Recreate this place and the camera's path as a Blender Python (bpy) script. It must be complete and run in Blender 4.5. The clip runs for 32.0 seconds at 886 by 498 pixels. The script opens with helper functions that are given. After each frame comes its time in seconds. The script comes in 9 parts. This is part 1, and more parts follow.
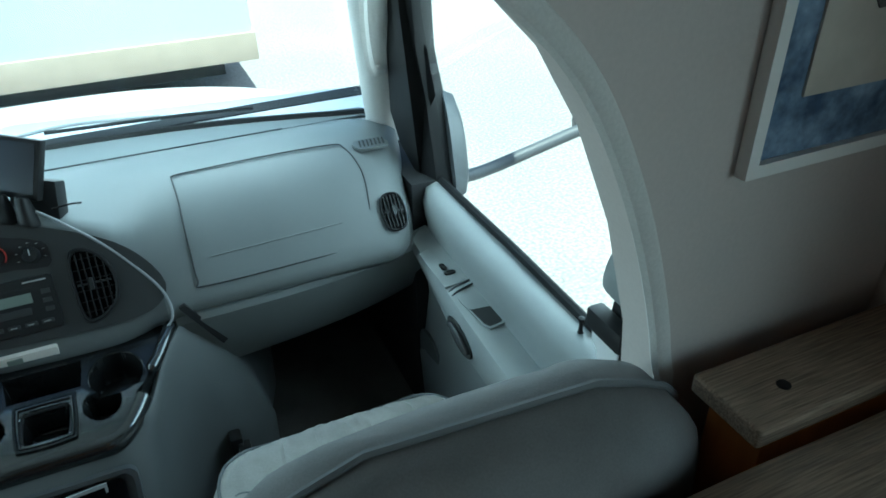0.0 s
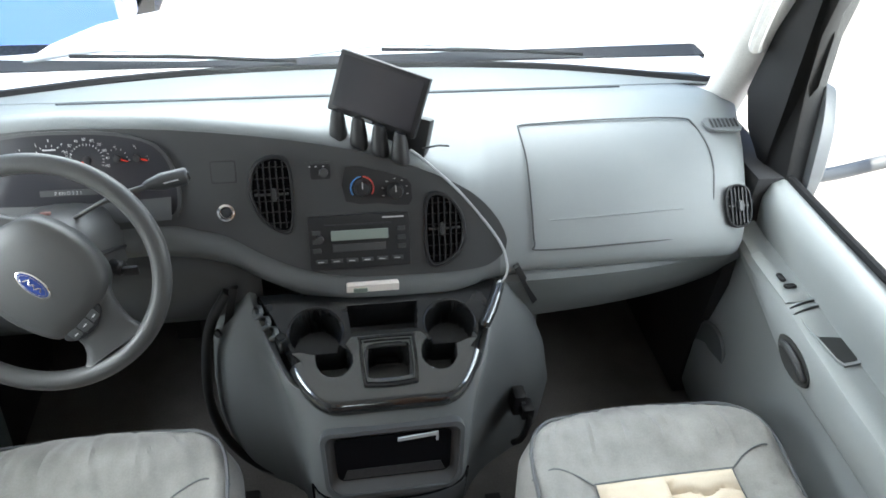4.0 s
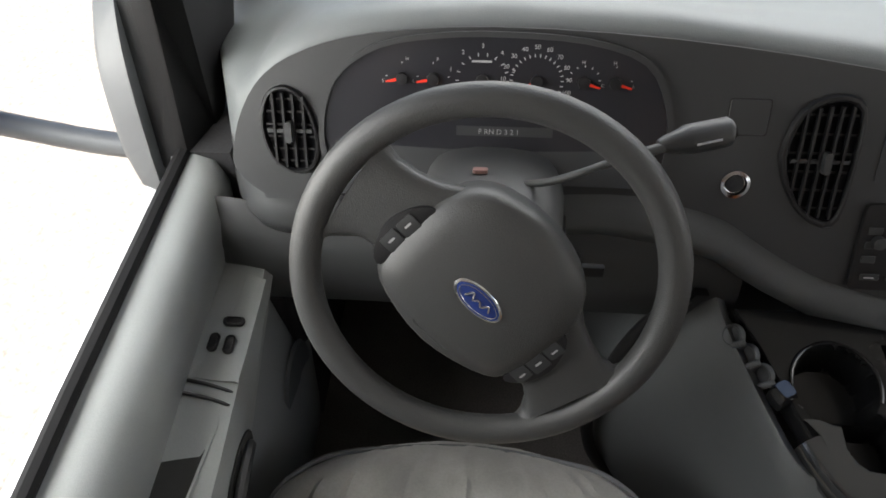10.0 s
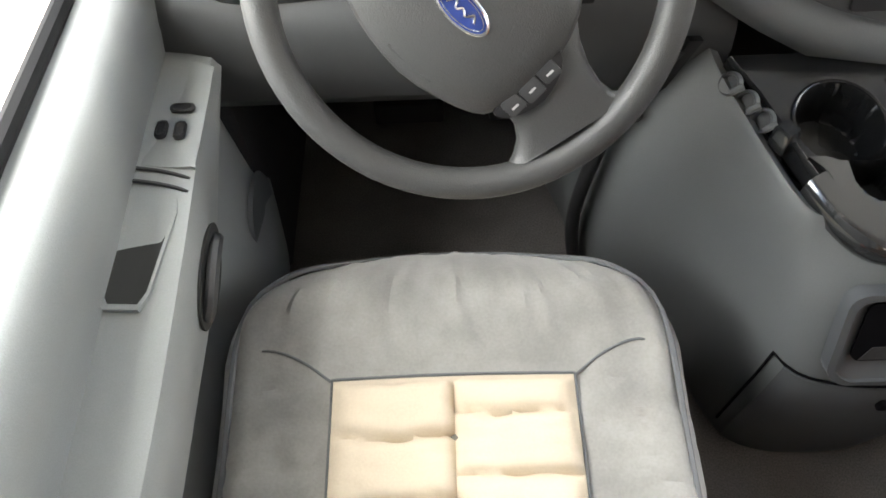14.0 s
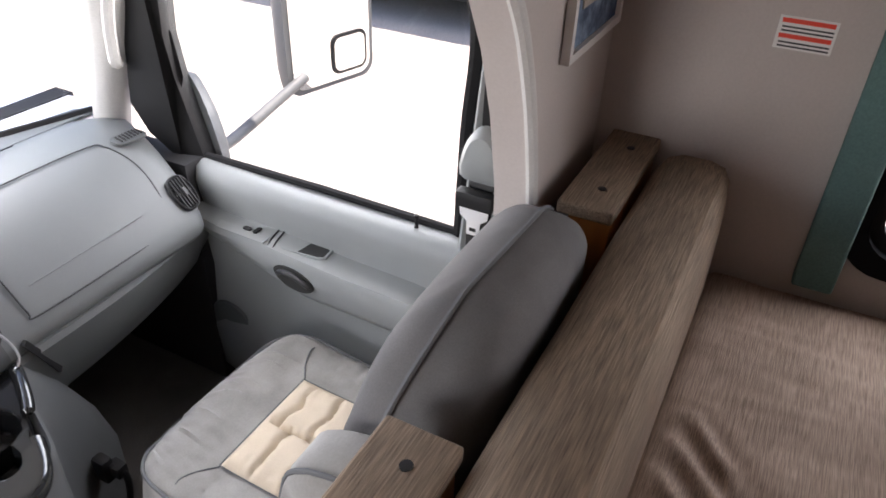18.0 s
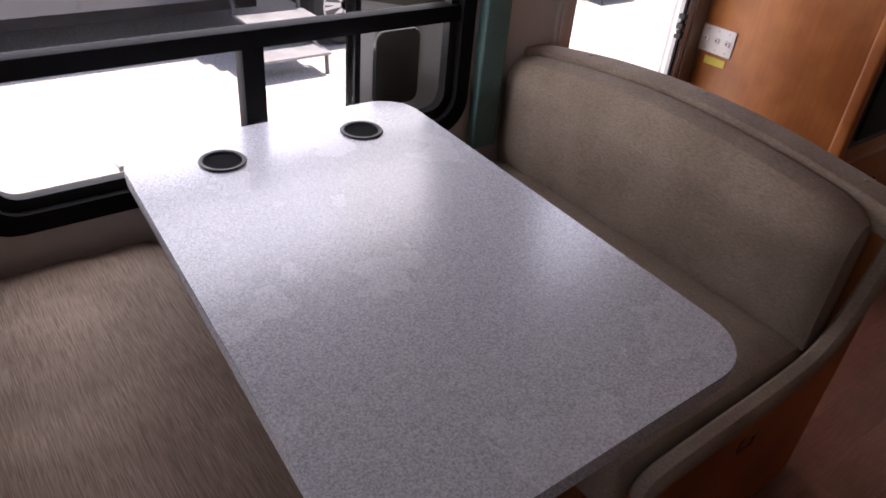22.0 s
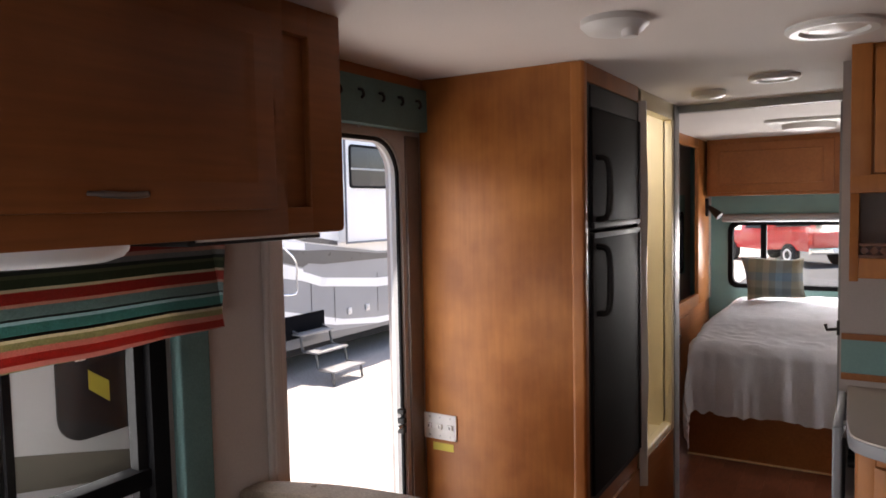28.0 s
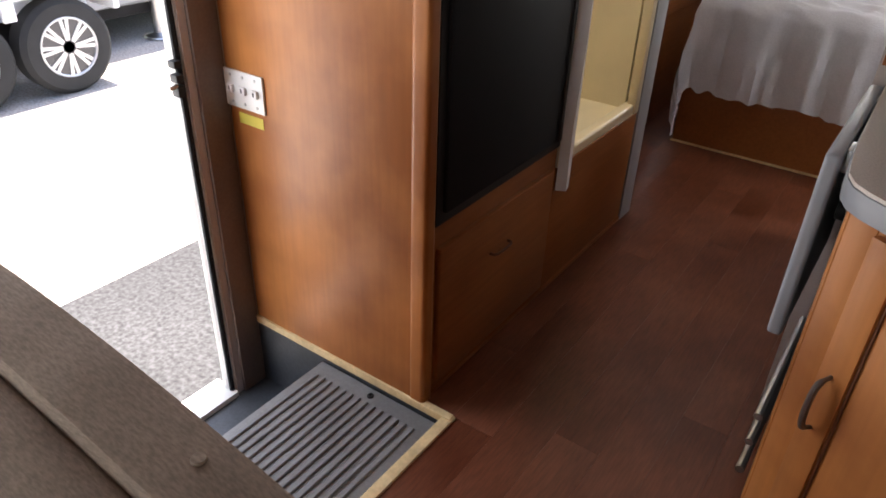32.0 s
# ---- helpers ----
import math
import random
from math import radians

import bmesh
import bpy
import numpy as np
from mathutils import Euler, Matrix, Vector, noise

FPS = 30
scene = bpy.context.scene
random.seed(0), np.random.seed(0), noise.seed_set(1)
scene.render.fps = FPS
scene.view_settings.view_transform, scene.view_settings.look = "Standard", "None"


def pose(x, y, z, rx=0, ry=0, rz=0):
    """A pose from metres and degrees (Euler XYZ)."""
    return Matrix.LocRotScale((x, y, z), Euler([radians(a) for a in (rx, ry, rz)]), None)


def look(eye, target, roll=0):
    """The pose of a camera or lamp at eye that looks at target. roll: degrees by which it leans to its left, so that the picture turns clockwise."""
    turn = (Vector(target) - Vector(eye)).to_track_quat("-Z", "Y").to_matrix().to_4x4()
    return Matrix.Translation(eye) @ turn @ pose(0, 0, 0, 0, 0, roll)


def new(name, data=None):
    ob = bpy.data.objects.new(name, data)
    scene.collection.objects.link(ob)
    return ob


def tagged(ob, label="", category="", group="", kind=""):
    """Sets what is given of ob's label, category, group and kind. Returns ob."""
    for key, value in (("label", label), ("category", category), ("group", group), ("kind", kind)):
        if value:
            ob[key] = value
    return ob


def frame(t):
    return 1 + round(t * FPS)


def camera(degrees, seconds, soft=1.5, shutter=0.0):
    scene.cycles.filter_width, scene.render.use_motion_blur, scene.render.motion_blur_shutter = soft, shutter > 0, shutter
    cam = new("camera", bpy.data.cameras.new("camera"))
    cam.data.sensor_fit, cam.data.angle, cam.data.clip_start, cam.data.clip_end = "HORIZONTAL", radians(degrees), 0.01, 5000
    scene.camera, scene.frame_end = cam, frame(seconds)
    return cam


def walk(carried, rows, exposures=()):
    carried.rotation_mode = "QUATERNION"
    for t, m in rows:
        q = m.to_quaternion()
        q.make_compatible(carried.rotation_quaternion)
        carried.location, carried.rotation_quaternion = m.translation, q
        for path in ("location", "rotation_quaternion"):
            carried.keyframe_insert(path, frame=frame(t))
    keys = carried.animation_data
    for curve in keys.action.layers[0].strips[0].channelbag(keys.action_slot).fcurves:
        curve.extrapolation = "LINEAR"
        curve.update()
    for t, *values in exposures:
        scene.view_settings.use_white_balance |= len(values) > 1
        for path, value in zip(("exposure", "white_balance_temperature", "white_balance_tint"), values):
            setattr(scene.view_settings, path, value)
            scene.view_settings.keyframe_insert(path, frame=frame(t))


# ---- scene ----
# The vehicle: x to its right, y towards its bonnet, z up from the living-area floor.
cam = camera(64.1, 32.0, soft=1.7)
PATH = [
    (0, (0.337, -1.392, 1.345), (1.022, 0.154, 0.278), -1.1),
    (0.5, (0.328, -1.348, 1.309), (0.911, 0.15, 0.122), -2.3),
    (1, (0.236, -1.277, 1.258), (0.804, 0.205, 0.037), -1.9),
    (1.5, (0.115, -1.185, 1.302), (0.822, 0.132, -0.025), 5.5),
    (2, (0.031, -1.153, 1.342), (0.826, 0.046, -0.048), 10.8),
    (2.5, (0.116, -1.188, 1.361), (0.777, 0.062, -0.053), 9.0),
    (3, (0.057, -1.137, 1.37), (0.512, 0.15, -0.092), 6.9),
    (3.5, (-0.013, -1.129, 1.4), (0.371, 0.259, 0.012), 5.7),
    (4, (-0.059, -1.116, 1.416), (0.255, 0.383, 0.13), 3.8),
    (4.5, (-0.105, -1.066, 1.398), (0.138, 0.431, 0.095), 2.7),
    (6.5, (-0.288, -0.787, 1.279), (0.011, 0.59, -0.14), 4.9),
    (7, (-0.283, -0.852, 1.298), (-0.189, 0.561, -0.115), 0.5),
    (7.5, (-0.358, -0.867, 1.25), (-0.37, 0.613, -0.095), -1.5),
    (8, (-0.382, -0.787, 1.26), (-0.554, 0.63, -0.14), -3.9),
    (8.5, (-0.402, -0.722, 1.243), (-0.685, 0.605, -0.226), -4.7),
    (9, (-0.444, -0.67, 1.22), (-0.749, 0.591, -0.302), -4.5),
    (9.5, (-0.48, -0.62, 1.184), (-0.78, 0.607, -0.367), -7.2),
    (10, (-0.518, -0.591, 1.179), (-0.669, 0.659, -0.375), -2.9),
    (10.5, (-0.523, -0.59, 1.167), (-0.607, 0.707, -0.353), -0.5),
    (11, (-0.528, -0.608, 1.122), (-0.625, 0.736, -0.356), -1.8),
    (11.5, (-0.547, -0.611, 1.079), (-0.617, 0.791, -0.346), -2.8),
    (12, (-0.558, -0.623, 1.024), (-0.537, 0.909, -0.262), -1.1),
    (12.5, (-0.558, -0.635, 0.967), (-0.581, 0.725, -0.499), -1.7),
    (13, (-0.574, -0.625, 0.972), (-0.559, 0.591, -0.616), -1.5),
    (13.5, (-0.561, -0.65, 0.97), (-0.592, 0.504, -0.663), -3.2),
    (15.5, (-0.442, -0.88, 1.273), (-0.221, -0.001, -0.51), 3.2),
    (16, (-0.302, -0.961, 1.315), (0.152, 0.051, -0.349), 3.3),
    (17, (-0.28, -1.123, 1.358), (0.755, -0.016, 0.053), 4.4),
    (17.5, (-0.266, -1.182, 1.399), (1.016, -0.186, 0.231), 3.2),
    (18, (-0.235, -1.26, 1.417), (1.241, -0.518, 0.29), 2.0),
    (18.5, (-0.209, -1.324, 1.427), (1.364, -0.945, 0.252), 1.1),
    (19, (-0.228, -1.295, 1.408), (1.336, -1.315, 0.162), 0.7),
    (19.5, (-0.273, -1.292, 1.467), (1.117, -1.613, 0.066), 3.8),
    (20, (-0.328, -1.27, 1.482), (1.034, -1.823, 0.127), 8.1),
    (20.5, (-0.358, -1.266, 1.453), (1.043, -1.93, 0.189), 7.9),
    (21, (-0.371, -1.293, 1.456), (1.011, -2.079, 0.242), 8.1),
    (21.5, (-0.33, -1.323, 1.464), (0.993, -2.257, 0.29), 6.9),
    (22, (-0.294, -1.429, 1.457), (0.985, -2.496, 0.35), 5.5),
    (22.5, (-0.295, -1.53, 1.469), (0.927, -2.713, 0.416), 4.8),
    (23, (-0.285, -1.571, 1.497), (1.109, -2.767, 0.705), 1.8),
    (23.5, (-0.302, -1.595, 1.514), (1.294, -2.737, 1.126), -1.2),
    (24, (-0.338, -1.571, 1.543), (1.377, -2.594, 1.447), -3.2),
    (24.5, (-0.352, -1.56, 1.583), (1.458, -2.41, 1.593), -2.5),
    (26.5, (-0.373, -1.552, 1.566), (1.531, -2.164, 1.611), -0.4),
    (27, (-0.329, -1.577, 1.57), (1.353, -2.659, 1.557), 0.2),
    (27.5, (-0.276, -1.602, 1.545), (1.064, -3.086, 1.524), 0.0),
    (28, (-0.209, -1.643, 1.549), (0.82, -3.353, 1.426), -1.2),
    (28.5, (-0.204, -1.725, 1.516), (0.679, -3.5, 1.255), -1.8),
    (29, (-0.262, -1.915, 1.494), (0.626, -3.666, 1.114), -0.3),
    (29.5, (-0.328, -2.078, 1.467), (0.548, -3.819, 1.017), 0.1),
    (30, (-0.232, -2.214, 1.46), (0.56, -3.976, 0.939), 0.4),
    (30.5, (-0.247, -2.388, 1.457), (0.526, -4.147, 0.903), -1.1),
    (31, (-0.18, -2.484, 1.412), (0.55, -4.202, 0.693), -1.1),
    (31.5, (-0.253, -2.656, 1.358), (0.599, -4.253, 0.508), 2.5),
    (32, (-0.229, -2.742, 1.325), (0.74, -4.145, 0.28), 2.0),
]
EXPOSURES = [
    (0.0, 1.45, 5250, -20), (1.0, 2.05, 5800, -16), (2.0, 1.95, 5900, -11), (2.6, 2.05, 5950, -8), (3.4, 2.4, 6300, 0), (4.5, 2.65, 6800, 8), (7.0, 2.95, 7800, 12), (8.5, 2.7, 7300, 12), (9.0, 2.3, 7300, 12), (9.6, 1.7, 7300, 12), (10.0, 1.5, 7300, 12), (11.0, 2.0, 7300, 12), (12.0, 2.2, 7300, 12), (13.5, 3.0, 7400, 11),
    (16.0, 2.55, 6900, 9), (17.0, 2.55, 6900, 14), (18.0, 2.15, 7000, 19), (19.0, 2.15, 6950, 20), (20.0, 2.55, 6900, 20), (21.0, 2.40, 6900, 22), (22.0, 1.85, 6950, 26), (23.0, 1.8, 6800, 21), (24.0, 1.6, 7100, 19),
    (26.5, 3.25, 7300, 16), (27.2, 3.25, 7200, 14), (28.0, 2.0, 7200, 17), (29.0, 1.75, 7000, 16), (30.5, 1.8, 7000, 15), (32.0, 2.6, 6900, 14),
]
walk(cam, [(t, look(eye, target, roll)) for t, eye, target, roll in PATH], EXPOSURES)

# Midday sun from the driver's side, high; clear sky.
world = bpy.data.worlds.new("sky")
scene.world = world
world.use_nodes = True
_sky = world.node_tree.nodes.new("ShaderNodeTexSky")
_sky.sky_type, _sky.sun_disc = "NISHITA", False
_sky.sun_elevation, _sky.sun_rotation = radians(74), radians(165)
_sky.air_density, _sky.dust_density = 1.0, 1.5
world.node_tree.links.new(_sky.outputs[0], world.node_tree.nodes["Background"].inputs[0])
world.node_tree.nodes["Background"].inputs[1].default_value = 0.12
_sun = bpy.data.lights.new("sun", "SUN")
_sun.energy, _sun.angle, _sun.color = 3.6, radians(0.6), (1.0, 0.95, 0.88)
new("sun", _sun).matrix_world = look((1.1, -4.0, 14.5), (0, 0, 0))


def window_lamp(name, centre, target, width, height, watts):
    """Sky light standing in a window's opening."""
    data = bpy.data.lights.new(name, "AREA")
    data.shape, data.size, data.size_y, data.energy, data.color = "RECTANGLE", width, height, watts, (0.93, 0.97, 1.0)
    new(name, data).matrix_world = look(centre, target)


window_lamp("windscreen_daylight", (0.0, 0.42, 0.97), (0.0, 0.24, 0.5), 1.5, 0.30, 4.3)
window_lamp("passenger_daylight", (1.12, -0.3, 0.85), (0.0, -0.4, 0.4), 0.7, 0.45, 2.1)
window_lamp("driver_daylight", (-1.12, -0.3, 0.85), (0.0, -0.4, 0.4), 0.7, 0.45, 3.9)
window_lamp("dinette_daylight", (1.31, -2.05, 0.98), (0.0, -2.05, 0.7), 1.2, 0.6, 3.8)
window_lamp("doorway_daylight", (1.36, -3.43, 0.8), (0.0, -3.43, 0.5), 0.55, 1.7, 2.4)
window_lamp("bedroom_daylight", (0.0, -7.78, 1.15), (0.0, -6.0, 0.9), 1.3, 0.45, 9.0)
window_lamp("shower_skylight", (0.9, -4.82, 1.99), (0.9, -4.82, 0.0), 0.35, 0.35, 1.1)
# Added fill through an unseen opening in the left wall, to brighten the bedspread.
window_lamp("bedspread_fill", (-1.16, -5.85, 1.2), (0.3, -6.1, 0.5), 0.6, 0.4, 2.0)


# ---- materials ----
def material(name, colour, rough=0.6, metal=0.0, spots=0.0, spot_size=6.0, grain=0.0, grain_size=120.0, bump=0.0, stretch=(1, 1, 1), coat=0.0, other=None, sheen=0.0, spec=0.5):
    """A surface with slow stains (spots) and fine grain in its colour, and relief."""
    m = bpy.data.materials.new(name)
    m.use_nodes = True
    t = m.node_tree
    n, link = t.nodes, t.links.new
    b = n["Principled BSDF"]
    b.inputs["Roughness"].default_value, b.inputs["Metallic"].default_value = rough, metal
    b.inputs["Coat Weight"].default_value, b.inputs["Sheen Weight"].default_value = coat, sheen
    b.inputs["Specular IOR Level"].default_value = spec
    base = (*colour, 1)
    b.inputs["Base Color"].default_value = base
    if not (spots or grain or bump):
        return m
    co = n.new("ShaderNodeTexCoord")
    mp = n.new("ShaderNodeMapping")
    mp.inputs["Scale"].default_value = stretch
    link(co.outputs["Object"], mp.inputs[0])
    big = n.new("ShaderNodeTexNoise")
    big.inputs["Scale"].default_value, big.inputs["Detail"].default_value = spot_size, 5
    fine = n.new("ShaderNodeTexNoise")
    fine.inputs["Scale"].default_value, fine.inputs["Detail"].default_value = grain_size, 3
    link(mp.outputs[0], fine.inputs[0])
    link(co.outputs["Object"], big.inputs[0])
    mix = n.new("ShaderNodeMix")
    mix.data_type = "RGBA"
    mix.inputs[6].default_value = tuple(c * (1 - spots) for c in colour) + (1,)
    far = other or tuple(min(1, c * (1 + spots)) for c in colour)
    mix.inputs[7].default_value = (*far, 1)
    ramp = n.new("ShaderNodeMapRange")
    ramp.inputs[1].default_value, ramp.inputs[2].default_value = 0.35, 0.65
    link(big.outputs[0], ramp.inputs[0])
    link(ramp.outputs[0], mix.inputs[0])
    mix2 = n.new("ShaderNodeMix")
    mix2.data_type, mix2.blend_type = "RGBA", "MULTIPLY"
    mix2.inputs[0].default_value = 1.0
    g = n.new("ShaderNodeMapRange")
    g.inputs[1].default_value, g.inputs[2].default_value = 0.3, 0.7
    g.inputs[3].default_value, g.inputs[4].default_value = 1 - grain, 1 + grain
    link(fine.outputs[0], g.inputs[0])
    link(mix.outputs[2], mix2.inputs[6])
    link(g.outputs[0], mix2.inputs[7])
    link(mix2.outputs[2], b.inputs["Base Color"])
    r = n.new("ShaderNodeMapRange")
    r.inputs[3].default_value, r.inputs[4].default_value = max(0.02, rough - 0.08), min(1, rough + 0.08)
    link(big.outputs[0], r.inputs[0])
    link(r.outputs[0], b.inputs["Roughness"])
    if bump:
        bp = n.new("ShaderNodeBump")
        bp.inputs["Strength"].default_value, bp.inputs["Distance"].default_value = bump, 0.002
        link(fine.outputs[0], bp.inputs["Height"])
        link(bp.outputs[0], b.inputs["Normal"])
    return m


def glass(name, tint=(1, 1, 1)):
    m = bpy.data.materials.new(name)
    m.use_nodes = True
    n, link = m.node_tree.nodes, m.node_tree.links.new
    clear, shine, mix = n.new("ShaderNodeBsdfTransparent"), n.new("ShaderNodeBsdfGlossy"), n.new("ShaderNodeMixShader")
    clear.inputs[0].default_value, shine.inputs["Roughness"].default_value = (*tint, 1), 0.02
    mix.inputs[0].default_value = 0.06
    link(clear.outputs[0], mix.inputs[1]), link(shine.outputs[0], mix.inputs[2])
    link(mix.outputs[0], n["Material Output"].inputs[0])
    return m


def striped(name, stops, axis, length, rough=0.85, start=0.0):
    """Woven stripes across the axis, repeated every length metres; stops: (share, colour)."""
    m = material(name, (0.5, 0.5, 0.5), rough, grain=0.12, grain_size=300, bump=0.25)
    n, link = m.node_tree.nodes, m.node_tree.links.new
    co = n.new("ShaderNodeTexCoord")
    sep, add, div, fr, ramp = n.new("ShaderNodeSeparateXYZ"), n.new("ShaderNodeMath"), n.new("ShaderNodeMath"), n.new("ShaderNodeMath"), n.new("ShaderNodeValToRGB")
    add.operation, div.operation, fr.operation = "SUBTRACT", "DIVIDE", "FRACT"
    add.inputs[1].default_value, div.inputs[1].default_value = start, length
    link(co.outputs["Object"], sep.inputs[0]), link(sep.outputs["xyz".index(axis)], add.inputs[0])
    link(add.outputs[0], div.inputs[0]), link(div.outputs[0], fr.inputs[0]), link(fr.outputs[0], ramp.inputs[0])
    ramp.color_ramp.interpolation = "CONSTANT"
    e = ramp.color_ramp.elements
    while len(e) < len(stops):
        e.new(0.5)
    for k, (p, c) in zip(e, stops):
        k.position, k.color = p, (*c, 1)
    mul = [k for k in n if k.type == "MIX" and k.blend_type == "MULTIPLY"][0]
    link(ramp.outputs[0], mul.inputs[6])
    return m


GREY_DASH = material("dash_vinyl", (0.145, 0.156, 0.158), 0.5, spots=0.04, grain=0.05, grain_size=700, bump=0.15)
GREY_DOOR = material("door_vinyl", (0.24, 0.255, 0.255), 0.52, spots=0.05, grain=0.05, grain_size=700, bump=0.15)
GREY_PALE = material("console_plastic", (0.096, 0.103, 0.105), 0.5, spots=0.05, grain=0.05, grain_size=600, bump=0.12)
KNEE_AND_ROLL_SHADE = material("knee_and_roll_shade_plastic", (0.036, 0.038, 0.039), 0.55, spots=0.06, grain=0.06, grain_size=700, bump=0.12)
FASCIA = material("fascia_plastic", (0.026, 0.0275, 0.029), 0.5, spots=0.05, grain=0.06, grain_size=800, bump=0.12)
DARK = material("black_plastic", (0.012, 0.012, 0.013), 0.5, grain=0.1, grain_size=500, bump=0.1, spec=0.3)
DARK_SOFT = material("dark_lining", (0.018, 0.018, 0.02), 0.9, spots=0.2, grain=0.2, grain_size=200)
RUBBER = material("rubber", (0.012, 0.012, 0.013), 0.7, spots=0.1, spec=0.15)
GLOSS = material("glossy_tray_plastic", (0.008, 0.0085, 0.009), 0.20, spots=0.08, spec=0.28)
CHROME = material("chrome", (0.72, 0.73, 0.74), 0.15, 1.0, spots=0.03)
STEEL = material("steel", (0.5, 0.5, 0.5), 0.35, 1.0, spots=0.08)
SATIN = material("satin_grey", (0.3, 0.31, 0.32), 0.4, spots=0.05)
WHEEL = material("wheel_leatherette", (0.042, 0.043, 0.043), 0.46, spots=0.08, grain=0.06, grain_size=600, bump=0.25)
SUEDE = material("grey_suede", (0.24, 0.235, 0.222), 0.95, spots=0.16, spot_size=11, grain=0.06, grain_size=260, bump=0.12, sheen=0.3)
SUEDE_DARK = material("seat_back_cloth", (0.125, 0.122, 0.122), 0.95, spots=0.1, spot_size=14, grain=0.08, grain_size=400, bump=0.15)
CREAM = material("cream_suede", (0.55, 0.47, 0.36), 0.9, spots=0.06, spot_size=9, grain=0.03, grain_size=300, bump=0.1)
PIPING = material("piping", (0.11, 0.115, 0.12), 0.8)
CARPET = material("cab_carpet", (0.095, 0.090, 0.086), 1.0, spots=0.2, grain=0.35, grain_size=350, bump=0.5)
RED = material("red_plastic", (0.75, 0.05, 0.02), 0.4)
NEEDLE = material("needle_red", (0.8, 0.03, 0.01), 0.5)
WHITE_MARK = material("white_marking", (0.38, 0.38, 0.38), 0.6)
LCD = material("lcd", (0.16, 0.19, 0.17), 0.3)
SCREEN = material("dark_screen", (0.022, 0.022, 0.026), 0.18)
BLUE = material("blue_badge", (0.012, 0.03, 0.15), 0.25, coat=0.5)
HEADLINER = material("headliner", (0.55, 0.54, 0.52), 0.95, spots=0.04, grain=0.06, grain_size=300, bump=0.2)
WALLPAPER = material("wall_vinyl", (0.47, 0.425, 0.40), 0.75, spots=0.04, spot_size=3, grain=0.03, grain_size=160, bump=0.1)
CEILING = material("ceiling_vinyl", (0.70, 0.64, 0.60), 0.7, spots=0.03, spot_size=2, grain=0.03, grain_size=200, bump=0.1)
WOOD = material("cherry_wood", (0.31, 0.100, 0.026), 0.38, spots=0.24, spot_size=3.5, grain=0.08, grain_size=16, bump=0.04, stretch=(4, 4, 0.25), other=(0.42, 0.160, 0.045), spec=0.28)
WOOD_LONG = material("cherry_wood_lengthwise", (0.27, 0.088, 0.026), 0.38, spots=0.16, spot_size=2.2, grain=0.10, grain_size=16, bump=0.04, stretch=(4, 0.25, 4), other=(0.34, 0.122, 0.038), spec=0.3)
# The same cherry wood, darkened to put the overhead cabinets' shade into its colour.
WOOD_SHADED = material("cherry_wood_shaded", (0.19, 0.058, 0.018), 0.4, spots=0.16, spot_size=2.2, grain=0.10, grain_size=16, bump=0.04, stretch=(4, 0.25, 4), other=(0.245, 0.082, 0.026), spec=0.25)
WOOD_DARK = material("dark_wood_edge", (0.12, 0.04, 0.016), 0.45, spots=0.1, grain=0.15, grain_size=60)
PINE = material("pale_wood_strip", (0.62, 0.47, 0.25), 0.6, spots=0.15, spot_size=9, grain=0.12, grain_size=70)
PLANK = material("laminate_plank", (0.125, 0.035, 0.016), 0.33, spots=0.22, spot_size=3.5, grain=0.2, grain_size=34, bump=0.08, stretch=(5, 0.5, 5), other=(0.17, 0.058, 0.031), spec=0.32)
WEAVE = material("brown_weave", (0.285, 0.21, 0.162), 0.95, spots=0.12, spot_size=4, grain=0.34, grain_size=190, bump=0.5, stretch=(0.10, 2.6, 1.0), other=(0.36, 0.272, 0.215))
# The same brown weave, darkened to put the backrest's shade into its colour.
WEAVE_BACK = material("brown_weave_dimmed", (0.195, 0.141, 0.098), 0.95, spots=0.1, spot_size=4, grain=0.42, grain_size=170, bump=0.6, stretch=(0.10, 2.4, 2.4), other=(0.26, 0.195, 0.14))
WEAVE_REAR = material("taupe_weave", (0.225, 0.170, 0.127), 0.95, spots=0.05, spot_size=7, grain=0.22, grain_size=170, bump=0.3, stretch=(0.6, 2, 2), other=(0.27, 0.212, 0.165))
TABLETOP = material("speckled_laminate", (0.43, 0.44, 0.485), 0.26, spots=0.0, grain=0.32, grain_size=290, bump=0.02)
TABLE_EDGE = material("table_edge", (0.4, 0.4, 0.42), 0.4, grain=0.5, grain_size=200)
TEAL = material("teal_cloth", (0.085, 0.16, 0.155), 0.9, spots=0.1, grain=0.12, grain_size=250, bump=0.3)
TEAL_PAINT = material("teal_paint", (0.20, 0.36, 0.35), 0.7, spots=0.05, grain=0.04)
ALU_BLACK = material("black_window_frame", (0.008, 0.008, 0.009), 0.7, spots=0.1, spec=0.05)
WHITE = material("white_plastic", (0.72, 0.71, 0.69), 0.35, spots=0.04)
CREAM_PLASTIC = material("cream_gelcoat", (0.72, 0.62, 0.42), 0.35, spots=0.04)
YELLOW = material("yellow_tape", (0.55, 0.45, 0.06), 0.6, spots=0.1)
FRIDGE = material("black_fridge_panel", (0.011, 0.010, 0.011), 0.62, spots=0.1, grain=0.1, grain_size=400, bump=0.08, spec=0.1)
LINEN = material("white_linen", (0.84, 0.84, 0.87), 0.95, spots=0.05, grain=0.05, grain_size=160, bump=0.4)
COUNTER = material("counter_laminate", (0.47, 0.415, 0.37), 0.4, spots=0.03, grain=0.15, grain_size=300)
COUNTER_EDGE = material("counter_edge", (0.24, 0.25, 0.27), 0.45, spots=0.05)
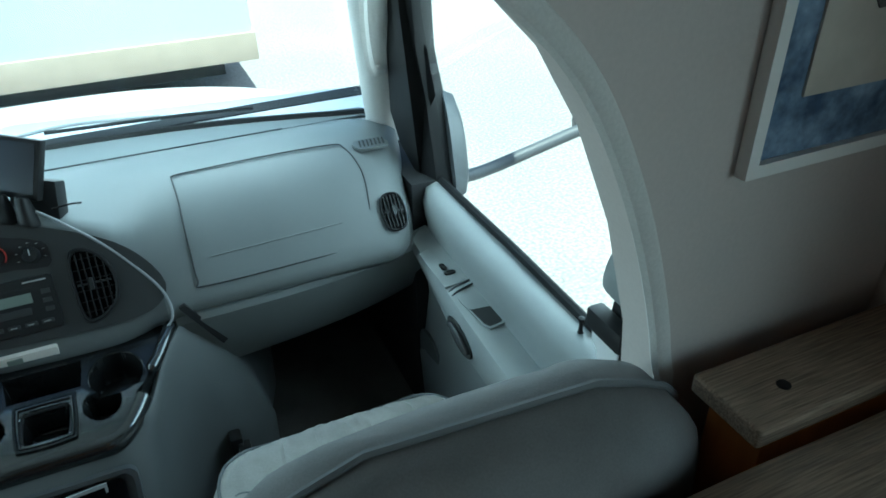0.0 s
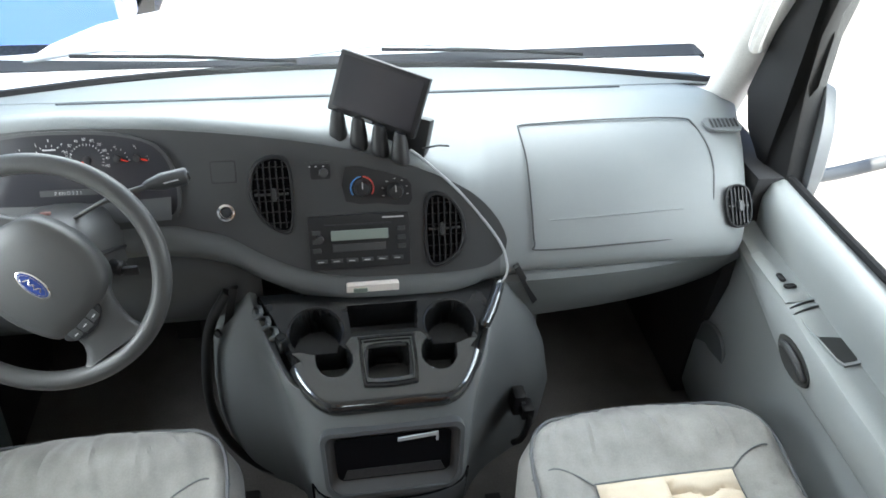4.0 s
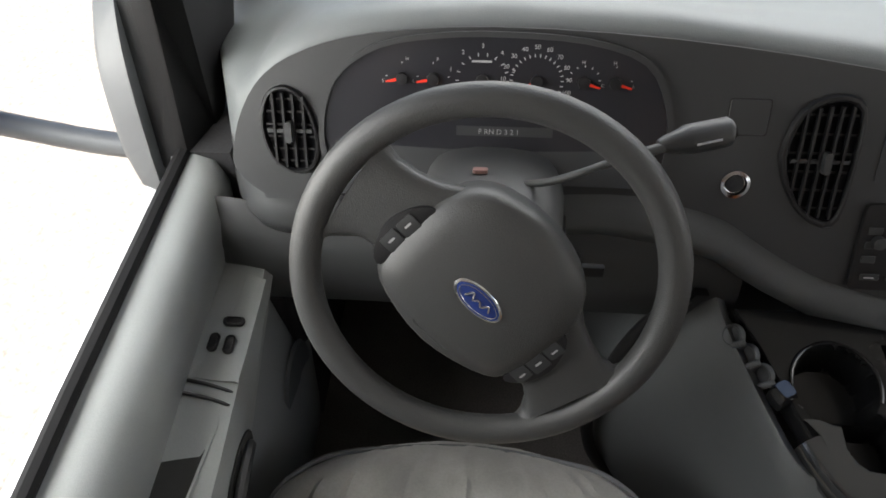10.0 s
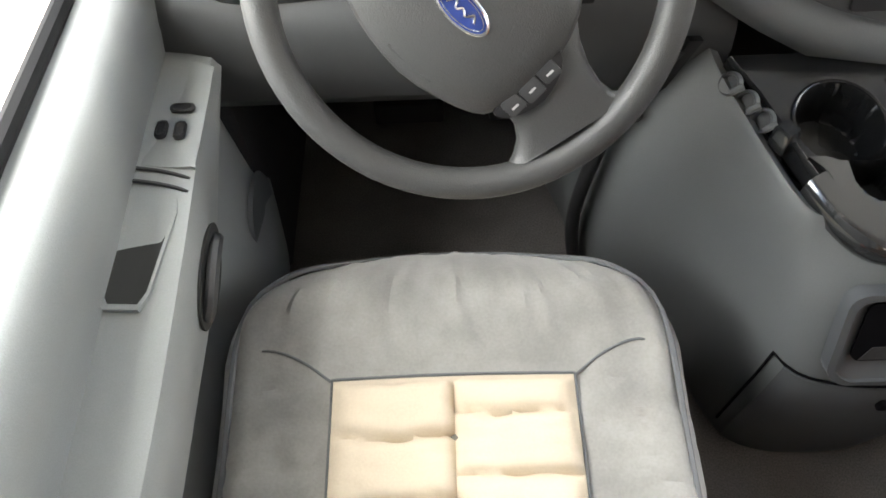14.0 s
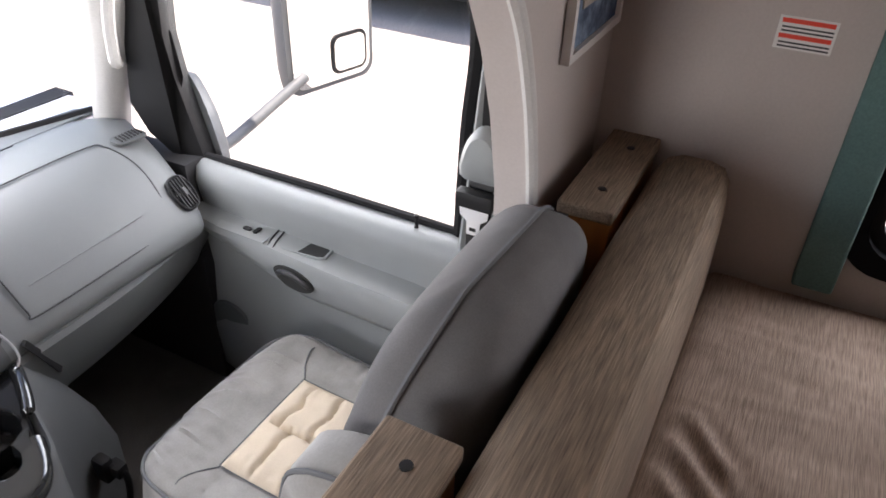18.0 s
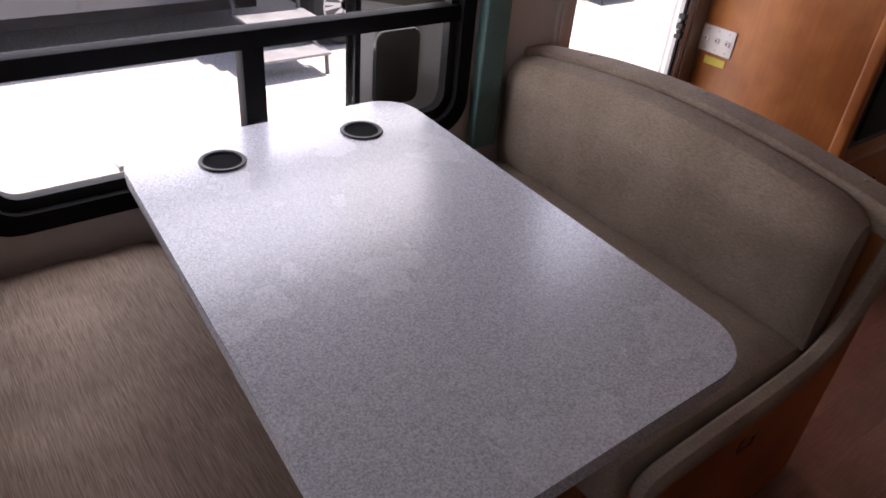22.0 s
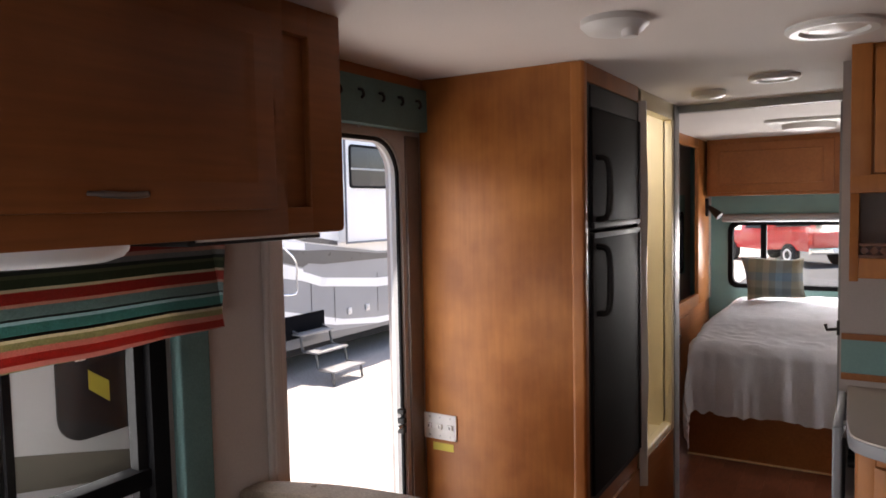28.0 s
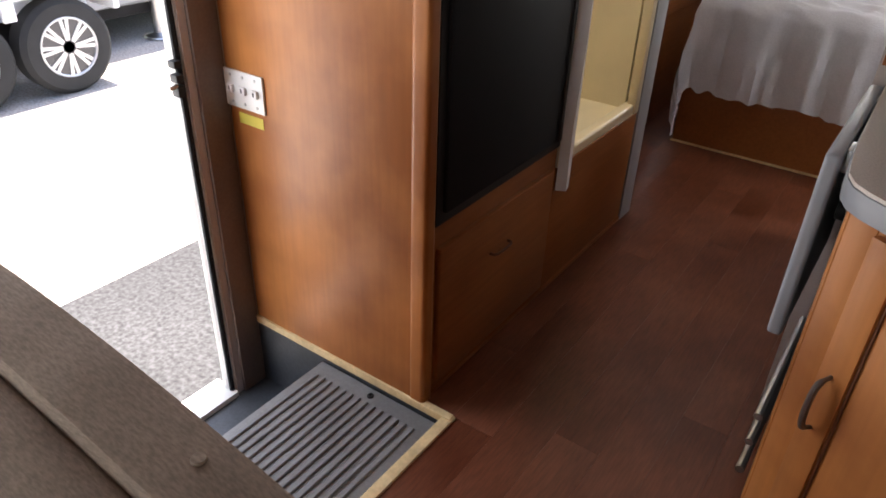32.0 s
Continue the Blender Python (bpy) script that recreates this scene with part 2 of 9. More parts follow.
SINK = material("sink_cover", (0.72, 0.67, 0.63), 0.3, spots=0.03)
GALVANISED = material("galvanised_tin", (0.17, 0.165, 0.16), 0.55, 0.5, spots=0.4, spot_size=30, grain=0.2)
STEP_RUBBER = material("ribbed_step", (0.16, 0.165, 0.17), 0.55, spots=0.12, grain=0.1)
STEP_DARK = material("step_well", (0.03, 0.035, 0.042), 0.5, spots=0.25, grain=0.2)
PANE = glass("window_glass", (0.93, 0.95, 0.95))
LANE = material("asphalt_strip", (0.055, 0.055, 0.057), 0.95, spots=0.2, spot_size=0.8, grain=0.5, grain_size=45, bump=0.6)
ASPHALT = material("concrete_lot", (0.36, 0.335, 0.31), 0.95, spots=0.12, spot_size=0.35, grain=0.3, grain_size=45, bump=0.6)
RV_GREY = material("coach_grey", (0.105, 0.11, 0.125), 0.3, coat=0.5, spots=0.05, spot_size=1)
RV_WHITE = material("coach_white", (0.75, 0.75, 0.75), 0.3, coat=0.4, spots=0.03, spot_size=1)
RV_DARK = material("coach_charcoal", (0.045, 0.045, 0.05), 0.3, coat=0.4, spots=0.05)
TYRE = material("tyre", (0.022, 0.022, 0.022), 0.85, spots=0.2)
TAN = material("tan_band", (0.5, 0.42, 0.32), 0.5, spots=0.05)
RED_PAINT = material("red_car_paint", (0.55, 0.02, 0.02), 0.25, coat=0.7)
BLUE_PAINT = material("blue_car_paint", (0.04, 0.14, 0.5), 0.25, coat=0.7)
LEAF = material("foliage", (0.05, 0.085, 0.03), 0.8, spots=0.4, spot_size=1.5, grain=0.4, grain_size=6)
BARK = material("bark", (0.1, 0.075, 0.055), 0.9, spots=0.3)


# ---- mesh tools ----
def part(name, bm, mat, parent=None, label="", angle=38):
    """Links a bmesh as one mesh object, under a thing or a part."""
    bmesh.ops.recalc_face_normals(bm, faces=bm.faces)
    me = bpy.data.meshes.new(name)
    bm.to_mesh(me)
    bm.free()
    me.polygons.foreach_set("use_smooth", [True] * len(me.polygons))
    me.set_sharp_from_angle(angle=radians(angle))
    me.materials.append(mat)
    ob = new(name, me)
    if parent:
        ob.parent = parent
        ob.matrix_parent_inverse = parent.matrix_world.inverted()
    return tagged(ob, label)


def thing(name, label, category, at=(0, 0, 0), group="", kind=""):
    e = new(name)
    e.empty_display_size = 0.05
    e.matrix_world = Matrix.Translation(at)
    bpy.context.view_layer.update()
    return tagged(e, label, category, group, kind)


def mesh(verts, faces):
    bm = bmesh.new()
    vs = [bm.verts.new(v) for v in verts]
    for f in faces:
        if len(set(f)) > 2:
            bm.faces.new([vs[i] for i in f])
    return bm


def merged(*bms):
    out = bmesh.new()
    for b in bms:
        me = bpy.data.meshes.new("joined")
        b.to_mesh(me)
        b.free()
        out.from_mesh(me)
        bpy.data.meshes.remove(me)
    return out


def bevelled(bm, width, segments=2, angle=30):
    edges = [e for e in bm.edges if len(e.link_faces) == 2 and e.calc_face_angle(0) > radians(angle)]
    if width > 0:
        bmesh.ops.bevel(bm, geom=edges, offset=width, segments=segments, affect="EDGES", profile=0.6)
    return bm


def box(x0, y0, z0, x1, y1, z1, bev=0.004, seg=2):
    x0, x1, y0, y1, z0, z1 = *sorted((x0, x1)), *sorted((y0, y1)), *sorted((z0, z1))
    bm = mesh([(x, y, z) for x in (x0, x1) for y in (y0, y1) for z in (z0, z1)],
              [(0, 1, 3, 2), (4, 6, 7, 5), (0, 4, 5, 1), (2, 3, 7, 6), (0, 2, 6, 4), (1, 5, 7, 3)])
    bmesh.ops.recalc_face_normals(bm, faces=bm.faces)
    return bevelled(bm, min(bev, 0.45 * min(x1 - x0, y1 - y0, z1 - z0)), seg)


def plate(outline, depth, bev=0.0, seg=2):
    """A closed outline of 3D points, extruded by the vector depth."""
    n, d = len(outline), Vector(depth)
    vs = [Vector(p) for p in outline]
    bm = mesh([*vs, *(v + d for v in vs)], [tuple(range(n)), tuple(range(2 * n - 1, n - 1, -1)), *((i, (i + 1) % n, n + (i + 1) % n, n + i) for i in range(n))])
    bmesh.ops.recalc_face_normals(bm, faces=bm.faces)
    return bevelled(bm, bev, seg, 50) if bev else bm


def rounded(w, h, r, n=6):
    """The outline of a rectangle with rounded corners about the origin."""
    pts = []
    for cx, cy, a in ((w / 2 - r, h / 2 - r, 0), (-w / 2 + r, h / 2 - r, 90), (-w / 2 + r, -h / 2 + r, 180), (w / 2 - r, -h / 2 + r, 270)):
        pts += [(cx + r * math.cos(radians(a + 90 * k / n)), cy + r * math.sin(radians(a + 90 * k / n))) for k in range(n + 1)]
    return pts


def oval(a, b, n=28, turn=0.0):
    return [(a * math.cos(2 * math.pi * k / n + turn), b * math.sin(2 * math.pi * k / n + turn)) for k in range(n)]


def ring(outer, inner, place, depth):
    """A flat frame between two outlines of equal count, laid by place(u, v), extruded by depth."""
    n, d = len(outer), Vector(depth)
    o, i = [Vector(place(*p)) for p in outer], [Vector(place(*p)) for p in inner]
    vs = [*o, *i, *(v + d for v in o), *(v + d for v in i)]
    faces = []
    for k in range(n):
        j = (k + 1) % n
        faces += [(k, j, n + j, n + k), (2 * n + k, 3 * n + k, 3 * n + j, 2 * n + j), (k, 2 * n + k, 2 * n + j, j), (n + k, n + j, 3 * n + j, 3 * n + k)]
    return mesh(vs, faces)


def loft(rings, closed=True, caps=True):
    """A skin over rings of equal count."""
    n = len(rings[0])
    vs = [p for r in rings for p in r]
    faces = []
    for a in range(len(rings) - 1):
        for k in range(n if closed else n - 1):
            j = (k + 1) % n
            faces.append((a * n + k, a * n + j, (a + 1) * n + j, (a + 1) * n + k))
    if caps and closed:
        faces += [tuple(range(n - 1, -1, -1)), tuple(range((len(rings) - 1) * n, len(rings) * n))]
    return mesh(vs, faces)


def tube(points, radius, n=10, closed=False, flat=1.0):
    """A rod along points; radius: one number or one for each point."""
    ps = [Vector(p) for p in points]
    rings, m = [], len(ps)
    up = Vector((0.0, 0.0, 1.0))
    for i, p in enumerate(ps):
        d = (ps[(i + 1) % m] - ps[i - 1]) if closed else (ps[min(i + 1, m - 1)] - ps[max(i - 1, 0)])
        d.normalize()
        if abs(d.dot(up)) > 0.95:
            up = Vector((0.0, 1.0, 0.0)) if abs(d.y) < 0.9 else Vector((1.0, 0.0, 0.0))
        s = d.cross(up).normalized()
        up = s.cross(d).normalized()
        r = radius[i] if isinstance(radius, (list, tuple)) else radius
        rings.append([p + s * (r * math.cos(2 * math.pi * k / n)) + up * (r * flat * math.sin(2 * math.pi * k / n)) for k in range(n)])
    if closed:
        rings.append(rings[0])
    return loft(rings, caps=not closed)


def smooth_path(points, steps=6):
    """A Catmull-Rom path through the points."""
    ps = [Vector(p) for p in points]
    ps = [2 * ps[0] - ps[1], *ps, 2 * ps[-1] - ps[-2]]
    out = []
    for a, b, c, d in zip(ps, ps[1:], ps[2:], ps[3:]):
        for k in range(steps):
            t = k / steps
            out.append(0.5 * ((2 * b) + (c - a) * t + (2 * a - 5 * b + 4 * c - d) * t * t + (3 * b - a - 3 * c + d) * t ** 3))
    return [*out, ps[-2]]


def lathe(profile, n=24, at=(0, 0, 0), axis=(0, 0, 1)):
    """A turned body: profile of (radius, height) about the axis."""
    bm = loft([[(r * math.cos(2 * math.pi * k / n), r * math.sin(2 * math.pi * k / n), h) for k in range(n)] for r, h in profile])
    bm.transform(Matrix.Translation(at) @ Vector(axis).to_track_quat("Z", "Y").to_matrix().to_4x4())
    return bm


def bridge(xs, table):
    """Values between the knots of a table of (x, value)."""
    return np.interp(xs, [k for k, _ in table], [v for _, v in table])


def cushion(x0, y0, z0, x1, y1, z1, puff=0.03, r=0.05, wrinkle=0.004, seed=0.0, nx=26, ny=22, creases=()):
    """An upholstered block with a domed top, soft rims and slight wrinkles."""
    w, d = x1 - x0, y1 - y0
    def rim(s):
        return (1 - (2 * s - 1) ** 2)
    top = []
    us = [0, 0.015, 0.04, *np.linspace(0.08, 0.92, nx - 6), 0.96, 0.985, 1]
    vs = [0, 0.015, 0.04, *np.linspace(0.08, 0.92, ny - 6), 0.96, 0.985, 1]
    rings = []
    for v in vs:
        row = []
        for u in us:
            dx, dy = min(u, 1 - u) * w, min(v, 1 - v) * d
            drop = sum(r * (1 - math.sqrt(max(0.0, 1 - (1 - min(q / r, 1)) ** 2))) for q in (dx, dy))
            x, y = x0 + u * w, y0 + v * d
            z = z1 - drop + puff * (rim(u) * rim(v)) ** 0.6 - puff
            z += wrinkle * noise.noise(Vector((x * 9 + seed, y * 9, 1.7))) * 1.5 + 0.5 * wrinkle * noise.noise(Vector((x * 34 + seed, y * 14, 7.7)))
            for ax, ay, bx, by, h in creases:
                ux, uy = bx - ax, by - ay
                t = min(1.0, max(0.0, ((x - ax) * ux + (y - ay) * uy) / (ux * ux + uy * uy)))
                q = math.hypot(x - ax - t * ux, y - ay - t * uy)
                z += h * (math.exp(-(q / 0.012) ** 2) - 0.6 * math.exp(-((q - 0.026) / 0.014) ** 2)) * math.sin(math.pi * (0.12 + 0.8 * t))
            row.append((x, y, max(z, z0 + 0.01)))
        rings.append(row)
    n, m = len(us), len(vs)
    verts = [p for row in rings for p in row] + [(p[0], p[1], z0) for row in rings for p in row]
    faces = [(a * n + k, a * n + k + 1, (a + 1) * n + k + 1, (a + 1) * n + k) for a in range(m - 1) for k in range(n - 1)]
    o = n * m
    edge = [k for k in range(n)] + [a * n + n - 1 for a in range(1, m)] + [(m - 1) * n + k for k in range(n - 2, -1, -1)] + [a * n for a in range(m - 2, 0, -1)]
    faces += [(edge[i], edge[(i + 1) % len(edge)], o + edge[(i + 1) % len(edge)], o + edge[i]) for i in range(len(edge))]
    faces.append(tuple(o + e for e in edge))
    bm = mesh(verts, faces)
    bmesh.ops.delete(bm, geom=[v for v in bm.verts if not v.link_faces], context="VERTS")
    return bm


# ---- the shell ----
RIGHT, LEFT, CEIL, REAR = 1.22, -1.18, 2.005, -7.70
FLOOR_CAB, GROUND = -0.20, -0.78


def structure(name, bm, mat, label, angle=38):
    return tagged(part(name, bm, mat, None, label, angle), kind="structure")


# living-area floor, with the step well cut out beside the door
structure("floor", merged(box(LEFT, REAR, -0.06, 0.51, -0.93, 0, 0), box(0.51, -3.12, -0.06, RIGHT, -0.93, 0, 0), box(0.51, REAR, -0.06, RIGHT, -3.85, 0, 0)),
          PLANK, "reddish brown wood laminate floor")
structure("floor_cab", merged(box(-1.0, -0.93, -0.26, 1.0, 1.0, FLOOR_CAB, 0), box(-1.0, -0.94, -0.2, 1.0, -0.925, -0.05, 0)), CARPET, "dark grey cab carpet, worn and dusty")

_wr = [box(RIGHT, -1.45, -0.3, 1.29, -0.80, CEIL, 0), box(RIGHT, -2.70, -0.3, 1.29, -1.45, 0.62, 0), box(RIGHT, -2.70, 1.36, 1.29, -1.45, CEIL, 0),
       box(RIGHT, -3.12, -0.6, 1.29, -2.70, CEIL, 0), box(RIGHT, -3.74, -0.6, 1.29, -3.12, -0.25, 0), box(RIGHT, -3.74, 1.79, 1.29, -3.12, CEIL, 0),
       box(RIGHT, -7.06, -0.6, 1.29, -3.74, CEIL, 0), box(RIGHT, -7.50, -0.3, 1.29, -7.06, 0.93, 0), box(RIGHT, -7.50, 1.46, 1.29, -7.06, CEIL, 0),
       box(RIGHT, REAR, -0.3, 1.29, -7.50, CEIL, 0)]
for _y, _s in ((-3.12, -1), (-3.74, 1)):  # rounded upper corners of the doorway
    _c = [(RIGHT, _y, 1.79)] + [(RIGHT, _y + _s * (0.13 - 0.13 * math.cos(radians(a))), 1.66 + 0.13 * math.sin(radians(a))) for a in range(0, 91, 15)]
    _wr.append(plate(_c, (0.07, 0, 0)))
structure("wall_right", merged(*_wr), WALLPAPER, "off-white vinyl side wall with window and doorway")
# Unseen wall: dark colour chosen to cut bounced light, opening added for the fill.
structure("wall_left", merged(box(-1.25, -5.5, -0.3, LEFT, -0.80, CEIL, 0), box(-1.25, -6.2, -0.3, LEFT, -5.5, 0.98, 0), box(-1.25, -6.2, 1.42, LEFT, -5.5, CEIL, 0), box(-1.25, REAR, -0.3, LEFT, -6.2, CEIL, 0)), WOOD_DARK, "unseen side wall, coloured dark to cut bounce, with an added opening")
structure("wall_rear", merged(box(-1.25, REAR - 0.07, -0.3, 1.29, REAR, 0.86, 0), box(-1.25, REAR - 0.07, 1.36, 1.29, REAR, CEIL, 0),
                              box(-1.25, REAR - 0.07, 0.86, -0.73, REAR, 1.36, 0), box(0.73, REAR - 0.07, 0.86, 1.29, REAR, 1.36, 0)), TEAL_PAINT, "teal painted rear wall with window")
structure("ceiling", box(-1.25, REAR - 0.07, CEIL, 1.29, -0.80, CEIL + 0.06, 0), CEILING, "pale vinyl ceiling")

# wall between cab and living area, with the arched opening
_arch = [(0.86, -0.22), (0.86, 0.62), (0.845, 0.77), (0.80, 0.93), (0.745, 1.06), (0.69, 1.15), (0.62, 1.22), (0.5, 1.31), (0.32, 1.38), (0.02, 1.41)]
_arch += [(0.04 - x, z) for x, z in _arch[-2::-1]]
_hole = [(1.22 - 2.40 * k / (len(_arch) - 1), 1.5) for k in range(len(_arch))]
_rim = [(1.22, -0.22), (1.22, 0.62), (1.22, 0.8), (1.22, 1.0), (1.22, 1.2), (1.22, 1.5), (1.22, 2.005), (0.6, 2.005), (0.3, 2.005), (0.02, 2.005)]
_rim += [(0.04 - x, z) for x, z in _rim[-2::-1]]
_vs = [(x, y, z) for y in (-0.90, -0.82) for pts in (_arch, _rim) for x, z in pts]
_n = len(_arch)
_fs = []
for k in range(_n - 1):
    _fs += [(k, k + 1, _n + k + 1, _n + k), (2 * _n + k, 3 * _n + k, 3 * _n + k + 1, 2 * _n + k + 1), (k, 2 * _n + k, 2 * _n + k + 1, k + 1)]
structure("wall_front", mesh(_vs, _fs), WALLPAPER, "off-white partition wall with arched cab opening")
structure("trim", tube(smooth_path([(x, -0.895, z) for x, z in _arch], 4), 0.014, 8, flat=0.8), HEADLINER, "cream welting round the arched cab opening")

# cab shell: roof lining, header, side frames
structure("ceiling_cab", merged(box(-1.0, -0.83, 1.43, 1.0, 0.10, 1.5, 0), plate([(-0.95, 0.10, 1.43), (0.95, 0.10, 1.43), (0.95, 0.16, 1.36), (-0.95, 0.16, 1.36)], (0, 0.02, 0.14))), HEADLINER, "pale grey cab headliner")
structure("overcab_shell", box(-1.25, -0.82, 1.5, 1.29, 0.36, 2.25, 0.12, 4), RV_WHITE, "white fibreglass over-cab bunk shell")
structure("roof", box(-1.25, REAR - 0.07, CEIL + 0.06, 1.29, -0.80, 2.35, 0.02), RV_WHITE, "white motorhome roof")


def cab_side(s):
    """Door frame, pillars and header of one side of the cab; s: 1 right, -1 left."""
    x = lambda v: 0.02 + s * v
    e = thing("cab_door_frame", "grey moulded cab door frame and pillars", "door frame", (x(0.95), -0.4, FLOOR_CAB), kind="structure")
    part("b_pillar", bevelled(plate([(x(0.90), -0.70, -0.2), (x(0.90), -0.825, -0.2), (x(0.90), -0.825, 1.45), (x(0.86), -0.80, 1.45), (x(0.90), -0.71, 0.55)], (s * 0.10, 0, 0)), 0.02, 3), GREY_DOOR, e)
    part("roof_rail", tube(smooth_path([(x(0.90), -0.88, 1.34), (x(0.88), -0.5, 1.33), (x(0.84), -0.2, 1.31), (x(0.80), 0.05, 1.27)]), 0.075, 10), HEADLINER, e)
    part("a_pillar_cover", tube(smooth_path([(x(0.93), 0.37, 0.56), (x(0.885), 0.27, 0.75), (x(0.84), 0.17, 0.97), (x(0.80), 0.06, 1.25)]), [0.05] * 18 + [0.055], 10, flat=0.8), HEADLINER, e)
    grab = part("grab_handle", tube(smooth_path([(x(0.87), 0.205, 0.80), (x(0.825), 0.16, 0.83), (x(0.80), 0.11, 0.96), (x(0.79), 0.045, 1.08), (x(0.815), 0.04, 1.11)]), 0.014, 8), HEADLINER, e, "pale grey grab handle")
    part("window_post", plate([(x(0.945), 0.050, 0.525), (x(0.925), 0.12, 0.525), (x(0.905), 0.20, 0.60), (x(0.895), 0.235, 0.68), (x(0.875), 0.18, 0.86), (x(0.84), 0.06, 1.26), (x(0.85), -0.02, 1.27), (x(0.915), 0.09, 0.87), (x(0.94), 0.105, 0.75)], (s * 0.05, 0, 0), 0.008), DARK, e, "black window post trim")
    part("rear_seal", tube(smooth_path([(x(0.965), -0.69, 0.53), (x(0.955), -0.70, 0.8), (x(0.93), -0.72, 1.05), (x(0.88), -0.66, 1.25)]), 0.018, 8), RUBBER, e)
    part("top_seal", tube(smooth_path([(x(0.88), -0.66, 1.255), (x(0.87), -0.35, 1.265), (x(0.85), 0.0, 1.25)]), 0.018, 8), RUBBER, e)
    return e


for _s in (1, -1):
    cab_side(_s)
structure("body_side_right", merged(box(0.97, -0.9, -0.55, 1.06, 0.25, 0.48, 0.03), box(0.97, -0.815, 0.4, 1.05, -0.72, 1.5, 0)), RV_WHITE, "white outer cab door skin")
structure("body_side_left", merged(box(-1.02, -0.9, -0.55, -0.93, 0.25, 0.48, 0.03), box(-1.01, -0.815, 0.4, -0.93, -0.72, 1.5, 0)), RV_WHITE, "white outer cab door skin")
structure("kick_panels", merged(box(0.90, 0.06, -0.25, 0.98, 0.62, 0.55, 0), box(-0.95, 0.06, -0.25, -0.87, 0.62, 0.55, 0)), DARK_SOFT, "dark kick panels beside the footwells")
structure("firewall", box(-0.95, 0.55, -0.25, 0.98, 0.62, 0.62, 0), DARK_SOFT, "dark insulated firewall in the footwell")
structure("bonnet", loft([[(0.02 + u * w, y + 0.10 * (1 - u * u), z + 0.05 * (1 - abs(u) ** 3)) for u in np.linspace(-1, 1, 15)] for y, w, z in ((0.50, 0.93, 0.53), (0.75, 0.90, 0.51), (1.05, 0.86, 0.465), (1.35, 0.80, 0.40), (1.50, 0.76, 0.34), (1.55, 0.74, 0.1))], closed=False), RV_WHITE, "white sloping bonnet ahead of the windscreen", 60)
structure("cowl", plate([(-0.97, 0.38, 0.585), (1.0, 0.38, 0.585), (0.95, 0.62, 0.60), (0.02, 0.72, 0.61), (-0.92, 0.62, 0.60)], (0, 0, 0.02)), RV_WHITE, "white bonnet cowl under the windscreen")


def pane_of(name, pts, label):
    bm = mesh(pts, [tuple(range(len(pts)))])
    ob = structure(name, bm, PANE, label)
    ob.visible_shadow = False
    return ob


pane_of("window_windscreen", [(-0.90, 0.42, 0.61), (-0.45, 0.52, 0.61), (0.02, 0.55, 0.61), (0.49, 0.52, 0.61), (0.94, 0.42, 0.61), (0.84, 0.10, 1.3), (0.02, 0.20, 1.36), (-0.80, 0.10, 1.3)], "clear laminated windscreen")
pane_of("window_passenger", [(0.985, -0.70, 0.53), (0.985, 0.06, 0.53), (0.94, 0.09, 0.85), (0.88, 0.0, 1.26), (0.89, -0.66, 1.26), (0.955, -0.72, 0.9)], "clear passenger door glass")
pane_of("window_driver", [(-0.945, -0.70, 0.53), (-0.945, 0.06, 0.53), (-0.90, 0.09, 0.85), (-0.84, 0.0, 1.26), (-0.85, -0.66, 1.26), (-0.915, -0.72, 0.9)], "clear driver door glass")

# kitchen partition and bedroom doorway
structure("wall_kitchen", merged(box(LEFT, -4.50, 0, -0.13, -4.42, CEIL, 0)), WALLPAPER, "off-white kitchen partition wall")
structure("wall_bath_side", box(-0.21, -5.35, 0, -0.13, -4.50, CEIL, 0), WALLPAPER, "off-white bathroom partition")
structure("wall_bedroom", merged(box(LEFT, -5.43, 0, -0.10, -5.35, CEIL, 0), box(-0.10, -5.43, 1.99, 0.62, -5.35, CEIL, 0), box(0.62, -5.22, 0, RIGHT, -5.14, CEIL, 0)), WALLPAPER, "bedroom partition wall")
structure("door_frame_bedroom", merged(box(0.585, -5.22, 0, 0.625, -5.12, CEIL, 0.004), box(-0.13, -5.43, 0, -0.095, -5.33, CEIL, 0.004), box(-0.13, -5.24, 1.97, 0.625, -5.20, CEIL, 0.004)), SATIN, "grey metal bedroom door frame")

# step well beside the entry door
structure("step_well", merged(box(0.50, -3.86, -0.30, RIGHT + 0.05, -3.845, 0.0, 0), box(0.50, -3.12, -0.30, RIGHT + 0.05, -3.105, 0.0, 0), box(0.485, -3.86, -0.30, 0.51, -3.105, -0.005, 0),
                              box(0.51, -3.845, -0.27, RIGHT + 0.02, -3.12, -0.24, 0), box(0.925, -3.845, -0.24, 0.935, -3.12, -0.05, 0)), STEP_DARK, "dark moulded entry step well")
_step = thing("entry_step", "grey ribbed rubber step cover in the entry well", "step", (0.73, -3.48, -0.05))
part("tread", box(0.514, -3.842, -0.050, 0.94, -3.122, -0.030, 0.004), STEP_RUBBER, _step)
for _k in range(14):
    part("rib", box(0.562 + _k * 0.0262, -3.79, -0.0305, 0.579 + _k * 0.0262, -3.15, -0.0235, 0.003, 1), STEP_RUBBER, _step)
part("bolt", lathe([(0.010, 0), (0.009, 0.004), (0.005, 0.005), (0.004, 0.001), (0, 0.001)], 14, (0.735, -3.815, -0.030)), DARK, _step)
structure("trim_step", merged(box(0.49, -3.86, -0.012, 1.21, -3.838, 0.012, 0.003), box(0.485, -3.86, -0.012, 0.515, -3.11, 0.008, 0.003)), PINE, "pale wood edging strip round the step well")


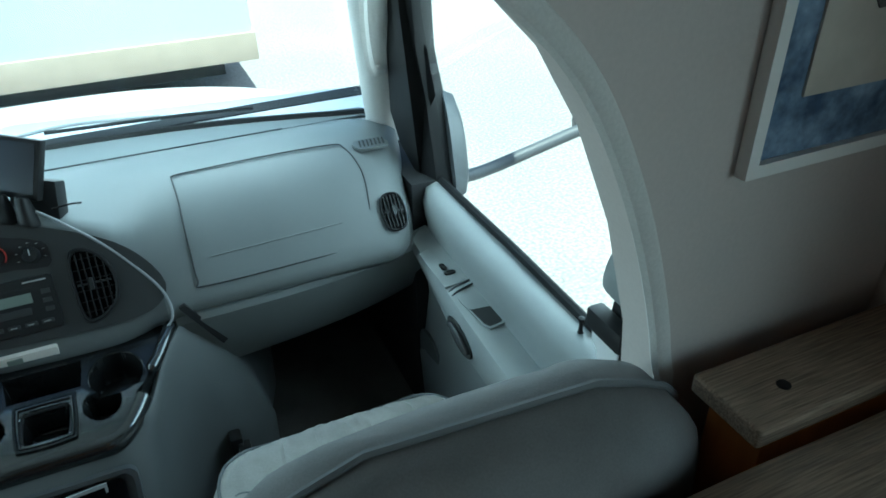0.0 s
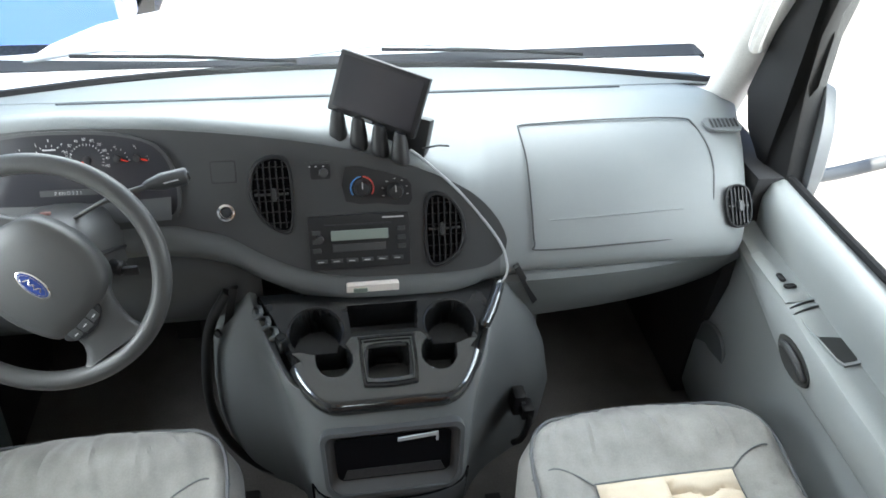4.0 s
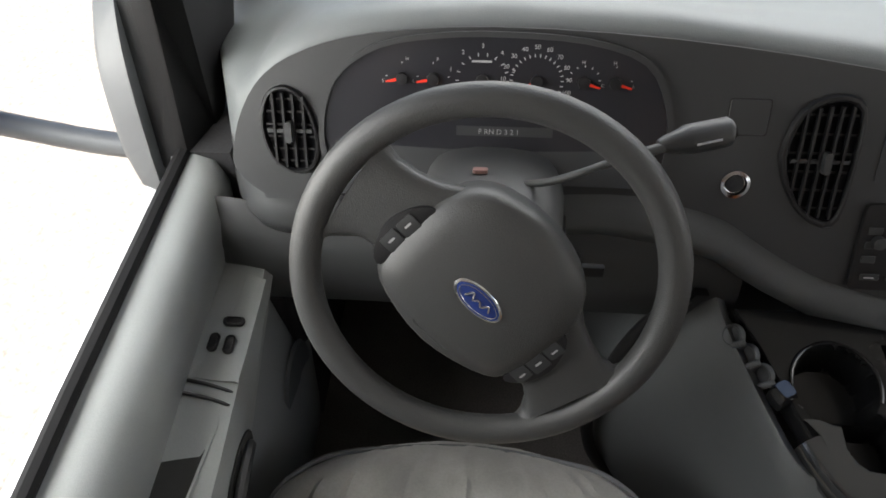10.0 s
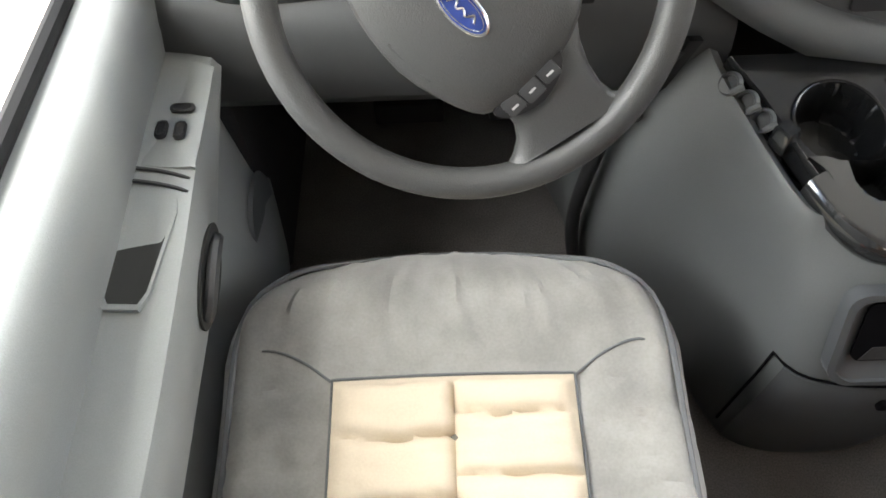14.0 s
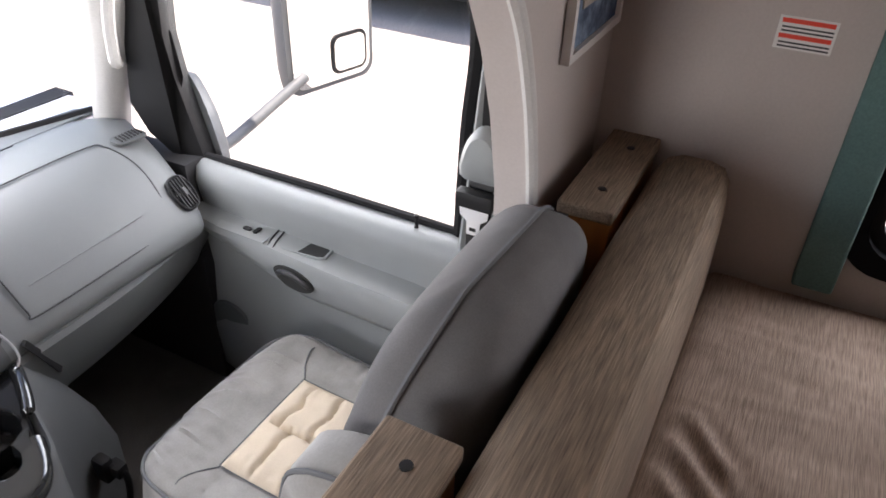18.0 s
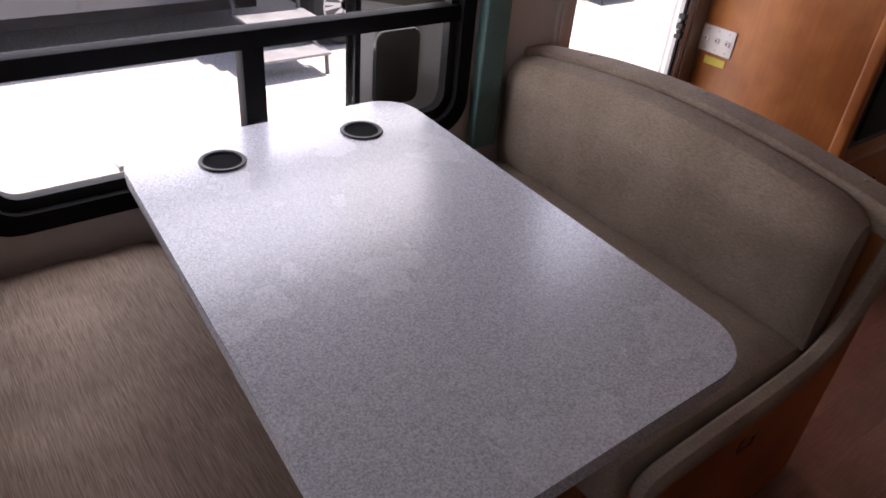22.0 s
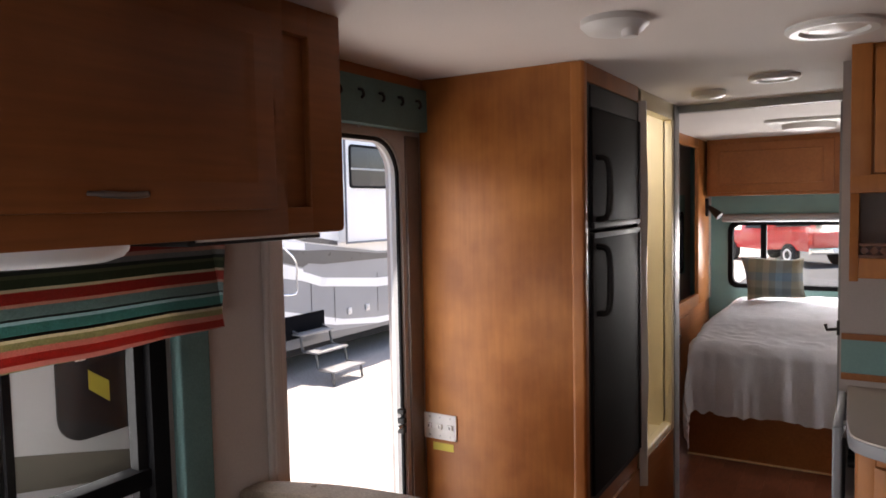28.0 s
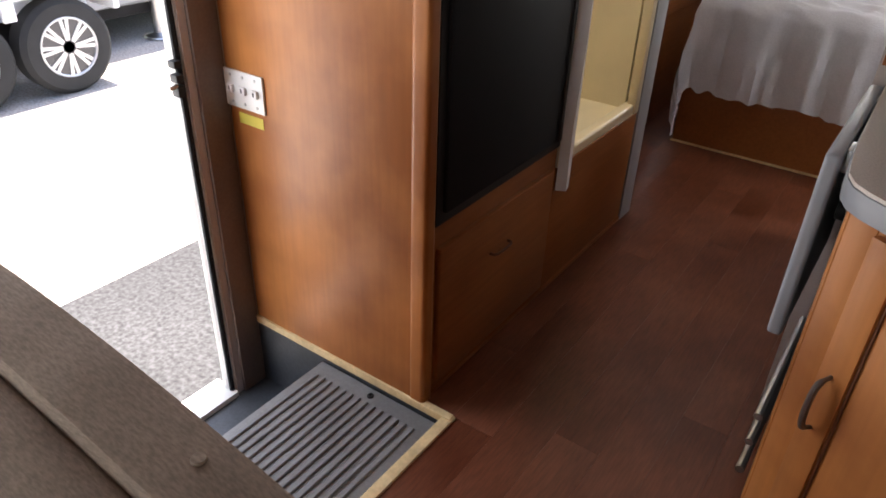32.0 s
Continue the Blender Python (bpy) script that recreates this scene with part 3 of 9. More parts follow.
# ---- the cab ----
# Near-black for sheets laid where recesses and gaps would lie in deep shade.
RECESS_SHADE = material("recess_shade", (0.004, 0.004, 0.005), 0.9, spec=0.05)
FN = Vector((0, -0.8944, 0.4472))
FV = Vector((0, 0.4472, 0.8944))


def fz(x, z, d=0.0):
    """A place on the sloping fascia plane at x and height z, d metres proud of it."""
    return Vector((x, 0, 0.56)) + FV * ((z - 0.56) / 0.8944) + FN * d


FASCIA_TOP = [(-0.838, 0.60), (-0.822, 0.643), (-0.792, 0.680), (-0.74, 0.706), (-0.665, 0.722), (-0.53, 0.730), (-0.337, 0.722), (-0.123, 0.698), (0.054, 0.662), (0.195, 0.61), (0.265, 0.56), (0.30, 0.50)]
FASCIA_BOT = [(-0.836, 0.575), (-0.805, 0.550), (-0.765, 0.545), (-0.391, 0.563), (-0.303, 0.552), (-0.249, 0.537), (-0.195, 0.506), (-0.121, 0.473), (-0.027, 0.452), (0.068, 0.448), (0.212, 0.448), (0.275, 0.462), (0.30, 0.50)]
dash = thing("dashboard", "grey moulded dashboard with dark charcoal instrument fascia", "dashboard", (0.0, 0.1, 0.2))


def dash_body():
    xs = np.concatenate([np.linspace(-0.925, -0.80, 8), np.linspace(-0.78, 0.76, 50), np.linspace(0.78, 0.955, 12)])
    rows = []
    for x in xs:
        zt = float(bridge(x, FASCIA_TOP[1:-1] + [(0.33, 0.55)])) + 0.010
        zb = float(bridge(x, FASCIA_BOT[1:-1] + [(0.3, 0.452)])) - 0.012
        pl = lambda z: 0.5 * (z - 0.56) + 0.006
        ym = pl(zt)
        F = [(0.10, zb - 0.09), (0.03, zb - 0.075), (pl(zb) - 0.010, zb - 0.052), (pl(zb) - 0.020, zb - 0.022), (pl(zb) - 0.006, zb - 0.002), (pl(zb + 0.25 * (zt - zb)), zb + 0.25 * (zt - zb)), (pl(zb + 0.6 * (zt - zb)), zb + 0.6 * (zt - zb)),
             (ym - 0.004, zt - 0.010), (ym + 0.006, zt), (ym + 0.030, zt + 0.004), (0.17 + 0.3 * ym, 0.5 * zt + 0.33), (0.29, 0.648), (0.40, 0.615)]
        G = [(0.10, 0.36), (0.03, 0.385), (-0.030, 0.405), (-0.052, 0.43), (-0.046, 0.455), (-0.030, 0.482), (0.015, 0.533), (0.065, 0.577), (0.115, 0.605), (0.160, 0.624), (0.22, 0.638), (0.31, 0.638), (0.40, 0.615)]
        k = min(1.0, max(0.0, (x - 0.16) / 0.20))
        k = k * k * (3 - 2 * k)
        end = max(0.0, (x - 0.80) / 0.155, (-0.80 - x) / 0.125)
        row = []
        for (fy, fzz), (gy, gz) in zip(F, G):
            y, z = fy + k * (gy - fy), fzz + k * (gz - fzz)
            y += (0.36 - y) * 0.75 * end ** 2.2
            z += (0.50 - z) * 0.25 * end ** 2.2
            row.append((x, y, z))
        rows.append(row)
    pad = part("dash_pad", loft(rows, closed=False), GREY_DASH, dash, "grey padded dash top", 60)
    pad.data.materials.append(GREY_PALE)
    pad.data.materials.append(KNEE_AND_ROLL_SHADE)
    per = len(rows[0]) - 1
    # The lower roll's shade is put in: faces below the fascia take darker plastics.
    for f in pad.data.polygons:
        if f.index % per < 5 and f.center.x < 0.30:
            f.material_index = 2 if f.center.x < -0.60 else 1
    # dark fascia plate
    o = [*FASCIA_TOP, *FASCIA_BOT[-2::-1]]
    bm = plate([fz(x, z, 0.001) for x, z in smooth_outline(o)], FN * 0.006)
    part("fascia", bm, FASCIA, dash, "dark charcoal instrument fascia")
    # lower passenger panel and driver knee panel
    low = []
    for x in np.linspace(0.30, 0.93, 16):
        zl = 0.185 + 0.03 * (x - 0.30) / 0.6
        s = ((x - 0.3) / 0.63) ** 3 * 0.08
        low.append([(x, -0.020 + s, 0.425), (x, -0.046 + s, 0.412), (x, -0.052 + s, 0.398), (x, -0.046 + s, 0.380), (x, -0.02 + s, 0.31), (x, 0.015 + s, zl + 0.03), (x, 0.035 + s, zl + 0.008), (x, 0.07 + s, zl), (x, 0.30, zl + 0.02)])
    part("lower_panel", loft(low, closed=False), GREY_DASH, dash, "grey lower dash panel")
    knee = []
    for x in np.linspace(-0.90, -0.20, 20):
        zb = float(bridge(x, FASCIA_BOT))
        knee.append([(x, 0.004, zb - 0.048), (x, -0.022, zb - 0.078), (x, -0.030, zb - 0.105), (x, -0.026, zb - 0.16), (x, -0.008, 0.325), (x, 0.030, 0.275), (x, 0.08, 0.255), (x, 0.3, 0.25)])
    part("knee_panel", loft(knee, closed=False), KNEE_AND_ROLL_SHADE, dash, "dark grey knee panel under the wheel", 60)
    part("glove_box_seam", tube(smooth_path([(0.363, 0.19, 0.6345), (0.365, 0.115, 0.608), (0.363, 0.064, 0.580), (0.362, 0.013, 0.535), (0.363, -0.032, 0.485), (0.376, -0.042, 0.474), (0.57, -0.038, 0.472), (0.74, -0.030, 0.473), (0.765, -0.02, 0.485), (0.775, 0.02, 0.536), (0.785, 0.07, 0.580), (0.785, 0.12, 0.608), (0.77, 0.175, 0.630), (0.74, 0.195, 0.636), (0.57, 0.20, 0.637), (0.38, 0.195, 0.635)], 5), 0.0019, 6, closed=True), FASCIA, dash, "dark seam round the glove box lid")
    part("crease", tube([(0.40, 0.000, 0.5175), (0.60, 0.002, 0.522), (0.70, 0.003, 0.525)], 0.0012, 6), GREY_DASH, dash)
    part("defrost_slot", box(-0.62, 0.355, 0.632, 0.66, 0.359, 0.6355, 0.001), FASCIA, dash, "windscreen defroster slot")
    part("windscreen_gasket", tube(smooth_path([(-0.90, 0.40, 0.62), (-0.45, 0.50, 0.622), (0.02, 0.53, 0.622), (0.49, 0.50, 0.622), (0.93, 0.40, 0.62)]), 0.010, 6), RUBBER, dash)
    part("dash_shelf", plate([(-0.92, 0.395, 0.614), (0.95, 0.395, 0.614), (0.90, 0.45, 0.615), (0.02, 0.55, 0.616), (-0.87, 0.45, 0.615)], (0, 0, 0.004)), GREY_DASH, dash)


def smooth_outline(pts, steps=3):
    ps = [Vector((a, b, 0)) for a, b in pts]
    n, out = len(ps), []
    for i in range(n):
        a, b, c, d = ps[i - 1], ps[i], ps[(i + 1) % n], ps[(i + 2) % n]
        for k in range(steps):
            t = k / steps
            q = 0.5 * ((2 * b) + (c - a) * t + (2 * a - 5 * b + 4 * c - d) * t * t + (3 * b - a - 3 * c + d) * t ** 3)
            out.append((q.x, q.y))
    return out


def vent(cx, cz, outline, slats, parent, place=fz, normal=FN):
    """A louvre with a raised rim and a black sheet for its recess's shade; outline: offsets from its centre."""
    o = smooth_outline(outline)
    rim = [[place(cx + a * (1 + p), cz + b * (1 + 0.62 * p), d) for a, b in o] for p, d in ((0.20, 0.005), (0.20, 0.010), (0.15, 0.0135), (0.07, 0.0140), (0.01, 0.0115), (0.0, 0.0062))]
    v = part("air_vent", loft(rim, caps=False), DARK, parent, "black oval air vent with rounded rim")
    part("vent_back", plate([place(cx + a, cz + b, 0.0062) for a, b in o], Vector(normal) * 0.0015), RECESS_SHADE, v)
    hw = max(a for a, _ in o)
    lo = min(a for a, _ in o)
    for k in range(slats):
        x = lo + (hw - lo) * (k + 1) / (slats + 1)
        zs = [b for a, b in o if abs(a - x) < (hw - lo) / slats]
        z0, z1 = min(zs) * 0.93, max(zs) * 0.93
        part("slat", plate([place(cx + x - 0.0014, cz + z0, 0.008), place(cx + x + 0.0014, cz + z0, 0.008), place(cx + x + 0.0014, cz + z1, 0.008), place(cx + x - 0.0014, cz + z1, 0.008)], Vector(normal) * 0.006), DARK, v)
    zlo, zhi = min(b for _, b in o), max(b for _, b in o)
    for k in range(6):
        zz = zlo + (zhi - zlo) * (k + 0.7) / 6.4
        xs = [a for a, b in o if abs(b - zz) < (zhi - zlo) / 10]
        if xs and max(xs) - min(xs) > 0.012:
            xa, xb = min(xs) * 0.96, max(xs) * 0.96
            part("blade", plate([place(cx + xa, cz + zz - 0.0011, 0.0078), place(cx + xb, cz + zz - 0.0011, 0.0078), place(cx + xb, cz + zz + 0.0011, 0.0078), place(cx + xa, cz + zz + 0.0011, 0.0078)], Vector(normal) * 0.0012), DARK, v)
    part("cross_slat", plate([place(cx + lo * 0.9, cz - 0.002, 0.0085), place(cx + hw * 0.9, cz - 0.002, 0.0085), place(cx + hw * 0.9, cz + 0.002, 0.0085), place(cx + lo * 0.9, cz + 0.002, 0.0085)], Vector(normal) * 0.004), FASCIA, v)
    part("vent_tab", plate([place(cx + a, cz + b, 0.010) for a, b in rounded(0.008, 0.022, 0.003, 3)], Vector(normal) * 0.012), FASCIA, v)
    return v


def instruments():
    vent(-0.157, 0.607, [(-0.041, 0.002), (-0.03, 0.045), (0.0, 0.06), (0.026, 0.05), (0.030, 0.0), (0.026, -0.056), (0.006, -0.062), (-0.022, -0.04)], 5, dash)
    vent(0.165, 0.53, [(-0.030, 0.0), (-0.026, 0.050), (-0.006, 0.060), (0.022, 0.044), (0.040, 0.008), (0.034, -0.036), (0.0, -0.062), (-0.025, -0.056)], 5, dash)
    vent(-0.765, 0.622, [(-0.030, 0.004), (-0.022, 0.034), (-0.002, 0.042), (0.018, 0.027), (0.029, -0.010), (0.022, -0.036), (0.002, -0.042), (-0.020, -0.028)], 4, dash)
    # passenger end vent on the curved dash end
    pn = Vector((0.0, -0.75, 0.66)).normalized()
    pu, pv = Vector((1, 0, 0)), Vector((0, 0.66, 0.75)).normalized()
    pp = lambda x, z, d=0.0: Vector((0.827, 0.004, 0.522)) + pu * x + pv * z + pn * (d - 0.003)
    vent(0, 0, [(-0.026, 0.0), (-0.02, 0.034), (0.0, 0.043), (0.02, 0.034), (0.026, 0.0), (0.02, -0.034), (0.0, -0.043), (-0.02, -0.034)], 5, dash, pp, pn)
    for x, s in ((0.835, 1), (-0.79, -1)):
        g = part("demister_grille", plate([(x + a, 0.165 + b - 0.1 * a * s, 0.628 + 0.06 * b) for a, b in rounded(0.085, 0.05, 0.02, 4)], (0, 0, 0.006)), GREY_PALE, dash, "small slotted demister grille")
        for k in range(7):
            part("slot", plate([(x - 0.032 + k * 0.010, 0.150, 0.635), (x - 0.028 + k * 0.010, 0.150, 0.635), (x - 0.022 + k * 0.010, 0.182, 0.6365), (x - 0.026 + k * 0.010, 0.182, 0.6365)], (0, 0, 0.0015)), DARK, g)
    # instrument cluster
    o = smooth_outline([(-0.724, 0.61), (-0.720, 0.650), (-0.700, 0.684), (-0.655, 0.709), (-0.59, 0.719), (-0.52, 0.721), (-0.43, 0.716), (-0.365, 0.697), (-0.338, 0.655), (-0.333, 0.610), (-0.345, 0.582), (-0.39, 0.577), (-0.53, 0.575), (-0.67, 0.577), (-0.712, 0.585)])
    c = part("gauge_panel", plate([fz(x, z, 0.0072) for x, z in o], FN * 0.002), SCREEN, dash, "black instrument cluster with white scales and red needles")
    big = [(x + (x + 0.535) * 0.035, z + (z - 0.645) * 0.07) for x, z in o]
    part("cluster_hood", ring(big, o, lambda u, w: fz(u, w, 0.006), FN * 0.007), FASCIA, c, "raised cluster hood")
    part("cluster_ledge", loft([[fz(x, 0.6135 - 0.006 * math.cos((x + 0.53) * 8), 0.009), fz(x, 0.604 - 0.006 * math.cos((x + 0.53) * 8), 0.013), fz(x, 0.590, 0.020), fz(x, 0.5755, 0.024)] for x in np.linspace(-0.712, -0.345, 24)], closed=False), FASCIA, c, "sloping ledge under the gauges")
    for gx, r, ticks, needle in ((-0.632, 0.019, 3, 3.3), (-0.597, 0.019, 3, 3.3), (-0.542, 0.030, 12, 3.55), (-0.482, 0.030, 20, 3.6), (-0.430, 0.019, 7, -0.25), (-0.396, 0.019, 3, -0.25)):
        gz = 0.679
        for k in range(ticks):
            a = math.pi * (1.12 - 1.24 * k / (ticks - 1)) if ticks > 7 else math.pi * (0.95 - 0.9 * k / (ticks - 1))
            w = 0.0005
            part("scale_tick", plate([fz(gx + rr * math.cos(a) + w * math.sin(a) * q, gz + (rr * math.sin(a) - w * math.cos(a) * q) * 0.8944, 0.0093) for rr, q in ((r, 1), (r * 0.88, 1), (r * 0.88, -1), (r, -1))], FN * 0.0004), WHITE_MARK, c)
        d = Vector((math.cos(needle), math.sin(needle), 0))
        part("needle", plate([fz(gx + d.x * a - d.y * w, gz + d.y * a + d.x * w, 0.011) for a, w in ((0.0, 0.0019), (r * 1.0, 0.0008), (r * 1.0, -0.0008), (0.0, -0.0019))], FN * 0.001), NEEDLE, c)
        part("needle_hub", lathe([(0.0070, 0), (0.0065, 0.004), (0, 0.0045)], 14, fz(gx, gz, 0.010), FN), DARK, c)
    part("odometer", plate([fz(x, z, 0.0093) for x, z in ((-0.554, 0.6965), (-0.532, 0.6965), (-0.532, 0.6985), (-0.554, 0.6985))], FN * 0.0004), WHITE_MARK, c, "small grey odometer figures")
    part("gear_display", plate([fz(x, z, 0.0093) for x, z in ((-0.57, 0.6225), (-0.46, 0.6225), (-0.46, 0.6325), (-0.57, 0.6325))], FN * 0.0004), FASCIA, c)
    for x0, n, step in ((-0.482, 11, 10), (-0.542, 7, 1)):
        for k in range(n):
            a = math.pi * (1.10 - 1.20 * k / (n - 1))
            text = str(k * step)
            text_on(text, 0.0068, fz(x0 + 0.0365 * math.cos(a) - 0.0021 * len(text), 0.677 + 0.0335 * math.sin(a), 0.0096), c)
    for x0, low, high in ((-0.632, "E", "H"), (-0.597, "L", "F"), (-0.430, "C", "H"), (-0.396, "L", "H")):
        side = -1 if x0 < -0.5 else 1
        text_on(high, 0.0055, fz(x0 - side * 0.004, 0.697, 0.0096), c)
        text_on(low, 0.0050, fz(x0 + side * 0.021 - 0.002, 0.675, 0.0096), c)
    text_on("P RN D 3 2 1", 0.0085, fz(-0.545, 0.6245, 0.0098), c)
    # radio
    r = part("radio", plate([fz(0.0 + a, 0.516 + b * 0.8944, 0.0065) for a, b in rounded(0.198, 0.108, 0.006, 3)], FN * 0.008, 0.002), DARK, dash, "black car radio with grey display")
    def bar(x0, x1, z0, z1, mat, d=0.0145, h=0.002, name="button", parent=r):
        return part(name, plate([fz(x, z, d) for x, z in ((x0, z0), (x1, z0), (x1, z1), (x0, z1))], FN * h, 0.0006, 1), mat, parent)
    bar(-0.068, 0.062, 0.546, 0.549, DARK_SOFT, name="disc_slot")
    bar(-0.056, 0.056, 0.520, 0.538, LCD, name="display")
    bar(-0.054, 0.050, 0.500, 0.513, FASCIA, name="cassette_slot")
    for k in range(6):
        bar(-0.088 + k * 0.030, -0.066 + k * 0.030, 0.480, 0.487, FASCIA)
    for k in range(3):
        for x0 in (-0.092, 0.074):
            bar(x0, x0 + 0.016, 0.500 + k * 0.016, 0.508 + k * 0.016, FASCIA)
    for k in range(6):
        bar(-0.084 + k * 0.030, -0.072 + k * 0.030, 0.4825, 0.4838, WHITE_MARK, 0.0168, 0.0003, "legend")
    bar(0.046, 0.088, 0.556, 0.5585, WHITE_MARK, 0.0148, 0.0004, "legend")
    part("volume_knob", lathe([(0.008, 0), (0.0075, 0.008), (0, 0.009)], 14, fz(-0.078, 0.524, 0.0145), FN), FASCIA, r)
    # heater controls
    h = part("heater_panel", plate([fz(x, z, 0.0065) for x, z in smooth_outline([(-0.021, 0.648), (0.04, 0.64), (0.098, 0.622), (0.106, 0.60), (0.10, 0.576), (0.04, 0.582), (-0.023, 0.588)], 2)], FN * 0.003), DARK, dash, "black heater control panel with two dials")
    for kx, kz in ((0.010, 0.610), (0.074, 0.602)):
        part("dial", lathe([(0.017, 0), (0.016, 0.006), (0.012, 0.016), (0, 0.017)], 20, fz(kx, kz, 0.009), FN), DARK, h)
        part("dial_mark", plate([fz(kx + a, kz + b, 0.026) for a, b in ((-0.001, 0.0), (0.001, 0.0), (0.001, 0.012), (-0.001, 0.012))], FN * 0.0006), WHITE_MARK, h)
    for a0, a1, m in ((95, 215, BLUE_ARC), (-35, 85, RED_ARC)):
        part("temperature_arc", ring([(0.0235 * math.cos(radians(a)), 0.0235 * math.sin(radians(a))) for a in np.linspace(a0, a1, 10)] + [(0.021 * math.cos(radians(a)), 0.021 * math.sin(radians(a))) for a in np.linspace(a1, a0, 10)],
                                     [(0.022 * math.cos(radians(a)), 0.022 * math.sin(radians(a))) for a in np.linspace(a0, a1, 10)] + [(0.0218 * math.cos(radians(a)), 0.0218 * math.sin(radians(a))) for a in np.linspace(a1, a0, 10)],
                                     lambda u, w: fz(0.010 + u, 0.610 + w * 0.8944, 0.0098), FN * 0.0005), m, h)
    for k in range(7):
        a = radians(200 - 36 * k)
        part("legend", plate([fz(0.074 + 0.025 * math.cos(a) + u, 0.602 + 0.022 * math.sin(a) + w, 0.0098) for u, w in ((-0.002, -0.0006), (0.002, -0.0006), (0.002, 0.0006), (-0.002, 0.0006))], FN * 0.0004), WHITE_MARK, h)
    s = part("light_switch_panel", plate([fz(-0.070 + a, 0.622 + b * 0.8944, 0.0065) for a, b in rounded(0.055, 0.082, 0.006, 3)], FN * 0.002), FASCIA, dash)
    part("switch_head", plate([fz(-0.068 + a, 0.642 + b, 0.008) for a, b in rounded(0.038, 0.026, 0.004, 3)], FN * 0.002), DARK, s)
    part("rotary_knob", lathe([(0.009, 0), (0.008, 0.012), (0, 0.013)], 14, fz(-0.062, 0.640, 0.010), FN), FASCIA, s)
    for dx in (-0.02, -0.008, 0.006):
        part("legend", plate([fz(-0.068 + dx + u, 0.651 + w, 0.0102) for u, w in ((-0.002, -0.0008), (0.002, -0.0008), (0.002, 0.0008), (-0.002, 0.0008))], FN * 0.0004), WHITE_MARK, s)
    part("blank_cover", plate([fz(-0.247 + a, 0.649 + b * 0.8944, 0.0065) for a, b in rounded(0.046, 0.042, 0.004, 3)], FN * 0.0010), DARK, dash)
    part("blank_plate", plate([fz(-0.247 + a, 0.649 + b * 0.8944, 0.0072) for a, b in rounded(0.0435, 0.0395, 0.004, 3)], FN * 0.0015, 0.0006, 1), FASCIA, dash, "blank square switch cover")
    lt = part("lighter_socket", lathe([(0.0135, 0.0), (0.0165, 0.001), (0.0165, 0.006), (0.0125, 0.007), (0.0115, 0.002), (0.0, 0.001)], 24, fz(-0.249, 0.580, 0.0065), FN), CHROME, dash, "chrome-ringed lighter socket")
    part("lighter_core", lathe([(0.0108, 0), (0.010, 0.003), (0, 0.003)], 18, fz(-0.249, 0.580, 0.0085), FN), DARK_SOFT, lt)


def text_on(body, size, at, parent):
    """Small white lettering lying on the fascia."""
    cu = bpy.data.curves.new("lettering", "FONT")
    cu.body, cu.size = body, size
    ob = new("lettering", cu)
    ob.matrix_world = Matrix((( 1, FV.x, FN.x, at[0]), (0, FV.y, FN.y, at[1]), (0, FV.z, FN.z, at[2]), (0, 0, 0, 1)))
    dg = bpy.context.evaluated_depsgraph_get()
    me = bpy.data.meshes.new_from_object(ob.evaluated_get(dg))
    me.transform(ob.matrix_world)
    bpy.data.objects.remove(ob)
    me.materials.clear()
    me.materials.append(WHITE_MARK)
    o = new("lettering", me)
    o.parent, o.matrix_parent_inverse = parent, parent.matrix_world.inverted()
    return o


BLUE_ARC = material("blue_print", (0.05, 0.2, 0.5), 0.5)
RED_ARC = material("red_print", (0.5, 0.05, 0.04), 0.5)
dash_body()
bpy.context.view_layer.update()
instruments()


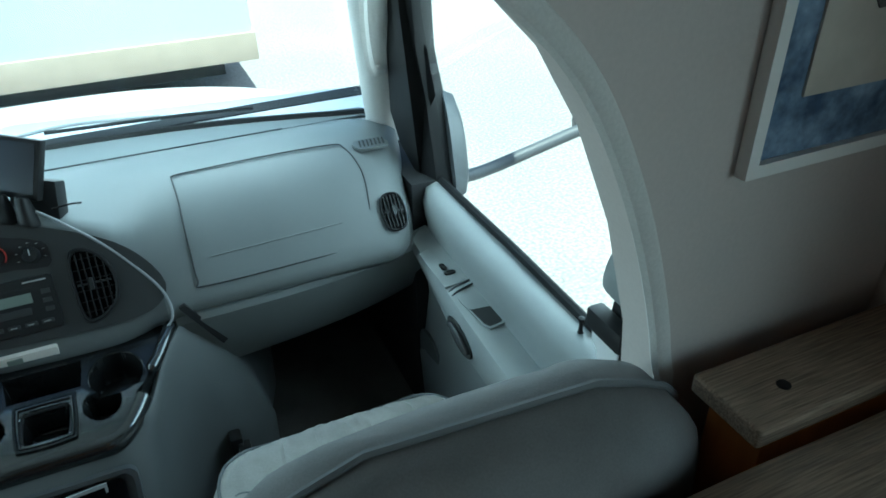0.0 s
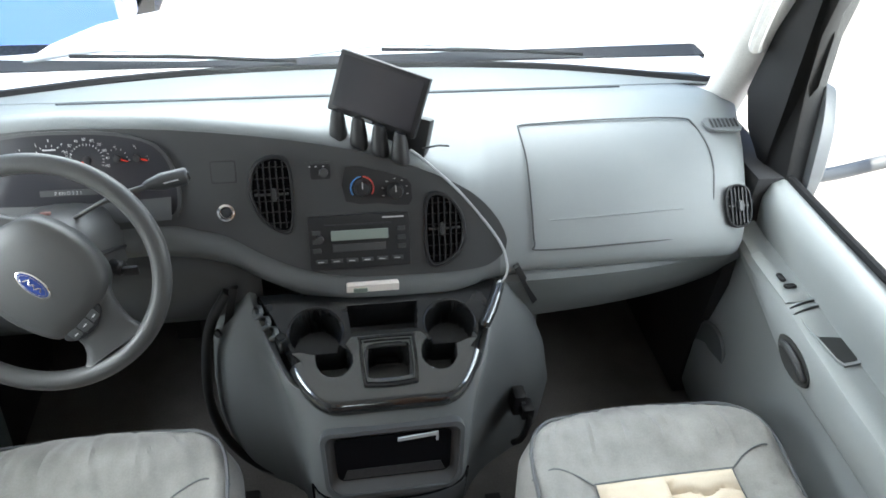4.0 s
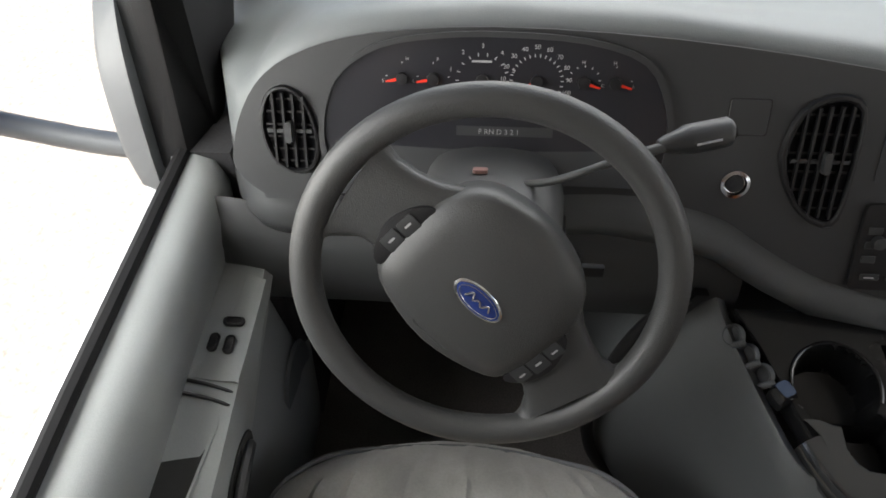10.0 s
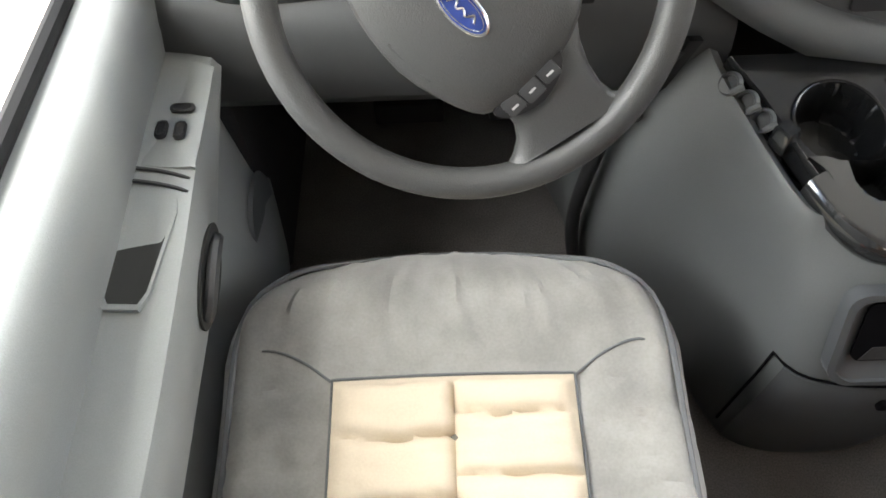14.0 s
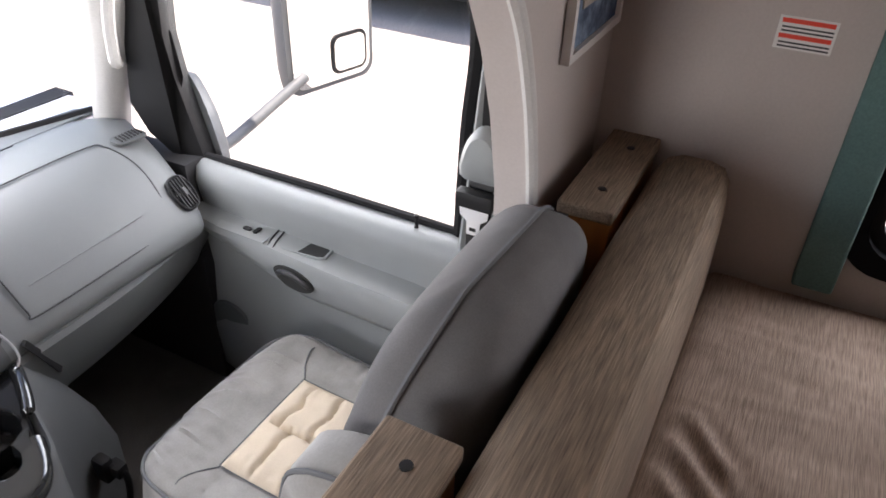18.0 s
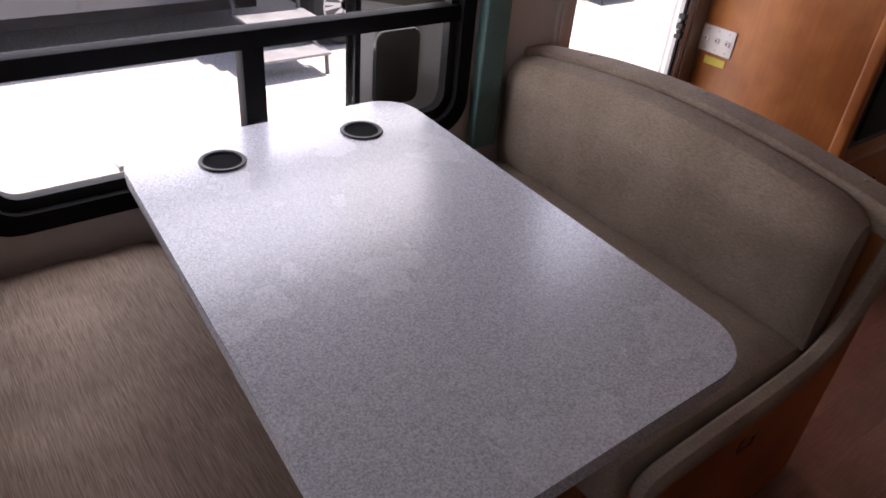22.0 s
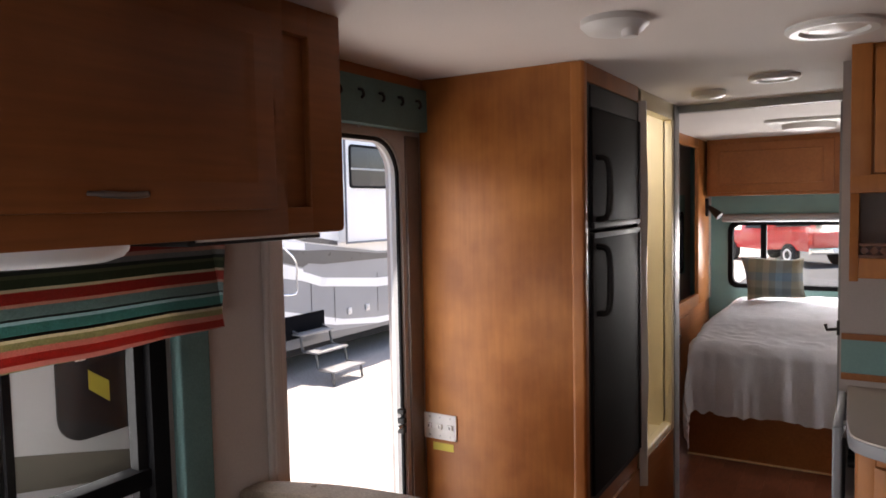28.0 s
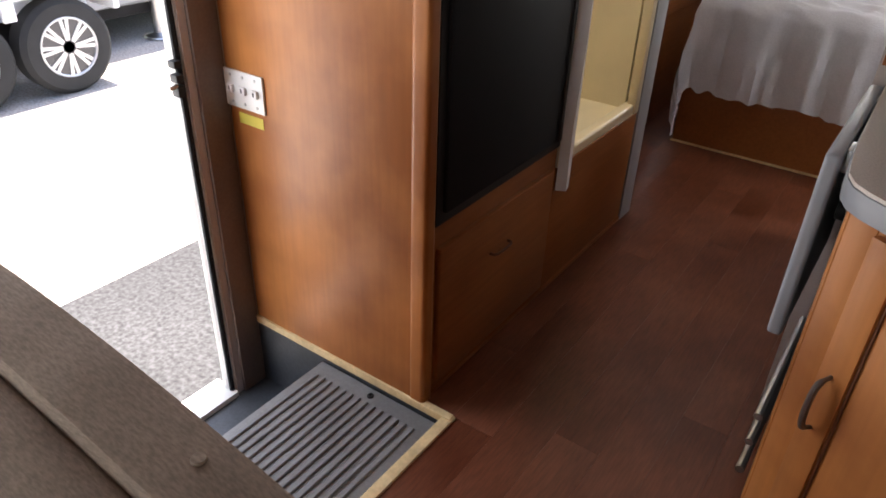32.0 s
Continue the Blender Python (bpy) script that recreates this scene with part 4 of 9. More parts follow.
def steering_wheel():
    C = Vector((-0.527, -0.177, 0.606))
    N = Vector((0, -0.90, 0.436)).normalized()
    up = Vector((0, 0.436, 0.90)).normalized()
    e = thing("steering_wheel", "grey steering wheel turned clockwise with plain blue oval badge", "steering wheel", tuple(C))
    turn = radians(-45)
    def at(u, v, d=0.0):
        c, s = math.cos(turn), math.sin(turn)
        return C + Vector((1, 0, 0)) * (u * c - v * s) + up * (u * s + v * c) + N * d
    R = 0.186
    part("rim", tube([at(R * math.cos(a), R * math.sin(a), -0.012) for a in np.linspace(0, 2 * math.pi, 72, endpoint=False)], 0.0165, 14, closed=True), WHEEL, e)
    # hub pad: a rounded shield, domed
    o = smooth_outline([(-0.098, -0.005), (-0.094, 0.036), (-0.066, 0.074), (0.0, 0.089), (0.066, 0.074), (0.094, 0.036), (0.098, -0.005), (0.096, -0.045), (0.078, -0.076), (0.0, -0.094), (-0.078, -0.076), (-0.096, -0.045)], 4)
    part("hub_pad", loft([[at(a * s, b * s, d) for a, b in o] for s, d in ((0.9, -0.05), (1.0, -0.035), (1.0, -0.012), (0.985, -0.003), (0.93, 0.004), (0.7, 0.011), (0.3, 0.014), (0.02, 0.0145))]), WHEEL, e, "grey airbag hub pad")
    for s in (-1, 1):
        sp = []
        for (xh, hi), (xl, lo) in zip(((0.060, 0.066), (0.085, 0.054), (0.106, 0.040), (0.128, 0.031), (0.150, 0.027), (0.166, 0.029), (0.175, 0.038), (0.180, 0.052)), ((0.060, -0.066), (0.085, -0.060), (0.104, -0.057), (0.120, -0.059), (0.133, -0.068), (0.142, -0.081), (0.147, -0.095), (0.146, -0.110))):
            mid = lambda h: (xl + (xh - xl) * (h + 1) / 2, lo + (hi - lo) * (h + 1) / 2)
            sp.append([at(s * mid(h)[0], mid(h)[1], d) for h, d in ((1.0, -0.022), (0.97, -0.013), (0.88, -0.008), (0.6, -0.0045), (0.2, -0.003), (-0.2, -0.003), (-0.6, -0.0045), (-0.88, -0.008), (-0.97, -0.013), (-1.0, -0.022), (-0.7, -0.034), (0.7, -0.034))])
        part("spoke", loft(sp), WHEEL, e, "", 60)
        b = part("switch_pod", plate([at(s * (0.100 + a), -0.0195 + v, -0.0035) for a, v in smooth_outline([(-0.011, 0.040), (0.006, 0.033), (0.017, 0.0), (0.006, -0.033), (-0.011, -0.040), (-0.012, 0.0)], 3)], N * 0.0055, 0.0015), DARK, e, "black spoke switch pod")
        keys = ((-0.0115, 0.0205), (0.0115, 0.0205)) if s < 0 else ((-0.022, 0.019), (0.0, 0.021), (0.022, 0.019))
        for kv, kh in keys:
            part("switch_key", plate([at(s * (0.1005 + a - 0.0025 * abs(kv) / 0.022), -0.0195 + kv + v, 0.0018) for a, v in rounded(0.019, kh, 0.003, 3)], N * 0.002, 0.0007), FASCIA, b)
            part("legend", plate([at(s * (0.1005 + a), -0.0195 + kv + v, 0.0039) for a, v in rounded(0.0022, 0.008, 0.0008, 2)], N * 0.0003), WHITE_MARK, b)
    bz = at(0.0, -0.010, 0.0125)
    badge = part("badge", loft([[bz + (at(a * s, b * s) - at(0, 0)) + N * d for a, b in oval(0.031, 0.0145, 32)] for s, d in ((1.0, 0.0), (1.0, 0.0025), (0.93, 0.0035))]), CHROME, e, "chrome-edged oval badge")
    part("badge_face", loft([[bz + (at(a * s, b * s) - at(0, 0)) + N * d for a, b in oval(0.028, 0.012, 32)] for s, d in ((1.0, 0.0030), (0.98, 0.0042), (0.6, 0.0048), (0.02, 0.005))]), BLUE, badge, "plain blue badge face")
    part("badge_line", tube([bz + (at(a, b) - at(0, 0)) + N * 0.0046 for a, b in oval(0.0245, 0.0098, 32)], 0.0005, 5, closed=True), CHROME, badge)
    part("badge_bar", tube(smooth_path([bz + (at(a, b) - at(0, 0)) + N * 0.0056 for a, b in ((-0.015, -0.0035), (-0.010, 0.0042), (-0.005, -0.002), (0.0, 0.002), (0.006, -0.002), (0.011, 0.004), (0.0155, -0.001))], 4), 0.0011, 6), CHROME, badge, "plain silver squiggle")
    part("airbag_mark", ring([(a - 0.0, b - 0.074) for a, b in rounded(0.052, 0.011, 0.004, 3)], [(a * 0.9, b * 0.75 - 0.074) for a, b in rounded(0.052, 0.011, 0.004, 3)], lambda u, v: at(u, v, 0.0055), N * 0.0012), WHEEL, e)
    part("horn_mark", plate([at(-0.045 + a, 0.045 + b, 0.0045) for a, b in ((0, 0), (0.006, 0.004), (0.006, -0.004))], N * 0.0012), FASCIA, e)
    # column, stalks
    k = thing("steering_column", "grey steering column shroud with gear selector stalk", "steering column", (-0.538, -0.02, 0.5))
    sh = smooth_outline([(-0.062, -0.03), (-0.06, 0.03), (-0.035, 0.055), (0.035, 0.055), (0.062, 0.03), (0.062, -0.03), (0.03, -0.055), (-0.03, -0.055)], 3)
    part("shroud", loft([[C + Vector((1, 0, 0)) * (a * q) + up * (b * q + 0.016) + N * d for a, b in sh] for d, q in ((-0.045, 1.0), (-0.056, 1.12), (-0.12, 1.26), (-0.20, 1.36), (-0.26, 1.40))]), COLUMN, k)
    part("shroud_seam", tube([C + Vector((0.078 + 0.012 * q, 0, 0)) + up * (0.020 - 0.02 * q) + N * (-0.056 - 0.16 * q) for q in (0.0, 0.5, 1.0)], 0.004, 6), DARK, k)
    part("hazard_button", plate([C + Vector((-0.012 + a, 0, 0)) + up * 0.086 + N * (-0.098 + b) for a, b in rounded(0.016, 0.011, 0.003, 3)], up * 0.005, 0.001), HAZARD, k, "faded red hazard button")
    part("gear_stalk", tube(smooth_path([(-0.49, -0.065, 0.64), (-0.465, -0.083, 0.664), (-0.435, -0.088, 0.684), (-0.40, -0.08, 0.695), (-0.345, -0.060, 0.70)], 5), [0.0042] * 14 + [0.0052] * 7, 10), COLUMN, k, "satin metal gear selector stalk")
    knob = part("stalk_knob", tube([(-0.365, -0.064, 0.6985), (-0.358, -0.062, 0.699), (-0.345, -0.058, 0.700), (-0.338, -0.056, 0.7005), (-0.334, -0.055, 0.701), (-0.300, -0.046, 0.703), (-0.297, -0.045, 0.7035), (-0.294, -0.0445, 0.7035)], [0.006, 0.0090, 0.0118, 0.0145, 0.0150, 0.0150, 0.0146, 0.0115], 20), FASCIA, k, "grey ribbed stalk knob")
    part("knob_button", tube([(-0.2945, -0.0446, 0.7035), (-0.2905, -0.0436, 0.7038)], 0.0075, 14), DARK, knob, "round end button")
    part("knob_legend", tube([(-0.330, -0.0690, 0.706), (-0.306, -0.0625, 0.708)], 0.0012, 6), WHITE_MARK, knob)
    part("turn_stalk", tube(smooth_path([(-0.58, -0.06, 0.60), (-0.64, -0.075, 0.61), (-0.69, -0.08, 0.62)], 4), 0.008, 8), DARK, k)
    part("ignition", lathe([(0.014, 0), (0.014, 0.02), (0.01, 0.024), (0, 0.024)], 16, (-0.447, -0.085, 0.545), (1, -0.5, 0)), DARK, k)
    part("ignition_key", merged(box(-0.425, -0.108, 0.538, -0.398, -0.100, 0.556, 0.003), tube([(-0.440, -0.09, 0.546), (-0.420, -0.103, 0.546)], 0.004, 8)), DARK, k, "black ignition switch lever")
    p = thing("pedals", "dark rubber pedals in the driver footwell", "pedals", (-0.6, 0.25, -0.1))
    for x, w, h in ((-0.62, 0.13, 0.06), (-0.44, 0.06, 0.15)):
        part("pedal", plate([(x - w / 2, 0.24, 0.0), (x + w / 2, 0.24, 0.0), (x + w / 2, 0.20 + h * 0.5, h), (x - w / 2, 0.20 + h * 0.5, h)], (0, 0.02, 0), 0.005), RUBBER, p)
        part("pedal_arm", tube([(x, 0.26, 0.03), (x, 0.33, 0.15), (x, 0.40, 0.3)], 0.010, 8), STEEL, p)


COLUMN = material("column_plastic", (0.040, 0.041, 0.041), 0.55, spots=0.06, grain=0.06, grain_size=700, bump=0.12)
HAZARD = material("hazard_red", (0.22, 0.12, 0.105), 0.5)
steering_wheel()


def console():
    e = thing("engine_console", "grey engine cover console with open bin and dark lower panel", "console", (0.03, -0.15, FLOOR_CAB))
    # one moulded body: it hugs the engine behind and swells into a nose between the seats
    def outline(z, le, lm, ln, fl, fy, fr, rn, rm, re):
        """Plan at height z: edge, middle and nose on each side, and the nose's front."""
        return [(x, y, z) for x, y in smooth_outline([(le, 0.42), (le, 0.10), (le + 0.012, -0.03), (lm, -0.125), (ln, -0.235), (fl, fy + 0.035), (fl + 0.06, fy + 0.006), (0.035, fy), (fr - 0.06, fy + 0.006), (fr, fy + 0.035), (rn, -0.235), (rm, -0.125), (re - 0.012, -0.03), (re, 0.10), (re, 0.42)], 4)]
    body = [outline(-0.205, -0.305, -0.160, -0.135, -0.10, -0.345, 0.165, 0.205, 0.285, 0.440), outline(-0.12, -0.330, -0.175, -0.138, -0.108, -0.352, 0.172, 0.207, 0.280, 0.465), outline(0.0, -0.342, -0.188, -0.142, -0.112, -0.360, 0.178, 0.209, 0.274, 0.468), outline(0.13, -0.338, -0.196, -0.146, -0.114, -0.360, 0.183, 0.212, 0.268, 0.440), outline(0.22, -0.328, -0.200, -0.150, -0.116, -0.338, 0.186, 0.215, 0.265, 0.405), outline(0.305, -0.305, -0.203, -0.154, -0.118, -0.312, 0.188, 0.220, 0.264, 0.368)]
    shoulder = outline(0.0, -0.246, -0.204, -0.156, -0.112, -0.290, 0.186, 0.222, 0.266, 0.330)
    body += [[(x, y, 0.425 + 0.25 * min(y, 0.0) - 0.022) for x, y, _ in shoulder], [(0.035 + 0.975 * (x - 0.035), 0.985 * y, 0.425 + 0.25 * min(y, 0.0) - 0.014) for x, y, _ in shoulder], [(0.035 + 0.93 * (x - 0.035), 0.96 * y, 0.425 + 0.25 * min(y, 0.0) - 0.020) for x, y, _ in shoulder], [(0.035 + 0.90 * (x - 0.035), 0.94 * y, 0.425 + 0.25 * min(y, 0.0) - 0.085) for x, y, _ in shoulder]]
    part("engine_cover", loft(body), GREY_PALE, e, "grey moulded engine cover and console nose", 60)
    def wrap(z, out, k0, k1):
        """The body's skin at height z between two places of its outline, moved outwards."""
        zs = [r[0][2] for r in body[:6]]
        n = len(body[0])
        pts = []
        for k in range(k0, k1):
            x, y = (float(np.interp(z, zs, [r[k][c] for r in body[:6]])) for c in (0, 1))
            d = Vector((x - 0.035, y + 0.12)).normalized() * out
            pts.append((x + d.x, y + d.y, z))
        return pts
    K0, K1 = 20, 37
    low = [wrap(-0.19, 0.002, K0, K1), wrap(-0.19, 0.007, K0, K1), wrap(-0.08, 0.008, K0, K1), wrap(0.03, 0.008, K0, K1), wrap(0.118, 0.008, K0, K1), wrap(0.122, 0.006, K0, K1), wrap(0.122, 0.001, K0, K1)]
    cover = part("lower_panel", loft(low, closed=False), PANEL_DARK, e, "dark grey removable lower panel", 60)
    part("panel_seam", tube([*wrap(-0.15, 0.004, K0 - 1, K0), *wrap(0.05, 0.004, K0 - 1, K0), *wrap(0.125, 0.003, K0 - 1, K1 + 1), *wrap(0.05, 0.004, K1, K1 + 1), *wrap(-0.15, 0.004, K1, K1 + 1)], 0.0022, 6), RECESS_SHADE, e)
    part("release_tab", box(0.012, -0.377, 0.072, 0.060, -0.366, 0.092, 0.004), RECESS_SHADE, cover, "black finger slot")
    # a raised crease runs from the notches down the driver's side

    # open bin in the nose: sloping front, black sheet for the pocket's shade, lower lip
    cut = lambda u, v, d=0.0: Vector((0.035 + u * (1.0 + 0.4 * v), -0.347 + 0.34 * v + 0.9 * u * u - 0.94 * d, 0.232 + v + d * 0.33))
    frame_out, frame_in = rounded(0.270, 0.142, 0.026, 5), rounded(0.216, 0.088, 0.012, 5)
    frame_in = [(u, v + 0.008) for u, v in frame_in]
    b = part("bin_surround", merged(ring(frame_out, [(u * 0.94, v * 0.90) for u, v in frame_out], lambda u, v: cut(u, v, -0.004), Vector((0, -0.018, 0.006))), ring([(u * 0.95, v * 0.92) for u, v in frame_out], frame_in, lambda u, v: cut(u, v, 0.004 - 0.010 * (abs(u) < 0.109 and abs(v) < 0.053)), Vector((0, -0.006, 0.002)))), GLOSS_DIM, e, "dark satin bin surround")
    part("bin_inside", plate([cut(u * 1.02, v * 1.02 + 0.0, 0.0035) for u, v in frame_in], Vector((0, -0.002, 0.001))), RECESS_SHADE, b, "flat black sheet standing for the open bin's shade")
    part("bin_floor", plate([cut(u, v, 0.006) for u, v in ((-0.10, -0.034), (0.10, -0.034), (0.09, -0.012), (-0.09, -0.012))], Vector((0, -0.001, 0.0005))), DARK_SOFT, b)
    part("bin_lip", plate([cut(0.066 + u, 0.058 + v, 0.016) for u, v in ((-0.06, -0.003), (0.012, -0.003), (0.012, -0.014), (0.016, -0.014), (0.016, 0.003), (-0.06, 0.003))], Vector((0, -0.003, 0))), SATIN, b)

    # cup holder tray: black rear shell with two big cups, bright graphite front shell round two small ones
    t = thing("cup_holder_tray", "glossy black and graphite cup holder tray on the console", "tray", (0.03, -0.15, 0.37))
    def top(x, y):
        return 0.425 + 0.25 * y
    wells = ((-0.098, -0.142, 0.051), (0.168, -0.144, 0.050), (-0.067, -0.206, 0.036), (0.139, -0.209, 0.036))
    ax, ay = 0.038, -0.217
    def dip(x, y, soft=0.004):
        """Depth of the tray's wells below its surface."""
        k = max((r - math.hypot(x - a, y - b)) / soft for a, b, r in wells)
        sq = ((abs(x - ax) / 0.044) ** 6 + (abs(y - ay) / 0.036) ** 6) ** (1 / 6)
        k = max(k, (1 - sq) * 10, min(0.072 - 0.12 * (-0.088 - y) - abs(x - 0.037), -0.088 - y, y + 0.148) / soft)
        k = min(1.0, max(0.0, k))
        return 0.058 * k * k * (3 - 2 * k)
    left = ((-0.30, -0.03), (-0.285, -0.065), (-0.262, -0.100), (-0.23, -0.122), (-0.187, -0.142), (-0.15, -0.158), (-0.10, -0.180), (-0.055, -0.205), (-0.045, -0.21))
    right = ((-0.30, 0.10), (-0.285, 0.140), (-0.262, 0.175), (-0.23, 0.199), (-0.187, 0.214), (-0.15, 0.232), (-0.10, 0.262), (-0.055, 0.290), (-0.045, 0.294))
    rows = []
    for y in np.linspace(-0.050, -0.225, 84):
        xl, xr = float(bridge(y, left)), float(bridge(y, right))
        row = [(x, y, top(x, y) - 0.003 - dip(x, y)) for x in np.linspace(xl, xr, 170)]
        rows.append([(xl - 0.006, y, top(0, y) - 0.03), (xl - 0.004, y, top(0, y) - 0.009), *row, (xr + 0.004, y, top(0, y) - 0.009), (xr + 0.006, y, top(0, y) - 0.03)])
    part("tray_top", loft(rows, closed=False, caps=False), GLOSS, t, "", 50)
    # front shell: its rear edge bows back round the ash tray, its nose rolls over and drops
    rows = []
    for u in np.linspace(0, 1, 130):
        x0 = -0.145 + 0.362 * u
        q = abs(x0 - ax)
        yb = -0.186 + 0.024 * max(0.0, min(1.0, (0.088 - q) / 0.02))
        k = abs(2 * u - 1)
        yf = -0.281 + 0.078 * max(0.0, (k - 0.52) / 0.48) ** 2.4
        row = [(x0, yb, top(x0, yb) - 0.006)]
        for v in np.linspace(0, 1, 60):
            y = yb + (yf - yb) * v
            row.append((x0 + (ax - x0) * 0.10 * v * (k > 0.5) * (k - 0.5) * 2, y, top(x0, y) + 0.0035 - dip(x0, y, 0.003)))
        z = row[-1][2]
        out = Vector((x0 - ax, 0)) * (max(0.0, k - 0.55) * 1.1)
        for dy, dz in ((-0.007, -0.0015), (-0.013, -0.005), (-0.017, -0.011), (-0.019, -0.020), (-0.018, -0.034), (-0.012, -0.043), (0.0, -0.046)):
            row.append((row[60][0] + out.x * -dy * 14, yf + dy * (1 - 0.5 * k ** 6), z + dz))
        rows.append(row)
    shell = part("front_shell", loft(rows, closed=False, caps=False), GRAPHITE, t, "shiny graphite front shell", 50)
    shell.data.materials.append(GLOSS)
    for f in shell.data.polygons:
        if f.center.z < top(0, f.center.y) - 0.006 and dip(f.center.x, f.center.y, 0.003) > 0.004:
            f.material_index = 1
    rail = smooth_path([(0.232, -0.165, top(0, -0.165) + 0.004), (0.252, -0.135, top(0, -0.135) + 0.006), (0.270, -0.10, top(0, -0.10) + 0.006), (0.288, -0.06, top(0, -0.06) + 0.004)], 5)
    part("side_rail", tube(rail, [0.006] + [0.013] * (len(rail) - 2) + [0.010], 10), GRAPHITE, t, "shiny rounded side rail")
    for x, y, r in wells[:2]:
        part("cup_rim", tube([(x + (r + 0.002) * math.cos(a), y + (r + 0.002) * math.sin(a), top(0, y + (r + 0.002) * math.sin(a)) - 0.002) for a in np.linspace(-0.35, math.pi + 0.35, 30)], 0.0026, 8), GLOSS, t, "raised glossy cup rim")
    f = smooth_outline([(-0.050, 0.040), (-0.044, 0.046), (0.044, 0.046), (0.050, 0.040), (0.051, 0.0), (0.048, -0.040), (0.042, -0.046), (0.0, -0.049), (-0.042, -0.046), (-0.048, -0.040), (-0.051, 0.0)], 3)
    lay = lambda u, v: (ax + u, ay + v, top(0, ay + v) + 0.002)
    part("ashtray_bezel", ring([(u * 1.08, v * 1.10) for u, v in f], f, lay, (0, -0.001, 0.0065)), GLOSS, t, "glossy square bezel")
    part("ashtray_edge", tube([Vector(lay(u * 0.93, v * 0.92)) + Vector((0, 0, 0.004)) for u, v in f], 0.0024, 6, closed=True), GRAPHITE, t)
    part("ashtray_liner", ring([(u * 0.90, v * 0.88) for u, v in f], [(u * 0.80 + 0.006 * math.sin(9 * v), v * 0.70) for u, v in f], lambda u, v: Vector(lay(u, v)) - Vector((0, 0, 0.006)), (0, 0, 0.004)), DARK, t)
    # scalloped finger notches and a chromed button at the driver's corner
    for x, y in ((-0.212, -0.080), (-0.197, -0.105), (-0.182, -0.129)):
        part("finger_notch", lathe([(0.0150, -0.006), (0.0150, 0.0015), (0.0135, 0.003), (0.0118, 0.0015), (0.0105, -0.007), (0, -0.009)], 18, (x, y, top(0, y) - 0.012), (-0.80, -0.36, 0.45)), PANEL_DARK, t)
        part("notch_web", tube([(x + 0.010, y - 0.016, top(0, y) - 0.001), (x - 0.004, y - 0.017, top(0, y) - 0.010)], 0.0042, 8), GREY_PALE, t)
    part("chrome_button", loft([[(-0.163 + a * 0.85 - b * 0.5, -0.155 + a * 0.5 + b * 0.85, z) for a, b in rounded(0.022 * s, 0.026 * s, 0.005 * s, 3)] for s, z in ((1, 0.365), (1, 0.391), (0.8, 0.397))]), GRAPHITE, t, "small shiny button")
    # foot seal, latch and the dark joints against the dash
    part("foot_seal", tube(smooth_path([(-0.268, -0.036, 0.415), (-0.312, -0.040, 0.335), (-0.338, -0.040, 0.23), (-0.352, -0.040, 0.10), (-0.346, -0.042, 0.0), (-0.322, -0.045, -0.09), (-0.275, -0.052, -0.165), (-0.205, -0.078, -0.188)], 6), 0.011, 10), DARK, e, "black rubber seal along the engine cover foot")
    part("side_latch", merged(box(0.345, -0.125, 0.02, 0.375, -0.085, 0.09, 0.008), box(0.360, -0.150, 0.035, 0.390, -0.11, 0.07, 0.006), tube(smooth_path([(0.365, -0.12, 0.07), (0.378, -0.15, 0.04), (0.366, -0.16, -0.02), (0.35, -0.15, -0.05)], 4), 0.008, 8)), DARK, e, "black engine cover latch")
    part("joint_strip", plate([(0.312, -0.062, 0.452), (0.324, -0.055, 0.454), (0.402, 0.0, 0.30), (0.385, -0.012, 0.295)], (0, -0.014, 0.004)), DARK, e, "dark gap beside the console")
    part("joint_strip", plate([(-0.262, -0.034, 0.428), (-0.246, -0.034, 0.428), (-0.276, -0.012, 0.30), (-0.292, -0.012, 0.30)], (0, -0.014, 0.004)), DARK, e)
    part("fastener", lathe([(0.010, 0), (0.009, 0.006), (0, 0.007)], 14, (-0.300, -0.046, 0.31), (-0.6, -0.8, 0.1)), DARK, e)
    s = thing("transmitter", "small grey plastic gadget with a display on the console", "gadget", (0.02, -0.07, 0.40))
    part("case", loft([[(0.021 + a, -0.062 + d, 0.426 + b) for a, b in rounded(0.106, 0.024, 0.004, 3)] for d in (0.008, -0.010)]), SINK, s)
    part("display", box(-0.018, -0.0745, 0.420, 0.010, -0.071, 0.432, 0.001), LCD, s)
    part("plug", tube([(-0.032, -0.062, 0.424), (-0.045, -0.060, 0.423)], 0.005, 8), DARK, s)
    part("lead", tube(smooth_path([(-0.045, -0.060, 0.423), (-0.07, -0.060, 0.428), (-0.1, -0.056, 0.434), (-0.13, -0.052, 0.448)], 4), 0.002, 6), DARK, s)


PANEL_DARK = material("console_lower_plastic", (0.055, 0.060, 0.064), 0.5, spots=0.06, grain=0.06, grain_size=600, bump=0.12)
GRAPHITE = material("graphite_chrome", (0.060, 0.064, 0.067), 0.12, 0.75, coat=0.5, spots=0.03)
GLOSS_DIM = material("bin_surround_plastic", (0.06, 0.065, 0.07), 0.35, spots=0.06)
console()


